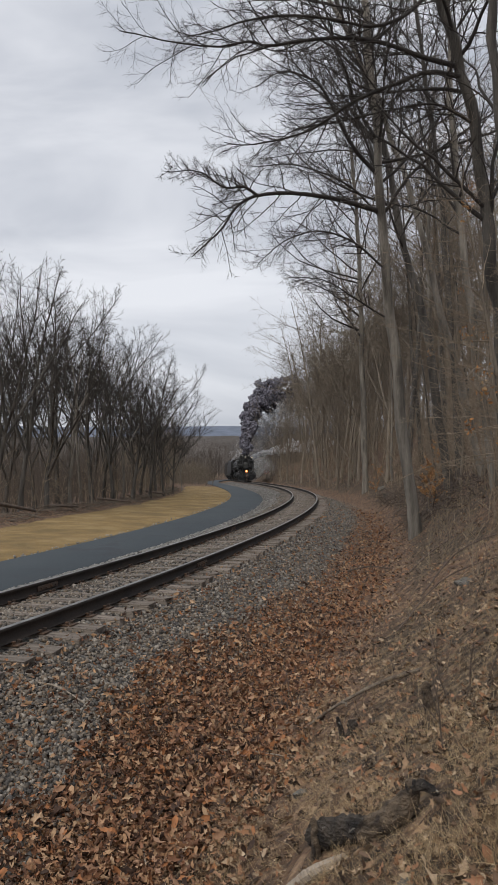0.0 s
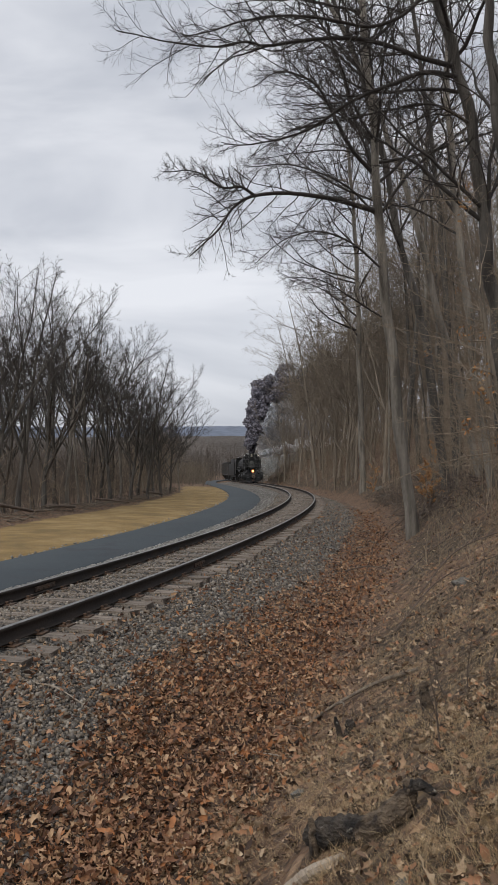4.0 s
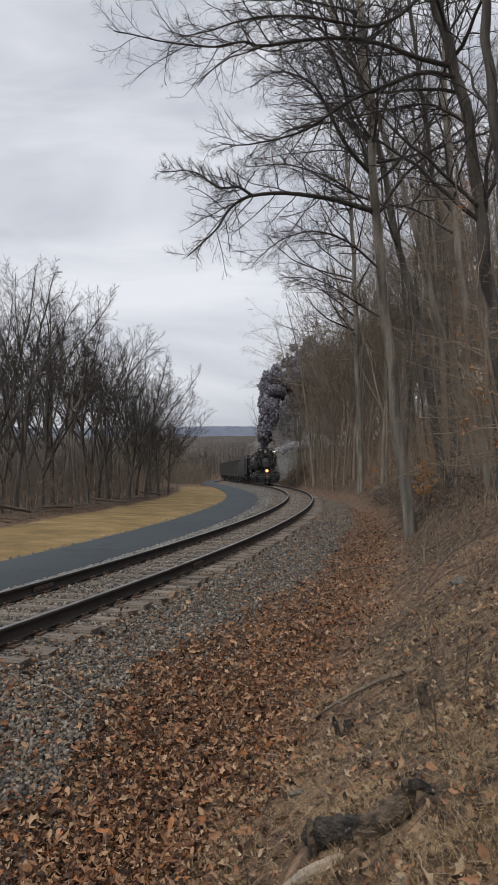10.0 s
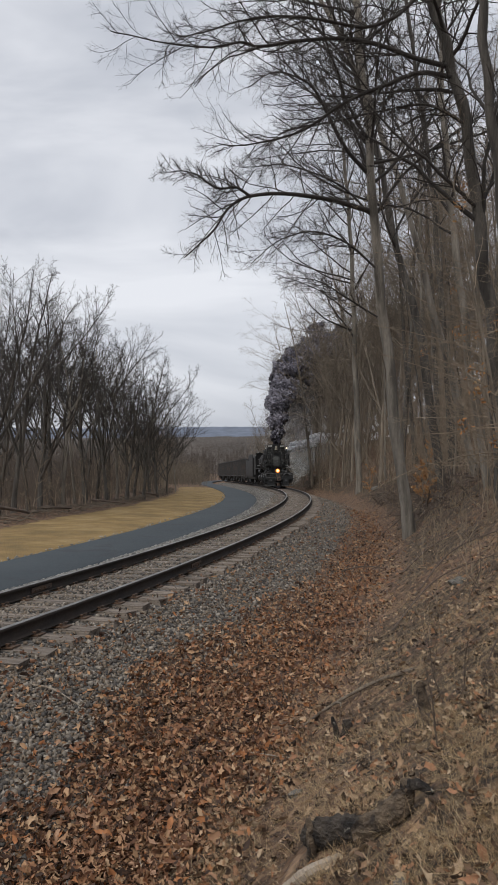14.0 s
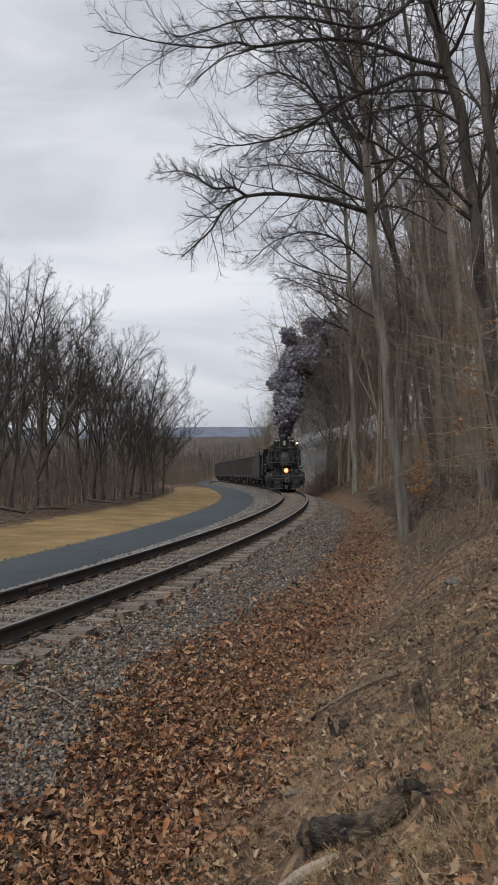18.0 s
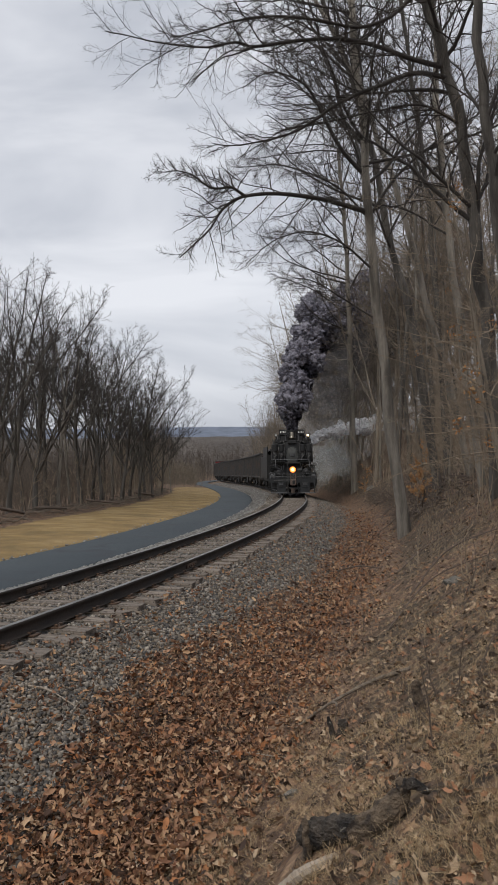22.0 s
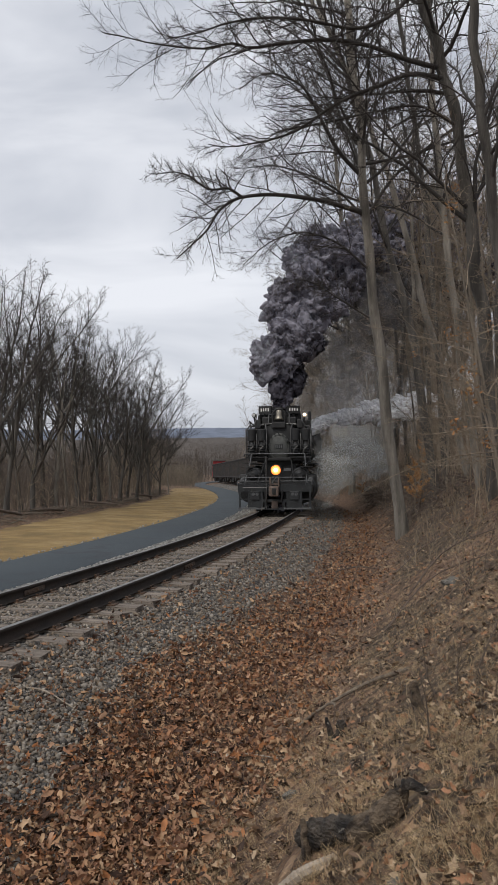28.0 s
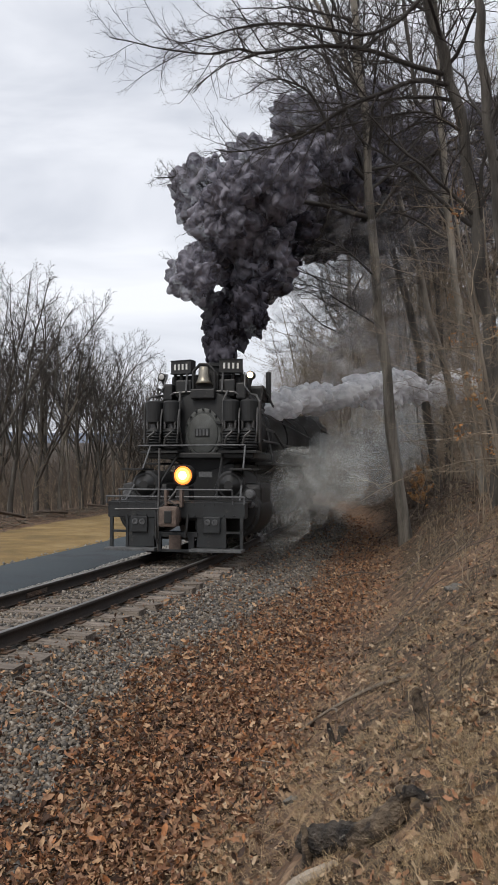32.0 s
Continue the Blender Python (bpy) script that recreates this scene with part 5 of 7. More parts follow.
VEHICLES = [(engine, 0.0, 3.0)]
CAR_GREY = material("hopper_paint", (0.035, 0.036, 0.04), (0.055, 0.048, 0.043), 0.8, 25, 0.75, bump=0.2, spots=(0.075, 0.052, 0.04))
CABOOSE_RED = material("caboose_red", (0.33, 0.022, 0.028), (0.26, 0.02, 0.02), 2, 30, 0.6, bump=0.1)
COAL = material("coal", (0.018, 0.018, 0.019), (0.03, 0.03, 0.031), 9, 30, 0.5, bump=0.9, depth=0.08)
GLASS = material("dark_window", (0.03, 0.035, 0.04), (0.05, 0.055, 0.06), 3, 20, 0.1, bump=0)


def truck(car, x):
    t = new("truck")
    t.parent = car
    t.matrix_local = pose(x, 0, 0)
    for side in (1, -1):
        block("side_frame", BLACK, t, (-1.15, 1.15, side * 1.0 - 0.07, side * 1.0 + 0.07, 0.32, 0.62), (-0.3, 0.3, side * 1.0 - 0.09, side * 1.0 + 0.09, 0.2, 0.7), bevel=0.03)
    for dx in (-0.85, 0.85):
        bm = bmesh.new()
        for side in (1, -1):
            lathe(bm, [(0.1, -0.06), (0.44, -0.06), (0.42, -0.03), (0.41, 0.06), (0.3, 0.03), (0.1, 0.08)], pose(dx, side * 0.75, 0.42, -90 * side, 0, 0), 20)
        rod(bm, (dx, -0.75, 0.42), (dx, 0.75, 0.42), 0.08)
        part("truck_wheels", bm, WHEEL_STEEL, t)


def ends(car, half):
    block("coupler", RUST, car, (half - 0.5, half, -0.11, 0.11, 0.75, 1.0), (-half, -half + 0.5, -0.11, 0.11, 0.75, 1.0), bevel=0.03)


def build_tender():
    car = tagged(new("tender"), "black coal tender coupled behind the locomotive", "tender")
    block("tank", BLACK, car, (-5.0, 4.9, -1.5, 1.5, 1.0, 3.1), bevel=0.05)
    block("coal_bunker", BLACK, car, (-0.6, 4.9, 1.4, 1.5, 3.1, 3.85), (-0.6, 4.9, -1.5, -1.4, 3.1, 3.85), (-0.7, -0.6, -1.5, 1.5, 3.1, 3.7), bevel=0.02)
    bm = bmesh.new()
    r = bmesh.ops.create_grid(bm, x_segments=24, y_segments=12, size=1)
    rng = random.Random(3)
    for v in bm.verts:
        x, y = v.co.x, v.co.y
        v.co = Vector((2.1 + x * 2.7, y * 1.4, 3.4 + 0.55 * (1 - y * y) * (1 - 0.4 * x * x) + rng.uniform(-0.08, 0.08)))
    part("coal_load", bm, COAL, car, "heaped black coal")
    block("underframe", BLACK, car, (-5.0, 5.0, -1.2, 1.2, 0.75, 1.0))
    pipes("ladder", PIPE_METAL, car, [(-5.05, 1.2, 1.0), (-5.05, 1.2, 3.2)], [(-5.05, 0.85, 1.0), (-5.05, 0.85, 3.2)], r=0.02)
    for x in (-3.4, 3.3):
        truck(car, x)
    ends(car, 5.4)
    VEHICLES.append((car, 18.8, 3.3))


def build_hopper():
    car = tagged(new("hopper_car"), "dark grey ribbed steel hopper car with trucks", "wagon", "hopper cars of the train")
    L = 6.0
    bm = bmesh.new()
    box(bm, -L, L, 1.38, 1.46, 1.15, 3.45)
    box(bm, -L, L, -1.46, -1.38, 1.15, 3.45)
    part("side_sheets", bm, CAR_GREY, car)
    bm = bmesh.new()
    for sx in (1, -1):
        vs = [bm.verts.new((sx * x, y, z)) for x, y, z in ((L, -1.4, 3.2), (L, 1.4, 3.2), (L - 1.9, 1.4, 1.4), (L - 1.9, -1.4, 1.4))]
        bm.faces.new(vs)
    bmesh.ops.solidify(bm, geom=bm.faces[:], thickness=0.05)
    part("slope_sheets", bm, CAR_GREY, car)
    for side in (1, -1):
        for i in range(11):
            x = -L + 0.15 + (2 * L - 0.3) * i / 10
            block("rib", CAR_GREY, car, (x - 0.06, x + 0.06, side * 1.5 - 0.05, side * 1.5 + 0.05, 1.1, 3.45), bevel=0.006)
        block("top_chord", CAR_GREY, car, (-L, L, side * 1.46 - 0.09, side * 1.46 + 0.09, 3.42, 3.54), bevel=0.01)
        block("side_sill", CAR_GREY, car, (-L, L, side * 1.46 - 0.06, side * 1.46 + 0.06, 1.0, 1.18), bevel=0.01)
    for sx in (1, -1):
        block("end_sill", CAR_GREY, car, (sx * L - 0.12, sx * L + 0.12, -1.5, 1.5, 0.8, 1.1), (sx * L - 0.08, sx * L + 0.08, -1.5, -1.35, 1.0, 3.5), (sx * L - 0.08, sx * L + 0.08, 1.35, 1.5, 1.0, 3.5), (sx * L - 0.08, sx * L + 0.08, -1.5, 1.5, 3.3, 3.5), bevel=0.01)
    for x in (-1.9, 1.9):
        bm = bmesh.new()
        rings = [[bm.verts.new((x + a * w, b * 1.3, z)) for a, b in ((-1, -1), (1, -1), (1, 1), (-1, 1))] for w, z in ((1.9, 1.45), (0.5, 0.45))]
        for p in range(4):
            bm.faces.new((rings[0][p], rings[0][(p + 1) % 4], rings[1][(p + 1) % 4], rings[1][p]))
        bm.faces.new(rings[1])
        part("hopper_bay", bm, CAR_GREY, car)
    block("coal_top", COAL, car, (-5.4, 5.4, -1.36, 1.36, 2.9, 3.3), bevel=0.1, label="coal load")
    for x in (-4.6, 4.6):
        truck(car, x)
    ends(car, 6.4)
    return car


def build_caboose():
    car = tagged(new("caboose"), "red caboose with cupola at the end of the train", "wagon")
    block("body", CABOOSE_RED, car, (-4.2, 4.2, -1.45, 1.45, 1.05, 3.3), bevel=0.03)
    block("roof", BLACK, car, (-5.2, 5.2, -1.6, 1.6, 3.3, 3.45), (-4.9, 4.9, -1.1, 1.1, 3.45, 3.55), bevel=0.04)
    block("cupola", CABOOSE_RED, car, (-1.2, 1.2, -1.3, 1.3, 3.5, 4.3), bevel=0.03)
    block("cupola_roof", BLACK, car, (-1.4, 1.4, -1.45, 1.45, 4.3, 4.4), bevel=0.03)
    for side in (1, -1):
        for x in (-3.0, -1.0, 1.0, 3.0):
            block("window", GLASS, car, (x - 0.3, x + 0.3, side * 1.46 - 0.01, side * 1.46 + 0.01, 2.1, 2.9), bevel=0.004)
        for sx in (1, -1):
            pipes("end_rail", PIPE_METAL, car, [(sx * 5.1, side * 1.4, 1.05), (sx * 5.1, side * 1.4, 3.3)], [(sx * 5.1, side * 1.4, 2.0), (sx * 5.1, side * 0.4, 2.0)], r=0.025)
            block("end_window", GLASS, car, (sx * 4.2 - 0.01, sx * 4.2 + 0.01, side * 0.85 - 0.25, side * 0.85 + 0.25, 2.1, 2.9), bevel=0.004)
    block("white_band", WHITE, car, (4.2, 4.212, -1.4, 1.4, 2.0, 2.06), bevel=0.002)
    block("end_door", BLACK, car, (4.19, 4.215, -0.4, 0.4, 1.1, 3.0), bevel=0.004)
    block("platform", BLACK, car, (-5.2, 5.2, -1.4, 1.4, 0.9, 1.05), bevel=0.02)
    for x in (-3.2, 3.2):
        truck(car, x)
    ends(car, 5.6)
    VEHICLES.append((car, 24.2 + 12.8 * 8 + 5.6, 3.2))


build_tender()
hopper = build_hopper()
for i in range(8):
    VEHICLES.append((hopper if i == 0 else copy_thing(hopper, pose(0, 0, 0)), 24.2 + 6.4 + 12.8 * i, 4.6))
build_caboose()

# ---------------------------------------------------------------- smoke and steam, in rigid billows


def vapour(name, base, second, clear_lo, clear_hi, scale=2.2, through_light=0.3, detail=4.0):
    """Soft billow surface: part of the light passes straight through."""
    m = bpy.data.materials.new(name)
    m.use_nodes = True
    n, l = m.node_tree.nodes, m.node_tree.links
    n.remove(n["Principled BSDF"])
    out = n["Material Output"]
    df = n.new("ShaderNodeBsdfDiffuse")
    tl = n.new("ShaderNodeBsdfTranslucent")
    body = n.new("ShaderNodeMixShader")
    body.inputs["Fac"].default_value = through_light
    l.new(df.outputs["BSDF"], body.inputs[1])
    l.new(tl.outputs["BSDF"], body.inputs[2])
    tr = n.new("ShaderNodeBsdfTransparent")
    mx = n.new("ShaderNodeMixShader")
    co = n.new("ShaderNodeTexCoord")
    a = n.new("ShaderNodeTexNoise")
    a.inputs["Scale"].default_value, a.inputs["Detail"].default_value = scale, detail
    oi = n.new("ShaderNodeObjectInfo")
    ad = n.new("ShaderNodeVectorMath")
    ad.operation = 'ADD'
    l.new(co.outputs["Object"], ad.inputs[0])
    l.new(oi.outputs["Random"], ad.inputs[1])
    l.new(ad.outputs["Vector"], a.inputs["Vector"])
    r = n.new("ShaderNodeValToRGB")
    r.color_ramp.elements[0].position, r.color_ramp.elements[1].position = 0.35, 0.65
    r.color_ramp.elements[0].color, r.color_ramp.elements[1].color = (*base, 1), (*second, 1)
    l.new(a.outputs["Fac"], r.inputs["Fac"])
    l.new(r.outputs["Color"], df.inputs["Color"])
    l.new(r.outputs["Color"], tl.inputs["Color"])
    mr = n.new("ShaderNodeMapRange")
    mr.inputs["From Min"].default_value, mr.inputs["From Max"].default_value = 0.38, 0.62
    mr.inputs["To Min"].default_value, mr.inputs["To Max"].default_value = clear_lo, clear_hi
    l.new(a.outputs["Fac"], mr.inputs["Value"])
    l.new(mr.outputs["Result"], mx.inputs["Fac"])
    l.new(tr.outputs["BSDF"], mx.inputs[1])
    l.new(body.outputs["Shader"], mx.inputs[2])
    l.new(mx.outputs["Shader"], out.inputs["Surface"])
    bp = n.new("ShaderNodeBump")
    bp.inputs["Strength"].default_value, bp.inputs["Distance"].default_value = 0.3, 0.15
    l.new(a.outputs["Fac"], bp.inputs["Height"])
    l.new(bp.outputs["Normal"], df.inputs["Normal"])
    return m


# Darker copy of the coal smoke: the column's self-shading is put into colour.
SHADED_SMOKE = vapour("self_shaded_smoke", (0.03, 0.028, 0.038), (0.11, 0.106, 0.128), 0.75, 1.0, 3.0, 0.2)
SMOKE = vapour("coal_smoke", (0.11, 0.106, 0.132), (0.33, 0.324, 0.375), 0.5, 1.0, 2.6, 0.3)
SMOKE_VEIL = vapour("thin_smoke", (0.13, 0.128, 0.135), (0.2, 0.197, 0.205), -0.15, 0.26, 1.3, 0.3, 3.0)
SMOKE_THIN = vapour("spent_smoke", (0.5, 0.495, 0.5), (0.6, 0.59, 0.59), -0.12, 0.2, 0.9, 0.3, 1.5)
STEAM = vapour("white_steam", (0.86, 0.86, 0.88), (0.95, 0.95, 0.95), 0.65, 1.0, 2.2, 0.5, 3.0)
MIST = vapour("thin_steam", (0.62, 0.63, 0.61), (0.7, 0.71, 0.69), 0.02, 0.17, 1.1, 0.3, 1.0)


def billow(seed, axes, mat, crisp=1.0, sub=5):
    """One billowing body of vapour: round swellings parted by sharp creases at three sizes."""
    bm = bmesh.new()
    bmesh.ops.create_icosphere(bm, subdivisions=sub, radius=1.0)
    off = Vector((seed * 7.3, seed * 3.1, seed * 1.7))
    for v in bm.verts:
        q = v.co.normalized()
        h = 0.78 + 0.35 * noise.noise(q * 1.1 + off)
        for f, a in ((1.9, 0.62), (3.8, 0.27), (7.5, 0.07)):
            h += crisp * a * (math.sqrt(noise.noise(q * f + off * f) ** 2 + 0.022) - 0.24)
        v.co = Vector((q.x * axes[0], q.y * axes[1], q.z * axes[2])) * h
    for f in bm.faces:
        f.smooth = True
    me = bpy.data.meshes.new("puff")
    bm.to_mesh(me)
    bm.free()
    me.materials.append(mat)
    return me


PUFF_ROWS = []


def emit(thing, meshes, seed, rate, local, rest, wind, rise, cone, tumble, first=-7.0, last=31.9, carry=0.0, leap=0.0, wide=9.0):
    """Billows that wait in the ground under the train, leave at a point of the engine and drift away on the air.

    rise: quick part, how long it lasts, slow part at the start and at the end of the shot; wind: across, along, gathering later;
    cone: width at once, per metre risen, per second, and the later scattering."""
    rng = random.Random(seed)
    t0 = first
    while t0 < last:
        half = len(meshes) // 2
        late = min(max((t0 - 23) / 6, 0.0), 1.0)
        ob = new("puff", meshes[rng.randrange(half) + (len(meshes) - half) * (rng.random() < 0.25 + 0.5 * late)])
        ob.parent = thing
        a, r = rng.uniform(0, 2 * math.pi), rng.uniform(0.1, 1.0) ** 0.5
        side = Vector((r * math.cos(a), r * math.sin(a), 0.55 * rng.uniform(-1, 1)))
        spin = Vector((rng.choice((-1, 1)) * rng.uniform(0.5, 1), rng.uniform(-1, 1), rng.uniform(-0.4, 0.4)))
        yaw0 = rng.uniform(-180, 180)
        vary = rng.uniform(0.9, 1.1)

        def out(t, t0=t0, side=side, spin=spin, yaw0=yaw0, vary=vary, late=late):
            a = t - t0
            m = riding(train_at(t0), 3.0)
            p = m @ Vector(local) + (m.to_3x3() @ Vector((1, 0, 0))) * (carry * (1 - math.exp(-a / 0.8)))
            up = vary * (rise[0] * rise[1] * (1 - math.exp(-a / rise[1])) + (rise[2] + (rise[3] - rise[2]) * late) * a)
            if leap:
                up += leap * (1 + 0.7 * late) * (1 - math.exp(-a / 0.06))
            old = max(0.0, a - 2.5)
            p = p + Vector((wind[0] * (0.8 + 0.2 * late) * a + wind[2] * old * old, wind[1] * a, up))
            p = p + side * (cone[0] + cone[1] * (0.6 + 0.4 * late) * wide * (1 - math.exp(-up / wide)) + cone[2] * a + cone[3] * old ** 1.3)
            k = min(a / 1.3, 1.0) * tumble + 4.0 * a
            return pose(*p, spin.x * k, spin.y * k, yaw0 + spin.z * 25 * a)

        def inside(t):
            return riding(train_at(t), 3.0) @ pose(*rest)
        rows = []
        if t0 > 0:
            t = 0.0
            while t < t0 - 1.6:
                rows.append((t, inside(t)))
                t += 1.5
            rows.append((max(0.0, t0 - 0.04), inside(max(0.0, t0 - 0.04))))
        for a in (0.0, 0.12, 0.3, 0.6, 1.1, 1.8, 2.8, 4.2, 6.2, 9.0, 13.0, 18.0, 25.0, 33.0):
            t = t0 + a
            if t < 0 or (rows and t - rows[-1][0] < 0.05):
                continue
            if t >= 32:
                break
            if not rows and t > 0:
                rows.append((0.0, out(0.0)))
            rows.append((t, out(t)))
        rows.append((32.0, out(32.0)) if 32.0 - t0 > 0.02 else (32.0, inside(32.0)))
        PUFF_ROWS.append((ob, rows))
        t0 += 1.0 / rate


STACK = (-0.8, 0, 4.2)
BELOW = (-2.4, 0, -6.0)
column = tagged(new("smoke_column"), "dense smoke column just above the chimney, its own shade put into the colour", "smoke")
emit(column, [billow(i + 50, (0.5, 0.5, 0.7), SHADED_SMOKE) for i in range(6)], 14, 15.0,
     STACK, BELOW, (0.9, 0.0, 0.3), (4.5, 1.4, 1.0, 0.6), (0.03, 0.34, 0.05, 0.2), 90, carry=2.0)
smoke = tagged(new("smoke"), "dark grey billowing coal smoke rising from the chimney", "smoke")
emit(smoke, [billow(i, (1.05 * k, 1.1 * k, 1.15 * k), SMOKE, 1.1, 6) for i, k in enumerate((0.62, 0.7, 0.76, 0.84, 0.8, 0.88, 0.96, 1.06))], 4, 14.0,
     STACK, BELOW, (1.0, 0.0, 0.3), (3.6, 1.5, 1.1, 0.65), (0.0, 0.38, 0.08, 0.3), 90, first=-6.97, carry=1.8, leap=1.5)
veil = tagged(new("smoke_veil"), "torn thin grey smoke at the edge of the plume", "smoke")
emit(veil, [billow(i + 60, (1.9, 1.9, 1.8), SMOKE_VEIL, 1.0) for i in range(6)], 24, 4.0,
     (-2.6, 2.0, 6.0), BELOW, (1.8, 0.1, 0.06), (2.6, 1.5, 1.1, 1.4), (0.0, 0.12, 0.12, 0.5), 90, first=-6.9)
haze = tagged(new("smoke_haze"), "thin grey smoke haze drifting into the trees", "smoke")
emit(haze, [billow(i + 70, (2.9, 2.9, 2.5), SMOKE_THIN, 1.0) for i in range(6)], 15, 0.9,
     (-6.0, 0.8, 3.6), BELOW, (1.3, 0.3, 0.08), (1.6, 1.5, 0.5, 0.5), (0.0, 0.3, 0.3, 0.0), 90, first=-6.9, carry=0.5)
steam = tagged(new("steam"), "white steam blowing off beside the boiler", "steam")
emit(steam, [billow(i + 20, (0.62 * k, 0.42 * k, 0.36 * k), STEAM, 0.8) for i, k in enumerate((0.7, 0.85, 1.0, 1.1, 1.25, 1.4))], 6, 13.0,
     (-3.2, 0.9, 3.5), BELOW, (2.6, 0.1, 0.3), (1.2, 0.6, 0.5, 0.4), (0.02, 0.1, 0.17, 0.3), 40, carry=0.6)
mist = tagged(new("mist"), "thin grey steam hanging low beside the cylinders", "steam")
emit(mist, [billow(i + 30, (1.15, 1.0, 1.25), MIST, 0.7) for i in range(6)], 8, 5.0,
     (-0.5, 1.5, 0.8), BELOW, (0.8, 0.1, 0.06), (0.8, 1.0, 0.3, 0.3), (0.3, 0.2, 0.16, 0.2), 60, carry=1.0)

# ---------------------------------------------------------------- litter on the ground


def in_view(rng, count, y0, y1, power, side=0.37):
    """Places thinning out with distance, within the wedge that the path overlooks."""
    u = rng.uniform(size=count)
    y = y0 * (y1 / y0) ** (u ** power)
    x = rng.uniform(-side, side, count) * (y + 0.8)
    return x, y


def turns(rng, n, tilt, yaw=None):
    """n random rotations: any yaw, or those given, then a tilt of about that many radians."""
    a = rng.uniform(0, 2 * math.pi, n) if yaw is None else yaw
    b = rng.normal(0, tilt, n)
    c = rng.normal(0, tilt, n)
    ca, sa, cb, sb, cc, sc = np.cos(a), np.sin(a), np.cos(b), np.sin(b), np.cos(c), np.sin(c)
    z = np.zeros(n)
    o = np.ones(n)
    Rz = np.stack([ca, -sa, z, sa, ca, z, z, z, o], -1).reshape(n, 3, 3)
    Rx = np.stack([o, z, z, z, cb, -sb, z, sb, cb], -1).reshape(n, 3, 3)
    Ry = np.stack([cc, z, sc, z, o, z, -sc, z, cc], -1).reshape(n, 3, 3)
    return Rz @ Rx @ Ry


def strew(name, shapes, faces, x, y, lift, size, tilt, mat, label, category, seed, squash=None, yaw=None):
    """One mesh of many loose pieces on the ground."""
    rng = np.random.RandomState(seed)
    n = len(x)
    z = ground_height(x, y) + lift
    R = turns(rng, n, tilt, yaw)
    pick = rng.randint(0, len(shapes), n)
    V = np.asarray(shapes)[pick] * size[:, None, None]
    if squash is not None:
        V = V * squash[:, None, :]
    V = np.einsum('nij,nkj->nki', R, V) + np.stack([x, y, z], -1)[:, None, :]
    k = V.shape[1]
    F = (np.asarray(faces)[None] + (np.arange(n) * k)[:, None, None]).reshape(-1, len(faces[0]))
    return tagged(raw(name, V.reshape(-1, 3), F, mat), label, category, kind="stuff")


def leaf_shapes(seed, count):
    """Lobed oak-like and pointed leaves, curled."""
    rng = np.random.RandomState(seed)
    out = []
    for i in range(count):
        n = 10
        a = np.linspace(0, 2 * math.pi, n, endpoint=False)
        lobe = 1 + (0.34 if i % 2 else 0.12) * np.where(np.arange(n) % 2, 1, -1) * rng.uniform(0.6, 1.2, n)
        r = lobe * (0.62 + 0.38 * np.abs(np.cos(a)))
        x, y = r * np.cos(a), 0.62 * r * np.sin(a)
        curl = rng.uniform(0.2, 1.1)
        z = curl * (y ** 2) * 1.6 + rng.uniform(-0.25, 0.45) * x ** 2 + rng.normal(0, 0.07, n)
        out.append(np.vstack([[0, 0, rng.uniform(-0.08, 0.02)], np.stack([x, y, z], 1)]))
    return out, [(0, 1 + i, 1 + (i + 1) % 10) for i in range(10)]


def stone_shapes(seed, count):
    rng = np.random.RandomState(seed)
    cube = np.array([(-1, -1, -1), (1, -1, -1), (1, 1, -1), (-1, 1, -1), (-1, -1, 1), (1, -1, 1), (1, 1, 1), (-1, 1, 1)], dtype=float)
    f = [(0, 3, 2, 1), (4, 5, 6, 7), (0, 1, 5, 4), (1, 2, 6, 5), (2, 3, 7, 6), (3, 0, 4, 7)]
    return [cube * rng.uniform(0.35, 1.05, (8, 3)) * rng.uniform(0.55, 1.1, 3) for _ in range(count)], f


def under_log(x, y):
    """Where the rotten log lies."""
    t = np.clip((x - 0.32) / 0.44, 0, 1)
    return (x - (0.32 + 0.44 * t)) ** 2 + (y - np.interp(t, [0, 0.6, 1], [3.92, 3.5, 3.42])) ** 2 < 0.13 ** 2


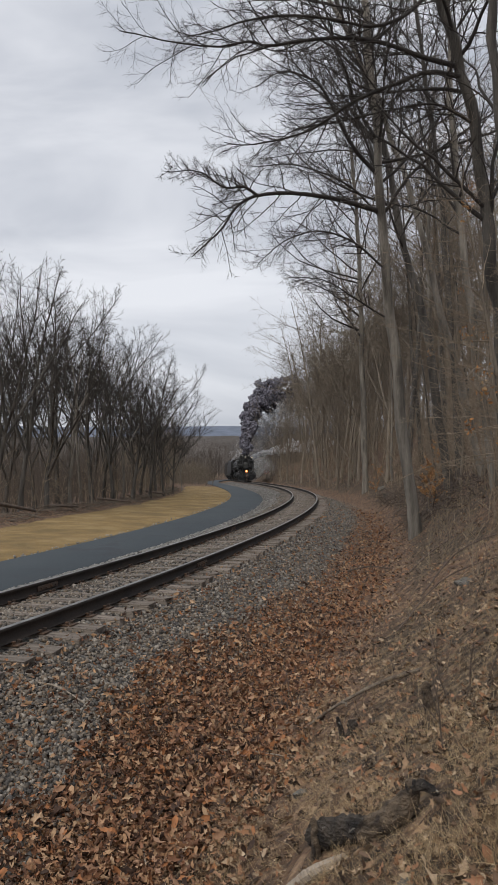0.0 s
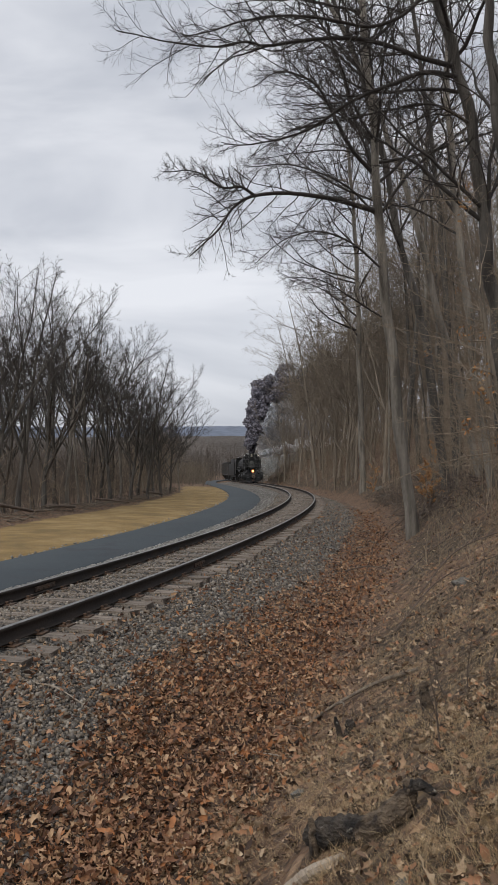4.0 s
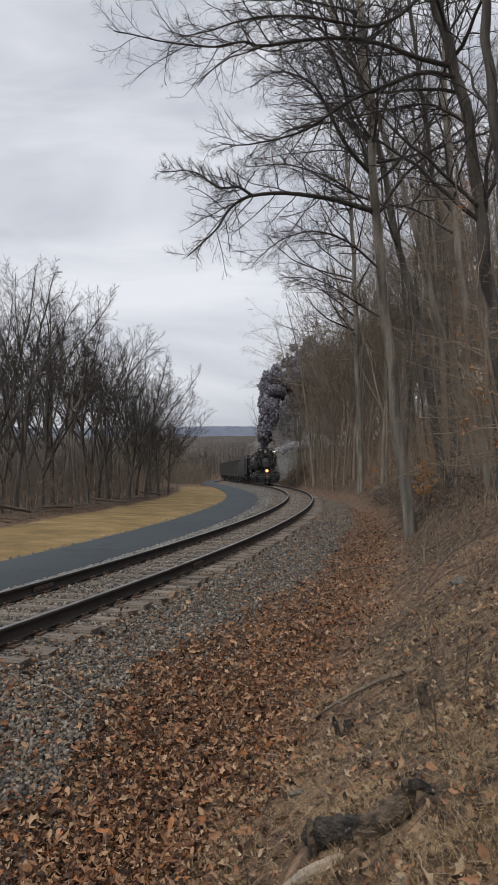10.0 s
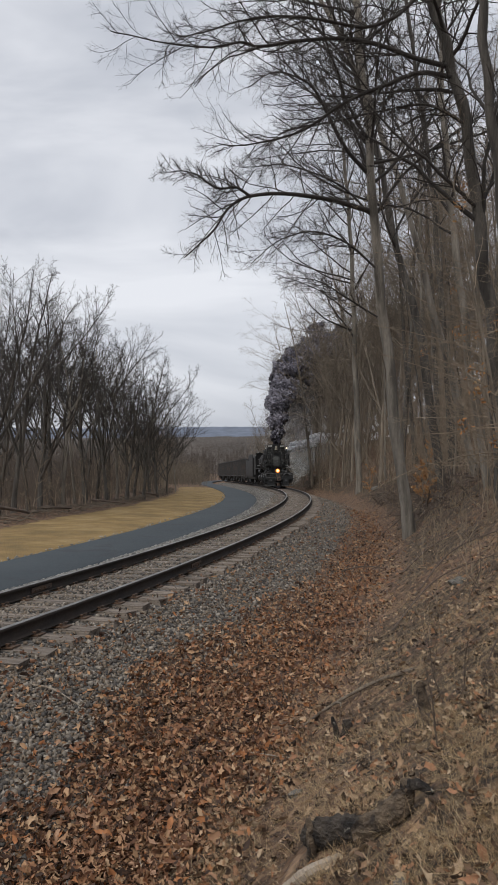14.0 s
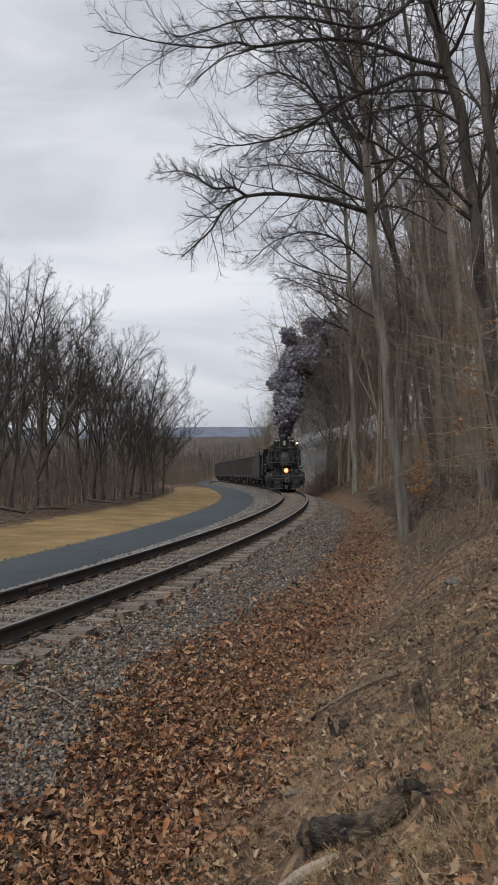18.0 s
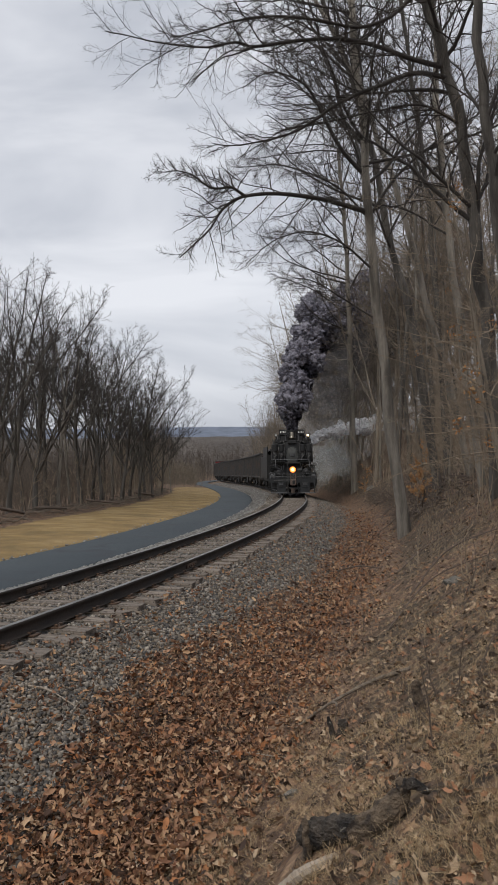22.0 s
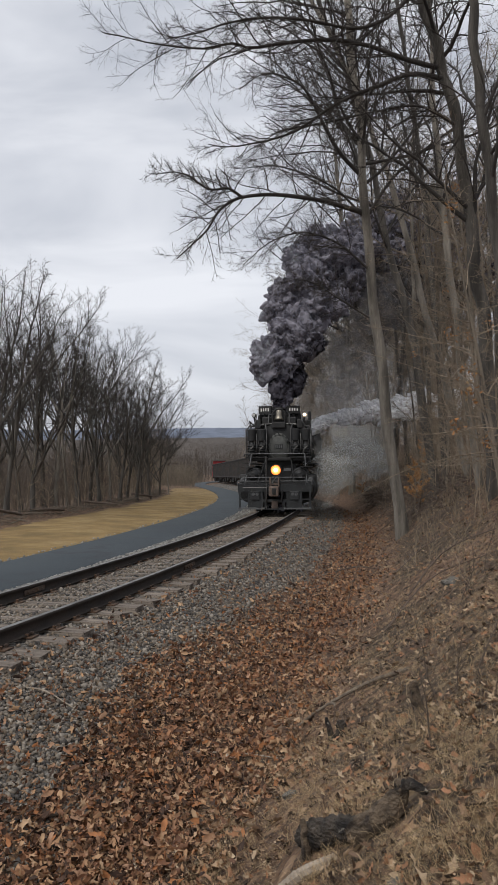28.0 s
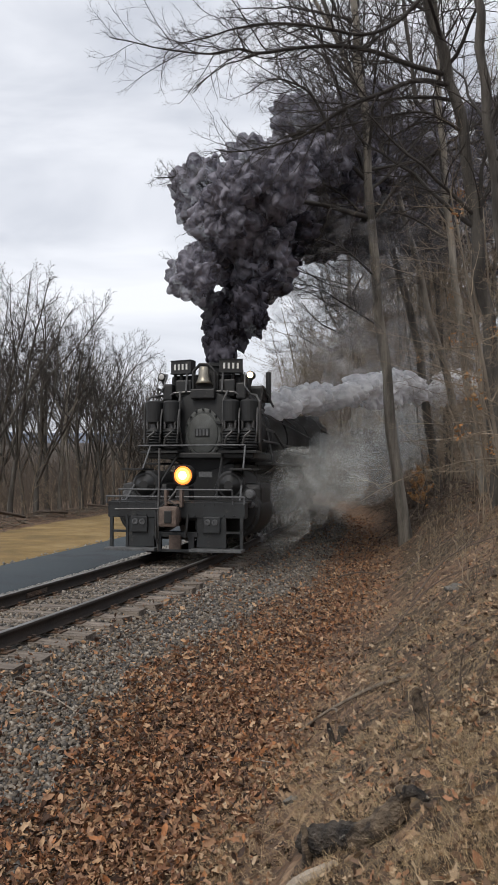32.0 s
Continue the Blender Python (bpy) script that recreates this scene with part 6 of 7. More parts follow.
def litter():
    rng = np.random.RandomState(21)
    shapes, faces = leaf_shapes(5, 10)
    x, y = in_view(rng, 185000, 1.9, 46, 0.95)
    s, o, _ = along(x, y)
    edge = gravel_edge(s, x, y)
    patch = wave(x, y, 1.3, 32)
    p = np.where(o < edge, 0.13 * (o > 1.1), np.where(o < 3.8, 0.95, np.interp(o, [3.8, 4.5], [0.75, 0.15]) * (1 + 0.8 * patch)))
    p = np.where((o > 9), 0.45, p)
    p = np.where((o < edge + 0.35) & (o >= edge), 0.55, p)
    keep = (rng.uniform(size=len(x)) < p) & ~under_log(x, y)
    x, y = x[keep], y[keep]
    n = len(x)
    size = np.clip(rng.lognormal(math.log(0.0235), 0.42, n), 0.009, 0.046) * (1 + 0.01 * y) * np.where(along(x, y)[1] > 4.6, 0.75, 1.0)
    up = np.interp(along(x, y)[1], [3.8, 4.6], [0, 1]) > rng.uniform(size=n)
    lift = rng.uniform(0.0, 0.085, n)
    strew("leaf_litter", shapes, faces, x[~up], y[~up], lift[~up], size[~up], 1.0, LEAVES, "red-brown fallen oak leaves heaped in the ditch", "leaves", 22)
    strew("leaf_litter", shapes, faces, x[up], y[up], lift[up] * 0.6, size[up], 0.85, LEAVES_TAN, "weathered tan leaves scattered on the grassy bank", "leaves", 28)
    # ballast
    shapes, faces = stone_shapes(6, 14)
    x, y = in_view(rng, 160000, 2.4, 62, 0.95)
    s, o, _ = along(x, y)
    p = np.where((o > -1.9) & (o < gravel_edge(s, x, y)), 1.0, 0.0)
    p = np.where((o >= gravel_edge(s, x, y)) & (o < gravel_edge(s, x, y) + 0.7), 0.35, p)
    p = np.where(np.abs(np.abs(o) - 0.7525) < 0.1, 0.0, p)
    p = np.where(np.abs(o) < 1.34, np.where(np.abs(o) < 0.7, 0.6, 0.35) * p, p)
    keep = rng.uniform(size=len(x)) < p
    x, y = x[keep], y[keep]
    n = len(x)
    size = np.clip(rng.lognormal(math.log(0.018), 0.26, n), 0.01, 0.03) * (1 + 0.014 * y)
    strew("ballast", shapes, faces, x, y, size * 0.35, size, 0.6, STONES, "grey crushed-stone ballast of the railway shoulder", "gravel", 23)
    # pale chippings between the track and the trail
    x, y = in_view(rng, 60000, 8, 85, 1.0)
    s, o, _ = along(x, y)
    keep = ((o > -2.95) & (o < -1.75)) | ((o < -5.55) & (o > -5.9) & (rng.uniform(size=len(o)) < 0.4))
    x, y = x[keep], y[keep]
    n = len(x)
    size = rng.uniform(0.014, 0.032, n) * (1 + 0.012 * y)
    strew("verge_gravel", shapes, faces, x, y, size * 0.35, size, 0.6, GREY_STONES, "pale limestone chippings along the trail's edge", "gravel", 24)
    # dry grass, combed down the slope in tufts
    blade = []
    for i in range(8):
        b = rng.uniform(0.3, 0.9)
        w = 0.0075
        blade.append(np.array([(-w, 0, 0), (w, 0, 0), (w * 0.8, 0.25 * b, 0.5), (-w * 0.8, 0.25 * b, 0.5), (0.002, 0.75 * b, 0.8), (-0.002, 0.75 * b, 0.8)]))
    bf = [(0, 1, 2, 3), (3, 2, 4, 5)]
    x, y = in_view(rng, 350000, 1.9, 30, 0.95)
    s, o, _ = along(x, y)
    tuft = wave(x, y, 1.1, 33) + 0.7 * wave(x, y, 0.35, 34)
    p = np.clip((o - 3.6) / 0.8, 0, 1) * np.clip(0.7 + 0.9 * tuft, 0.12, 1)
    keep = (rng.uniform(size=len(x)) < p) & ~under_log(x, y)
    x, y, tuft = x[keep], y[keep], tuft[keep]
    n = len(x)
    lean = rng.uniform(size=n) < 0.86
    th = np.array([heading(q) for q in s[keep]])
    combed = math.pi / 2 - th + 0.9 * wave(x, y, 0.8, 35) + rng.normal(0, 0.85, n)
    strew("dry_grass", blade, bf, x[lean], y[lean], rng.uniform(0.0, 0.03, lean.sum()) + 0.05 * np.clip(tuft[lean], 0, 1), rng.uniform(0.05, 0.15, lean.sum()), 0.5, BANK_STRAW, "flattened straw-coloured dry grass combed down the bank", "grass", 25, squash=np.stack([rng.uniform(0.35, 0.7, lean.sum()), rng.uniform(0.9, 1.3, lean.sum()), rng.uniform(-0.1, 0.6, lean.sum())], 1), yaw=combed[lean])
    strew("dry_grass", blade, bf, x[~lean], y[~lean], np.full((~lean).sum(), -0.01), rng.uniform(0.06, 0.17, (~lean).sum()), 0.6, STRAW, "upright wisps of dry grass on the bank", "grass", 27)
    # mown strip beside the trail
    x, y = in_view(rng, 60000, 11, 70, 1.0, 0.4)
    s, o, _ = along(x, y)
    keep = (o < -5.75) & (o > -11.6)
    x, y = x[keep], y[keep]
    n = len(x)
    strew("tan_grass", blade, bf, x, y, np.full(n, -0.01), rng.uniform(0.06, 0.13, n) * (1 + 0.012 * y), 0.5, LAWN, "short tan winter grass beside the trail", "grass", 26)


litter()

ROTTEN = material("rotten_wood", (0.07, 0.056, 0.044), (0.008, 0.0065, 0.006), 9, 60, 0.95, bump=1.0, spots=(0.24, 0.22, 0.19), spot_at=0.645, depth=0.03)
ROTTEN_PALE = material("split_wood", (0.15, 0.112, 0.076), (0.03, 0.022, 0.017), 16, 80, 0.95, bump=1.0, depth=0.02)
STICK = material("weathered_stick", (0.36, 0.31, 0.25), (0.22, 0.18, 0.14), 8, 60, 0.9, bump=0.5, depth=0.005)
BANK_STICK = material("grey_brown_stick", (0.19, 0.155, 0.12), (0.1, 0.08, 0.062), 20, 60, 0.9, bump=0.8, depth=0.006)
DARK_STICK = material("dark_stick", (0.13, 0.1, 0.08), (0.09, 0.07, 0.055), 6, 60, 0.9, bump=0.5, depth=0.005)
STONE = material("lichen_stone", (0.15, 0.142, 0.128), (0.1, 0.095, 0.085), 5, 40, 0.95, bump=0.8, depth=0.02)
ORANGE = island_palette("beech_leaf", [(0.36, 0.17, 0.06), (0.42, 0.23, 0.09), (0.3, 0.14, 0.05), (0.38, 0.25, 0.13)], bump=0)


def knobbly(bm, path, radii, seed, sides=12, rough=0.16):
    """A rough limb: a tube whose rings wander in and out, closed at both ends."""
    n = 3 * len(radii)
    radii = np.interp(np.linspace(0, 1, n), np.linspace(0, 1, len(radii)), radii)
    P = smooth_path(path, n)
    T = np.gradient(P, axis=0)
    rings = []
    for i in range(n):
        t = Vector(T[i]).normalized()
        u = t.orthogonal().normalized()
        w = t.cross(u)
        ring = []
        for k in range(sides):
            a = 2 * math.pi * k / sides
            d = u * math.cos(a) + w * math.sin(a)
            p = Vector(P[i]) + d * radii[i]
            g = Vector((3.2 * math.cos(a), 3.2 * math.sin(a), 0.28 * i + 9 * seed))
            q = 1 + rough * 1.1 * noise.noise(p * 9 + Vector((seed, 0, 0))) + rough * 2.2 * (abs(noise.noise(g)) - 0.25) + rough * 0.9 * noise.noise(g * 2.3)
            ring.append(bm.verts.new(Vector(P[i]) + d * radii[i] * q))
        rings.append(ring)
    for p, q in zip(rings, rings[1:]):
        for k in range(sides):
            j = (k + 1) % sides
            bm.faces.new((p[k], p[j], q[j], q[k]))
    bm.faces.new(rings[0][::-1])
    bm.faces.new(rings[-1])


def down_wood():
    log = tagged(new("log"), "rotten dark log with peeling bark lying in the leaves", "log")
    at = Vector((0.46, 3.74, gh(0.46, 3.74)))
    log.location = at

    def lying(points):
        return [Vector((x, y, gh(x, y) + up)) - at for x, y, up in points]
    bm = bmesh.new()
    knobbly(bm, lying([(0.33, 3.93, 0.065), (0.42, 3.8, 0.068), (0.5, 3.65, 0.063), (0.58, 3.5, 0.045)]), [0.054, 0.064, 0.068, 0.066, 0.066, 0.066, 0.063, 0.062, 0.058, 0.052, 0.044], 1, 40, 0.15)
    part("rotten_trunk", bm, ROTTEN, log)
    bm = bmesh.new()
    knobbly(bm, lying([(0.53, 3.56, 0.03), (0.62, 3.49, 0.05), (0.70, 3.46, 0.08), (0.745, 3.45, 0.11)]), [0.05, 0.06, 0.055, 0.058, 0.052, 0.046, 0.03], 2, 26, 0.16)
    part("broken_limb", bm, ROTTEN_PALE, log, "paler split limb of the log")
    bm = bmesh.new()
    knobbly(bm, lying([(0.725, 3.45, 0.04), (0.73, 3.44, 0.13), (0.705, 3.44, 0.19)]), [0.034, 0.03, 0.024, 0.012], 3, 9, 0.3)
    part("fork_stub", bm, ROTTEN_PALE, log)
    bm = bmesh.new()
    knobbly(bm, lying([(0.72, 3.45, 0.14), (0.77, 3.4, 0.12), (0.82, 3.34, 0.04)]), [0.036, 0.034, 0.03, 0.02, 0.01], 4, 9, 0.3)
    part("fork_arm", bm, ROTTEN, log)
    bm = bmesh.new()
    knobbly(bm, lying([(0.335, 3.83, -0.03), (0.33, 3.82, 0.11), (0.32, 3.83, 0.21)]), [0.03, 0.032, 0.028, 0.022, 0.01], 5, 9, 0.35)
    part("upright_stub", bm, ROTTEN_PALE, log)
    sticks = [([(0.19, 3.72), (0.30, 3.64), (0.44, 3.53)], 0.036, 0.03, STICK, "pale peeled branch end among the leaves", 0.05),
              ([(0.47, 7.25), (0.75, 7.25), (1.0, 7.24), (1.26, 7.07), (1.5, 6.67)], 0.011, 0.021, BANK_STICK, "long weathered fallen branch on the bank", 0.05),
              ([(0.78, 13.4), (1.2, 13.45), (1.62, 13.4)], 0.03, 0.02, DARK_STICK, "short dark fallen branch in the ditch", 0.02),
              ([(-0.68, 6.88), (-0.28, 6.95), (0.03, 6.87), (0.44, 6.26)], 0.010, 0.006, STICK, "thin fallen twig on the leaves", 0.03),
              ([(-2.1, 7.5), (-1.85, 7.45), (-1.5, 7.3)], 0.011, 0.006, STICK, "thin fallen twig on the ballast", 0.05),
              ([(-0.75, 5.4), (-0.68, 5.0), (-0.62, 4.8)], 0.008, 0.004, STICK, "thin fallen twig on the leaves", 0.05),
              ([(2.6, 11.6), (3.3, 11.9), (4.2, 11.5)], 0.014, 0.009, DARK_STICK, "arching dead bramble cane", 0.25),
              ([(1.9, 9.8), (2.6, 10.2), (3.3, 9.6)], 0.010, 0.006, DARK_STICK, "arching dead bramble cane", 0.22),
              ([(3.2, 15.5), (3.9, 16.0), (4.9, 16.6)], 0.018, 0.010, DARK_STICK, "fallen dark branch on the bank", 0.12),
              ([(2.2, 18.2), (2.9, 18.6), (3.4, 18.2)], 0.022, 0.012, DARK_STICK, "bent dark branch in the ditch", 0.18)]
    for pts, a, b, mat, label, lift in sticks:
        ob = new("fallen_branch")
        path = [(x, y, gh(x, y) + lift * (1.0 if 0 < i < len(pts) - 1 else 0.15)) for i, (x, y) in enumerate(pts)]
        o = Vector(path[0])
        ob.location = o
        bm = bmesh.new()
        knobbly(bm, [Vector(p) - o for p in path], list(np.linspace(a, b, 14)), a * 100, 8, 0.12)
        part("stem", bm, mat, ob)
        if len(pts) > 3:
            bm = bmesh.new()
            q = (Vector(path[1]) - o) * 0.5 + (Vector(path[2]) - o) * 0.5
            knobbly(bm, [q, q + Vector((0.03, -0.08, 0.02)), q + Vector((0.02, -0.16, 0.02))], [0.014, 0.012, 0.007], 4, 7)
            part("side_twig", bm, mat, ob)
        tagged(ob, label, "branch")
    # dead stems standing on the bank
    rng = np.random.RandomState(44)
    for x, y, h, lean in ((1.37, 5.25, 0.62, -0.1), (1.42, 5.1, 0.5, 0.25), (1.02, 3.95, 0.5, -0.35), (1.62, 5.2, 0.8, 0.3), (0.42, 8.4, 0.45, 0.05), (0.75, 9.3, 0.7, 0.02), (1.5, 9.2, 0.6, -0.05), (1.95, 13.5, 1.6, 0.03), (1.0, 11.5, 0.8, 0.05), (2.4, 8.2, 0.9, 0.2), (2.9, 9.0, 1.1, 0.15)):
        st = new("dead_stem")
        st.location = (x, y, gh(x, y))
        P, R = grow(rng, np.array([[0, 0, -0.05]]), np.array([[lean, 0.0, 1.0]]), np.array([h]), np.array([0.006]), 7, 0.12, 0.02, 0.4)
        v, f = tubes(listed(P, R, 6))
        raw("stalk", v, f, DARK_STICK, st, True)
        s2, w2, l2, r2 = spawn(rng, P, R, np.array([h]), 6, 0.3, 0.95, 40, 0.45, 0.55, 0.4)
        P2, R2 = grow(rng, s2, w2, l2, np.maximum(r2, 0.002), 4, 0.15, 0.05, 0.4)
        v, f = tubes(listed(P2, R2, 4))
        raw("side_twig", v, f, DARK_STICK, st)["kind"] = "stuff"
        tagged(st, "dead leafless weed stem standing in the litter", "plant", "dead stems on the bank")
    # tangled tufts of dead weed in the ditch
    for x, y, spread_, h in ((0.41, 8.1, 0.11, 0.3), (-0.54, 6.6, 0.2, 0.16), (0.1, 5.6, 0.14, 0.14), (0.95, 6.5, 0.12, 0.18), (-0.2, 9.2, 0.16, 0.22), (1.1, 4.6, 0.16, 0.2)):
        tuft = new("weed_tuft")
        tuft.location = (x, y, gh(x, y))
        n = 46
        P0 = np.stack([rng.normal(0, spread_ * 0.5, n), rng.normal(0, spread_ * 0.5, n), np.full(n, -0.03)], 1)
        P, R = grow(rng, P0, np.stack([rng.normal(0, 0.6, n), rng.normal(0, 0.6, n), np.ones(n)], 1), h * rng.uniform(0.5, 1.2, n), np.full(n, 0.0028), 5, 0.2, -0.06, 0.4)
        v, f = tubes(listed(P, R, 4))
        raw("stalk", v, f, DARK_STICK, tuft)["kind"] = "stuff"
        tagged(tuft, "tangled tuft of dead dark weed stalks", "plant", "weed tufts in the ditch")
    # a splintered stub on the bank
    x, y = 1.17, 4.92
    stub = tagged(new("stub"), "splintered grey upright stub on the grassy bank", "stump")
    stub.location = (x, y, gh(x, y))
    bm = bmesh.new()
    knobbly(bm, [(0, 0, -0.05), (-0.01, 0, 0.08), (-0.03, 0.01, 0.2), (-0.03, 0.0, 0.27)], [0.045, 0.04, 0.038, 0.032, 0.012], 11, 14, 0.3)
    part("stub_wood", bm, ROTTEN_PALE, stub)
    # stump
    x, y = 0.82, 6.15
    stump = tagged(new("stump"), "small splintered grey stump in the leaves", "stump")
    stump.location = (x, y, gh(x, y))
    bm = bmesh.new()
    knobbly(bm, [(0, 0, -0.05), (0.01, 0, 0.05), (0.0, 0.02, 0.13)], [0.06, 0.055, 0.045, 0.03], 7, 10, 0.3)
    knobbly(bm, [(-0.06, 0, -0.02), (-0.09, 0, 0.08), (-0.11, 0.0, 0.16)], [0.03, 0.025, 0.01], 8, 8, 0.3)
    part("stump_wood", bm, ROTTEN, stump)


down_wood()


def boulders():
    rng = random.Random(8)
    spots = [(0.02, 3.3, 0.07), (2.75, 9.75, 0.14), (0.35, 5.1, 0.07), (0.6, 2.9, 0.05)]
    for i in range(4):
        x, y, _ = on_line(rng.uniform(44, 60), rng.uniform(5.0, 7.8))
        spots.append((float(x), float(y), rng.uniform(0.2, 0.55)))
    for x, y, r in spots:
        bm = bmesh.new()
        bmesh.ops.create_icosphere(bm, subdivisions=3, radius=r)
        off = Vector((x * 3, y, r * 9))
        for v in bm.verts:
            q = v.co.normalized()
            v.co *= 0.75 + 0.45 * noise.noise(q * 1.4 + off) + 0.14 * noise.noise(q * 5 + off)
            v.co.z *= 0.6
        me = bpy.data.meshes.new("stone")
        bm.to_mesh(me)
        bm.free()
        me.materials.append(STONE)
        ob = new("stone", me)
        ob.location = (x, y, gh(x, y) + r * 0.12)
        tagged(ob, "grey lichen-covered stone half sunk in the bank", "stone", "stones on the bank")


boulders()


def beech_sapling(x, y, h, n, seed):
    """A young beech that has kept its orange leaves."""
    rng = np.random.RandomState(seed)
    top = new("beech_sapling")
    top.location = (x, y, gh(x, y))
    P, R = grow(rng, np.array([[0, 0, -0.05]]), np.array([[0.05, 0, 1.0]]), np.array([h]), np.array([0.02]), 8, 0.06, 0.03, 0.3)
    v, f = tubes(listed(P, R, 6))
    raw("stem", v, f, TWIG_PALE, top, True)
    st, wy, ln, rd = spawn(rng, P, R, np.array([h]), 16, 0.15, 0.98, 60, 0.4, 0.5, 0.4)
    P2, R2 = grow(rng, st, wy, ln, np.maximum(rd, 0.004), 5, 0.12, 0.03, 0.4)
    v, f = tubes(listed(P2, R2, 4))
    raw("twig", v, f, TWIG_PALE, top)["kind"] = "stuff"
    shapes, faces = leaf_shapes(9, 6)
    pick = rng.randint(0, len(P2), n)
    u = rng.uniform(0.3, 1.0, n) * 3.99
    i = u.astype(int)
    base = P2[pick, i] * (1 - (u - i))[:, None] + P2[pick, i + 1] * (u - i)[:, None] + rng.normal(0, 0.03, (n, 3))
    V = np.einsum('nij,nkj->nki', turns(rng, n, 0.9), np.asarray(shapes)[rng.randint(0, 6, n)] * rng.uniform(0.03, 0.055, n)[:, None, None]) + base[:, None, :]
    F = (np.asarray(faces)[None] + (np.arange(n) * 11)[:, None, None]).reshape(-1, 3)
    raw("foliage", V.reshape(-1, 3), F, ORANGE, top)["kind"] = "stuff"
    tagged(top, "young beech with clinging orange leaves on the bank", "sapling", "beech saplings")


for x, y, h, n, seed in ((8.2, 34.5, 2.4, 420, 1), (8.9, 36.0, 2.0, 300, 2), (8.3, 50.0, 2.2, 260, 3), (6.35, 27.0, 1.7, 460, 6), (6.7, 28.0, 1.2, 220, 7)):
    beech_sapling(x, y, h, n, seed)


def beech_pole(x, y, h, lean, n, seed):
    """A slender understorey beech: pale stem, long level branches, fine pale twigs and a few last leaves."""
    rng = np.random.RandomState(seed)
    top = new("beech_pole")
    top.location = (x, y, gh(x, y))
    P, R = grow(rng, np.array([[0, 0, -0.1]]), np.array([[lean, 0, 1.0]]), np.array([h]), np.array([0.022 + 0.004 * h]), 12, 0.03, 0.0, 0.25)
    v, f = tubes(listed(P, R, 8))
    raw("stem", v, f, WOOD_BARK, top, True)
    st, wy, ln, rd = sprout(rng, P, R, np.array([h]), 20, 0.15, 72, 0.42, 0.5, 0.4, 3.0)
    wy[:, 0] -= 0.35
    wy[:, 2] = np.clip(wy[:, 2], -0.05, 0.45)
    P1, R1 = grow(rng, st, wy, ln, np.clip(rd * 0.4, 0.005, 0.014), 8, 0.1, -0.005, 0.3)
    for p, r in zip(P1, R1):
        v, f = tubes([(p, r, 5)])
        raw("branch", v, f, TWIG_PALE, top, True)
    fine = ramify(rng, P1, R1, ln, [(10, 50, 0.4, 5, 0.16, 0.0, 0.003, 0.006), (5, 46, 0.5, 4, 0.18, 0.0, 0.0022, 0.0035)])
    v, f = tubes(fine)
    raw("twig", v, f, TWIG_PALE, top)["kind"] = "stuff"
    shapes, faces = leaf_shapes(9, 6)
    tips = np.array([q[0][-1] for q in fine])
    base = tips[rng.randint(0, len(tips), max(2, n // 14))][rng.randint(0, max(2, n // 14), n)] + rng.normal(0, 0.09, (n, 3))
    V = np.einsum('nij,nkj->nki', turns(rng, n, 0.9), np.asarray(shapes)[rng.randint(0, 6, n)] * rng.uniform(0.03, 0.05, n)[:, None, None]) + base[:, None, :]
    F = (np.asarray(faces)[None] + (np.arange(n) * 11)[:, None, None]).reshape(-1, 3)
    raw("foliage", V.reshape(-1, 3), F, ORANGE, top)["kind"] = "stuff"
    tagged(top, "slender pale beech with level twigs and last orange leaves", "sapling", "understorey beeches")


for x, y, h, lean, n, seed in ((5.1, 14.6, 6.5, -0.1, 60, 11), (6.0, 17.5, 7.5, -0.14, 40, 12), (4.9, 13.3, 4.2, -0.05, 30, 13), (7.4, 21.0, 8.0, -0.12, 40, 14), (6.6, 19.5, 5.0, 0.02, 20, 15), (8.2, 25.0, 8.0, -0.1, 20, 16), (7.6, 27.5, 6.0, 0.03, 0, 17), (9.6, 31.0, 8.5, -0.1, 0, 18), (5.7, 16.2, 3.6, -0.2, 30, 19)):
    beech_pole(x, y, h, lean, n, seed)


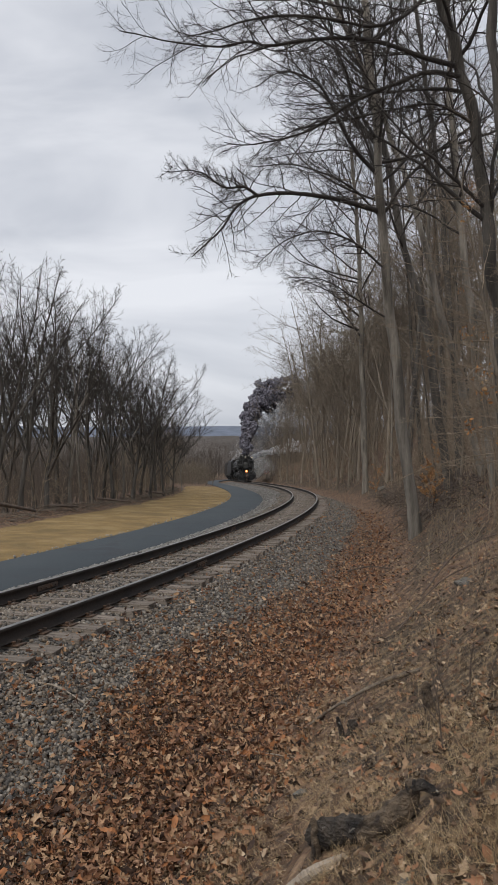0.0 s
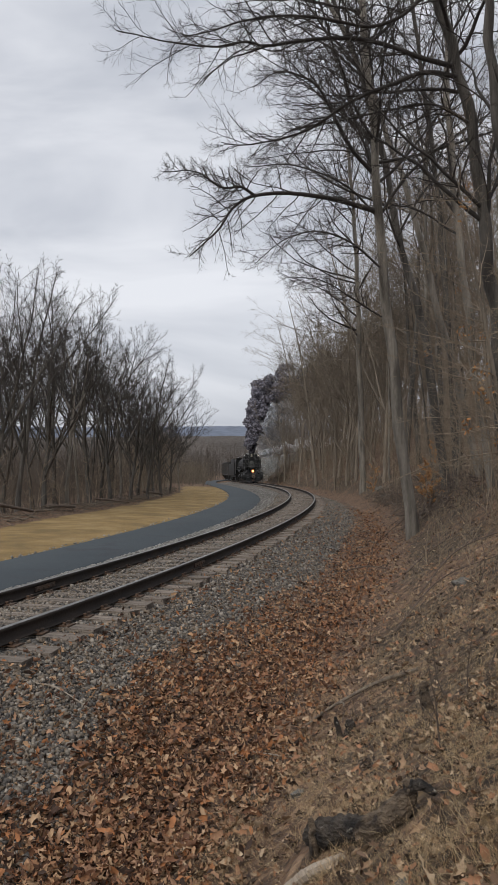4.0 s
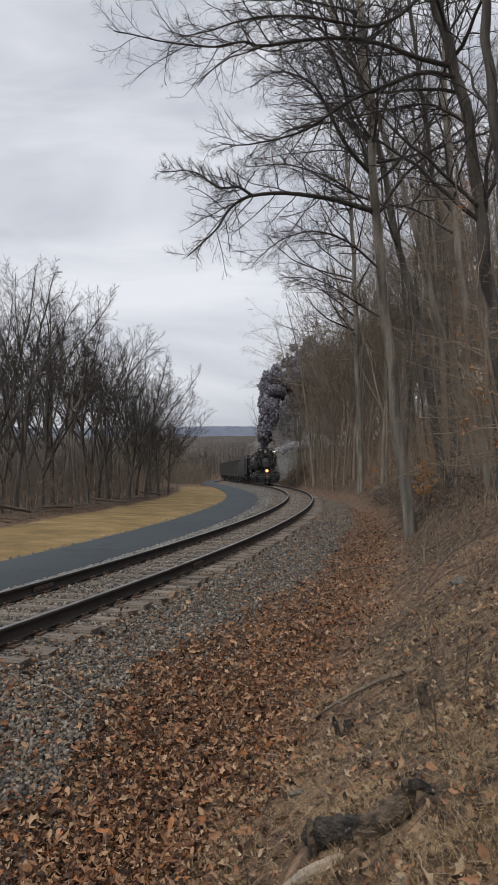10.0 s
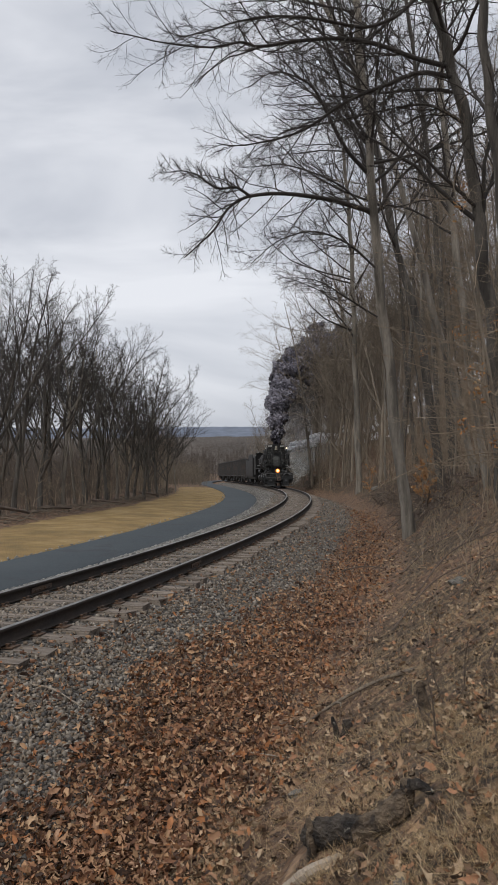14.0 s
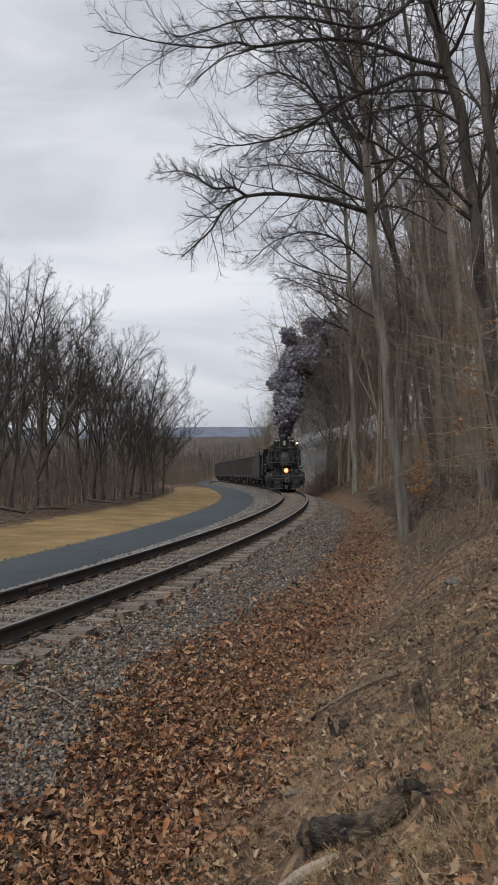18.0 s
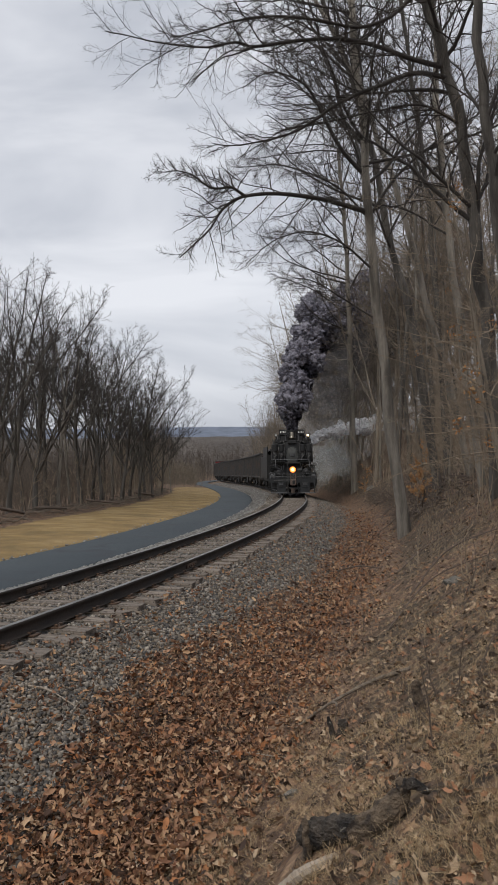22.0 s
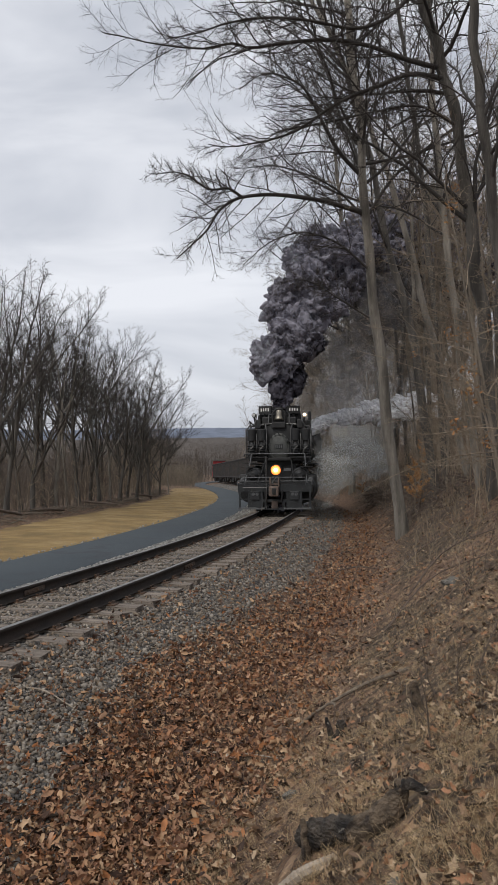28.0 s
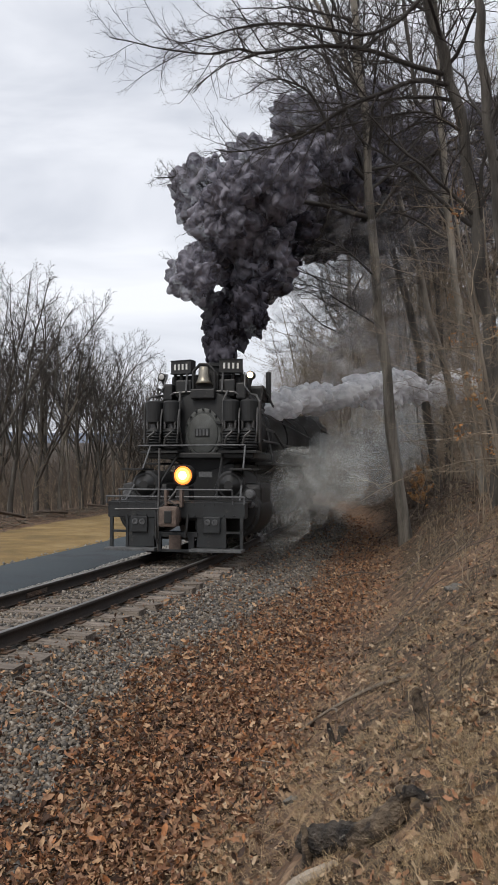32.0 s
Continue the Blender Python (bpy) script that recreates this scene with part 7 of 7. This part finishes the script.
def brush_line():
    """Cut wood and brush along the far edge of the grass strip."""
    rng = np.random.RandomState(17)
    s = rng.uniform(24, 100, 1500)
    o = -12.0 + rng.normal(0, 0.4, 1500)
    P0 = on_line(s, o)
    z = ground_height(P0[:, 0], P0[:, 1]) + rng.uniform(-0.04, 0.2, 1500) * (0.3 + 0.6 * (wave(s, s * 0, 9, 41) > 0))
    P0[:, 2] = z
    a = rng.uniform(0, 2 * math.pi, 1500)
    way = np.stack([np.cos(a), np.sin(a), rng.normal(0.05, 0.2, 1500)], 1)
    P, R = grow(rng, P0, way, rng.uniform(0.2, 1.1, 1500), rng.uniform(0.006, 0.03, 1500), 4, 0.1, -0.02, 0.5)
    v, f = tubes(listed(P, R, 5))
    tagged(raw("brush_pile", v, f, BANK_STICK), "heaped cut branches along the edge of the grass", "brushwood", kind="stuff")
    for s0, o0, ln, r, ang, h in ((36.5, -12.4, 2.6, 0.085, 1.2, 0.45), (33.0, -12.0, 1.2, 0.06, 0.2, 0.1), (42.0, -12.3, 1.8, 0.08, 0.9, 0.12), (50.0, -12.2, 2.0, 0.07, 0.1, 0.2), (57.0, -12.4, 1.4, 0.07, 1.6, 0.15), (66.0, -12.2, 2.0, 0.09, 0.8, 0.25)):
        x, y, _ = on_line(s0, o0)
        ob = new("log")
        ob.location = (x, y, gh(x, y))
        bm = bmesh.new()
        d = Vector((math.cos(ang), math.sin(ang), 0)) * ln
        knobbly(bm, [Vector((0, 0, r + h)), d * 0.5 + Vector((0, 0, r + h * 0.5)), d + Vector((0, 0, r * 0.8))], list(np.linspace(r, r * 0.75, 9)), s0, 10, 0.1)
        part("log_wood", bm, DARK_STICK, ob)
        tagged(ob, "grey fallen log at the edge of the grass strip", "log", "logs along the grass")


brush_line()


def brush_heap():
    """A dark tangle of dead wood and vines at the foot of the bank."""
    rng = np.random.RandomState(19)
    n = 900
    s = 30 + 26 * rng.uniform(0, 1, n)
    o = 4.9 + 2.6 * rng.uniform(0, 1, n) ** 1.4 + 0.4 * wave(s, s * 0, 5, 43)
    P0 = on_line(s, o)
    P0[:, 2] = ground_height(P0[:, 0], P0[:, 1]) + rng.uniform(-0.05, 0.35, n)
    a = rng.uniform(0, 2 * math.pi, n)
    way = np.stack([np.cos(a), np.sin(a), rng.normal(0.1, 0.35, n)], 1)
    P, R = grow(rng, P0, way, rng.uniform(0.3, 1.5, n), rng.uniform(0.006, 0.026, n), 5, 0.25, -0.05, 0.4)
    v, f = tubes(listed(P, R, 5))
    tagged(raw("brush_pile", v, f, DARK_STICK), "dark tangle of dead branches at the foot of the bank", "brushwood", kind="stuff")


brush_heap()


def motions():
    times = [i * 1.0 for i in range(33)]
    for ob, back, half in VEHICLES:
        walk(ob, [(t, riding(train_at(t) + back, half)) for t in times])
    fine = [i * 0.2 for i in range(161)]
    start = train_at(0)
    for ob, x, z, r in WHEELS:
        if r > 0.5:
            walk(ob, [(t, pose(x, 0, z, 0, math.degrees((start - train_at(t)) / r), 0)) for t in fine])
        else:
            half_fine = [i * 0.1 for i in range(321)]
            walk(ob, [(t, pose(x, 0, z, 0, math.degrees((start - train_at(t)) / r), 0)) for t in half_fine])
    for ob, side in RODS:
        rows = []
        for t in fine:
            a = (start - train_at(t)) / 0.71 + (0 if side > 0 else math.pi / 2)
            rows.append((t, pose(0.33 * math.sin(a), 0, 0.71 + 0.33 * math.cos(a))))
        walk(ob, rows)
    for ob, rows in PUFF_ROWS:
        walk(ob, rows)


motions()
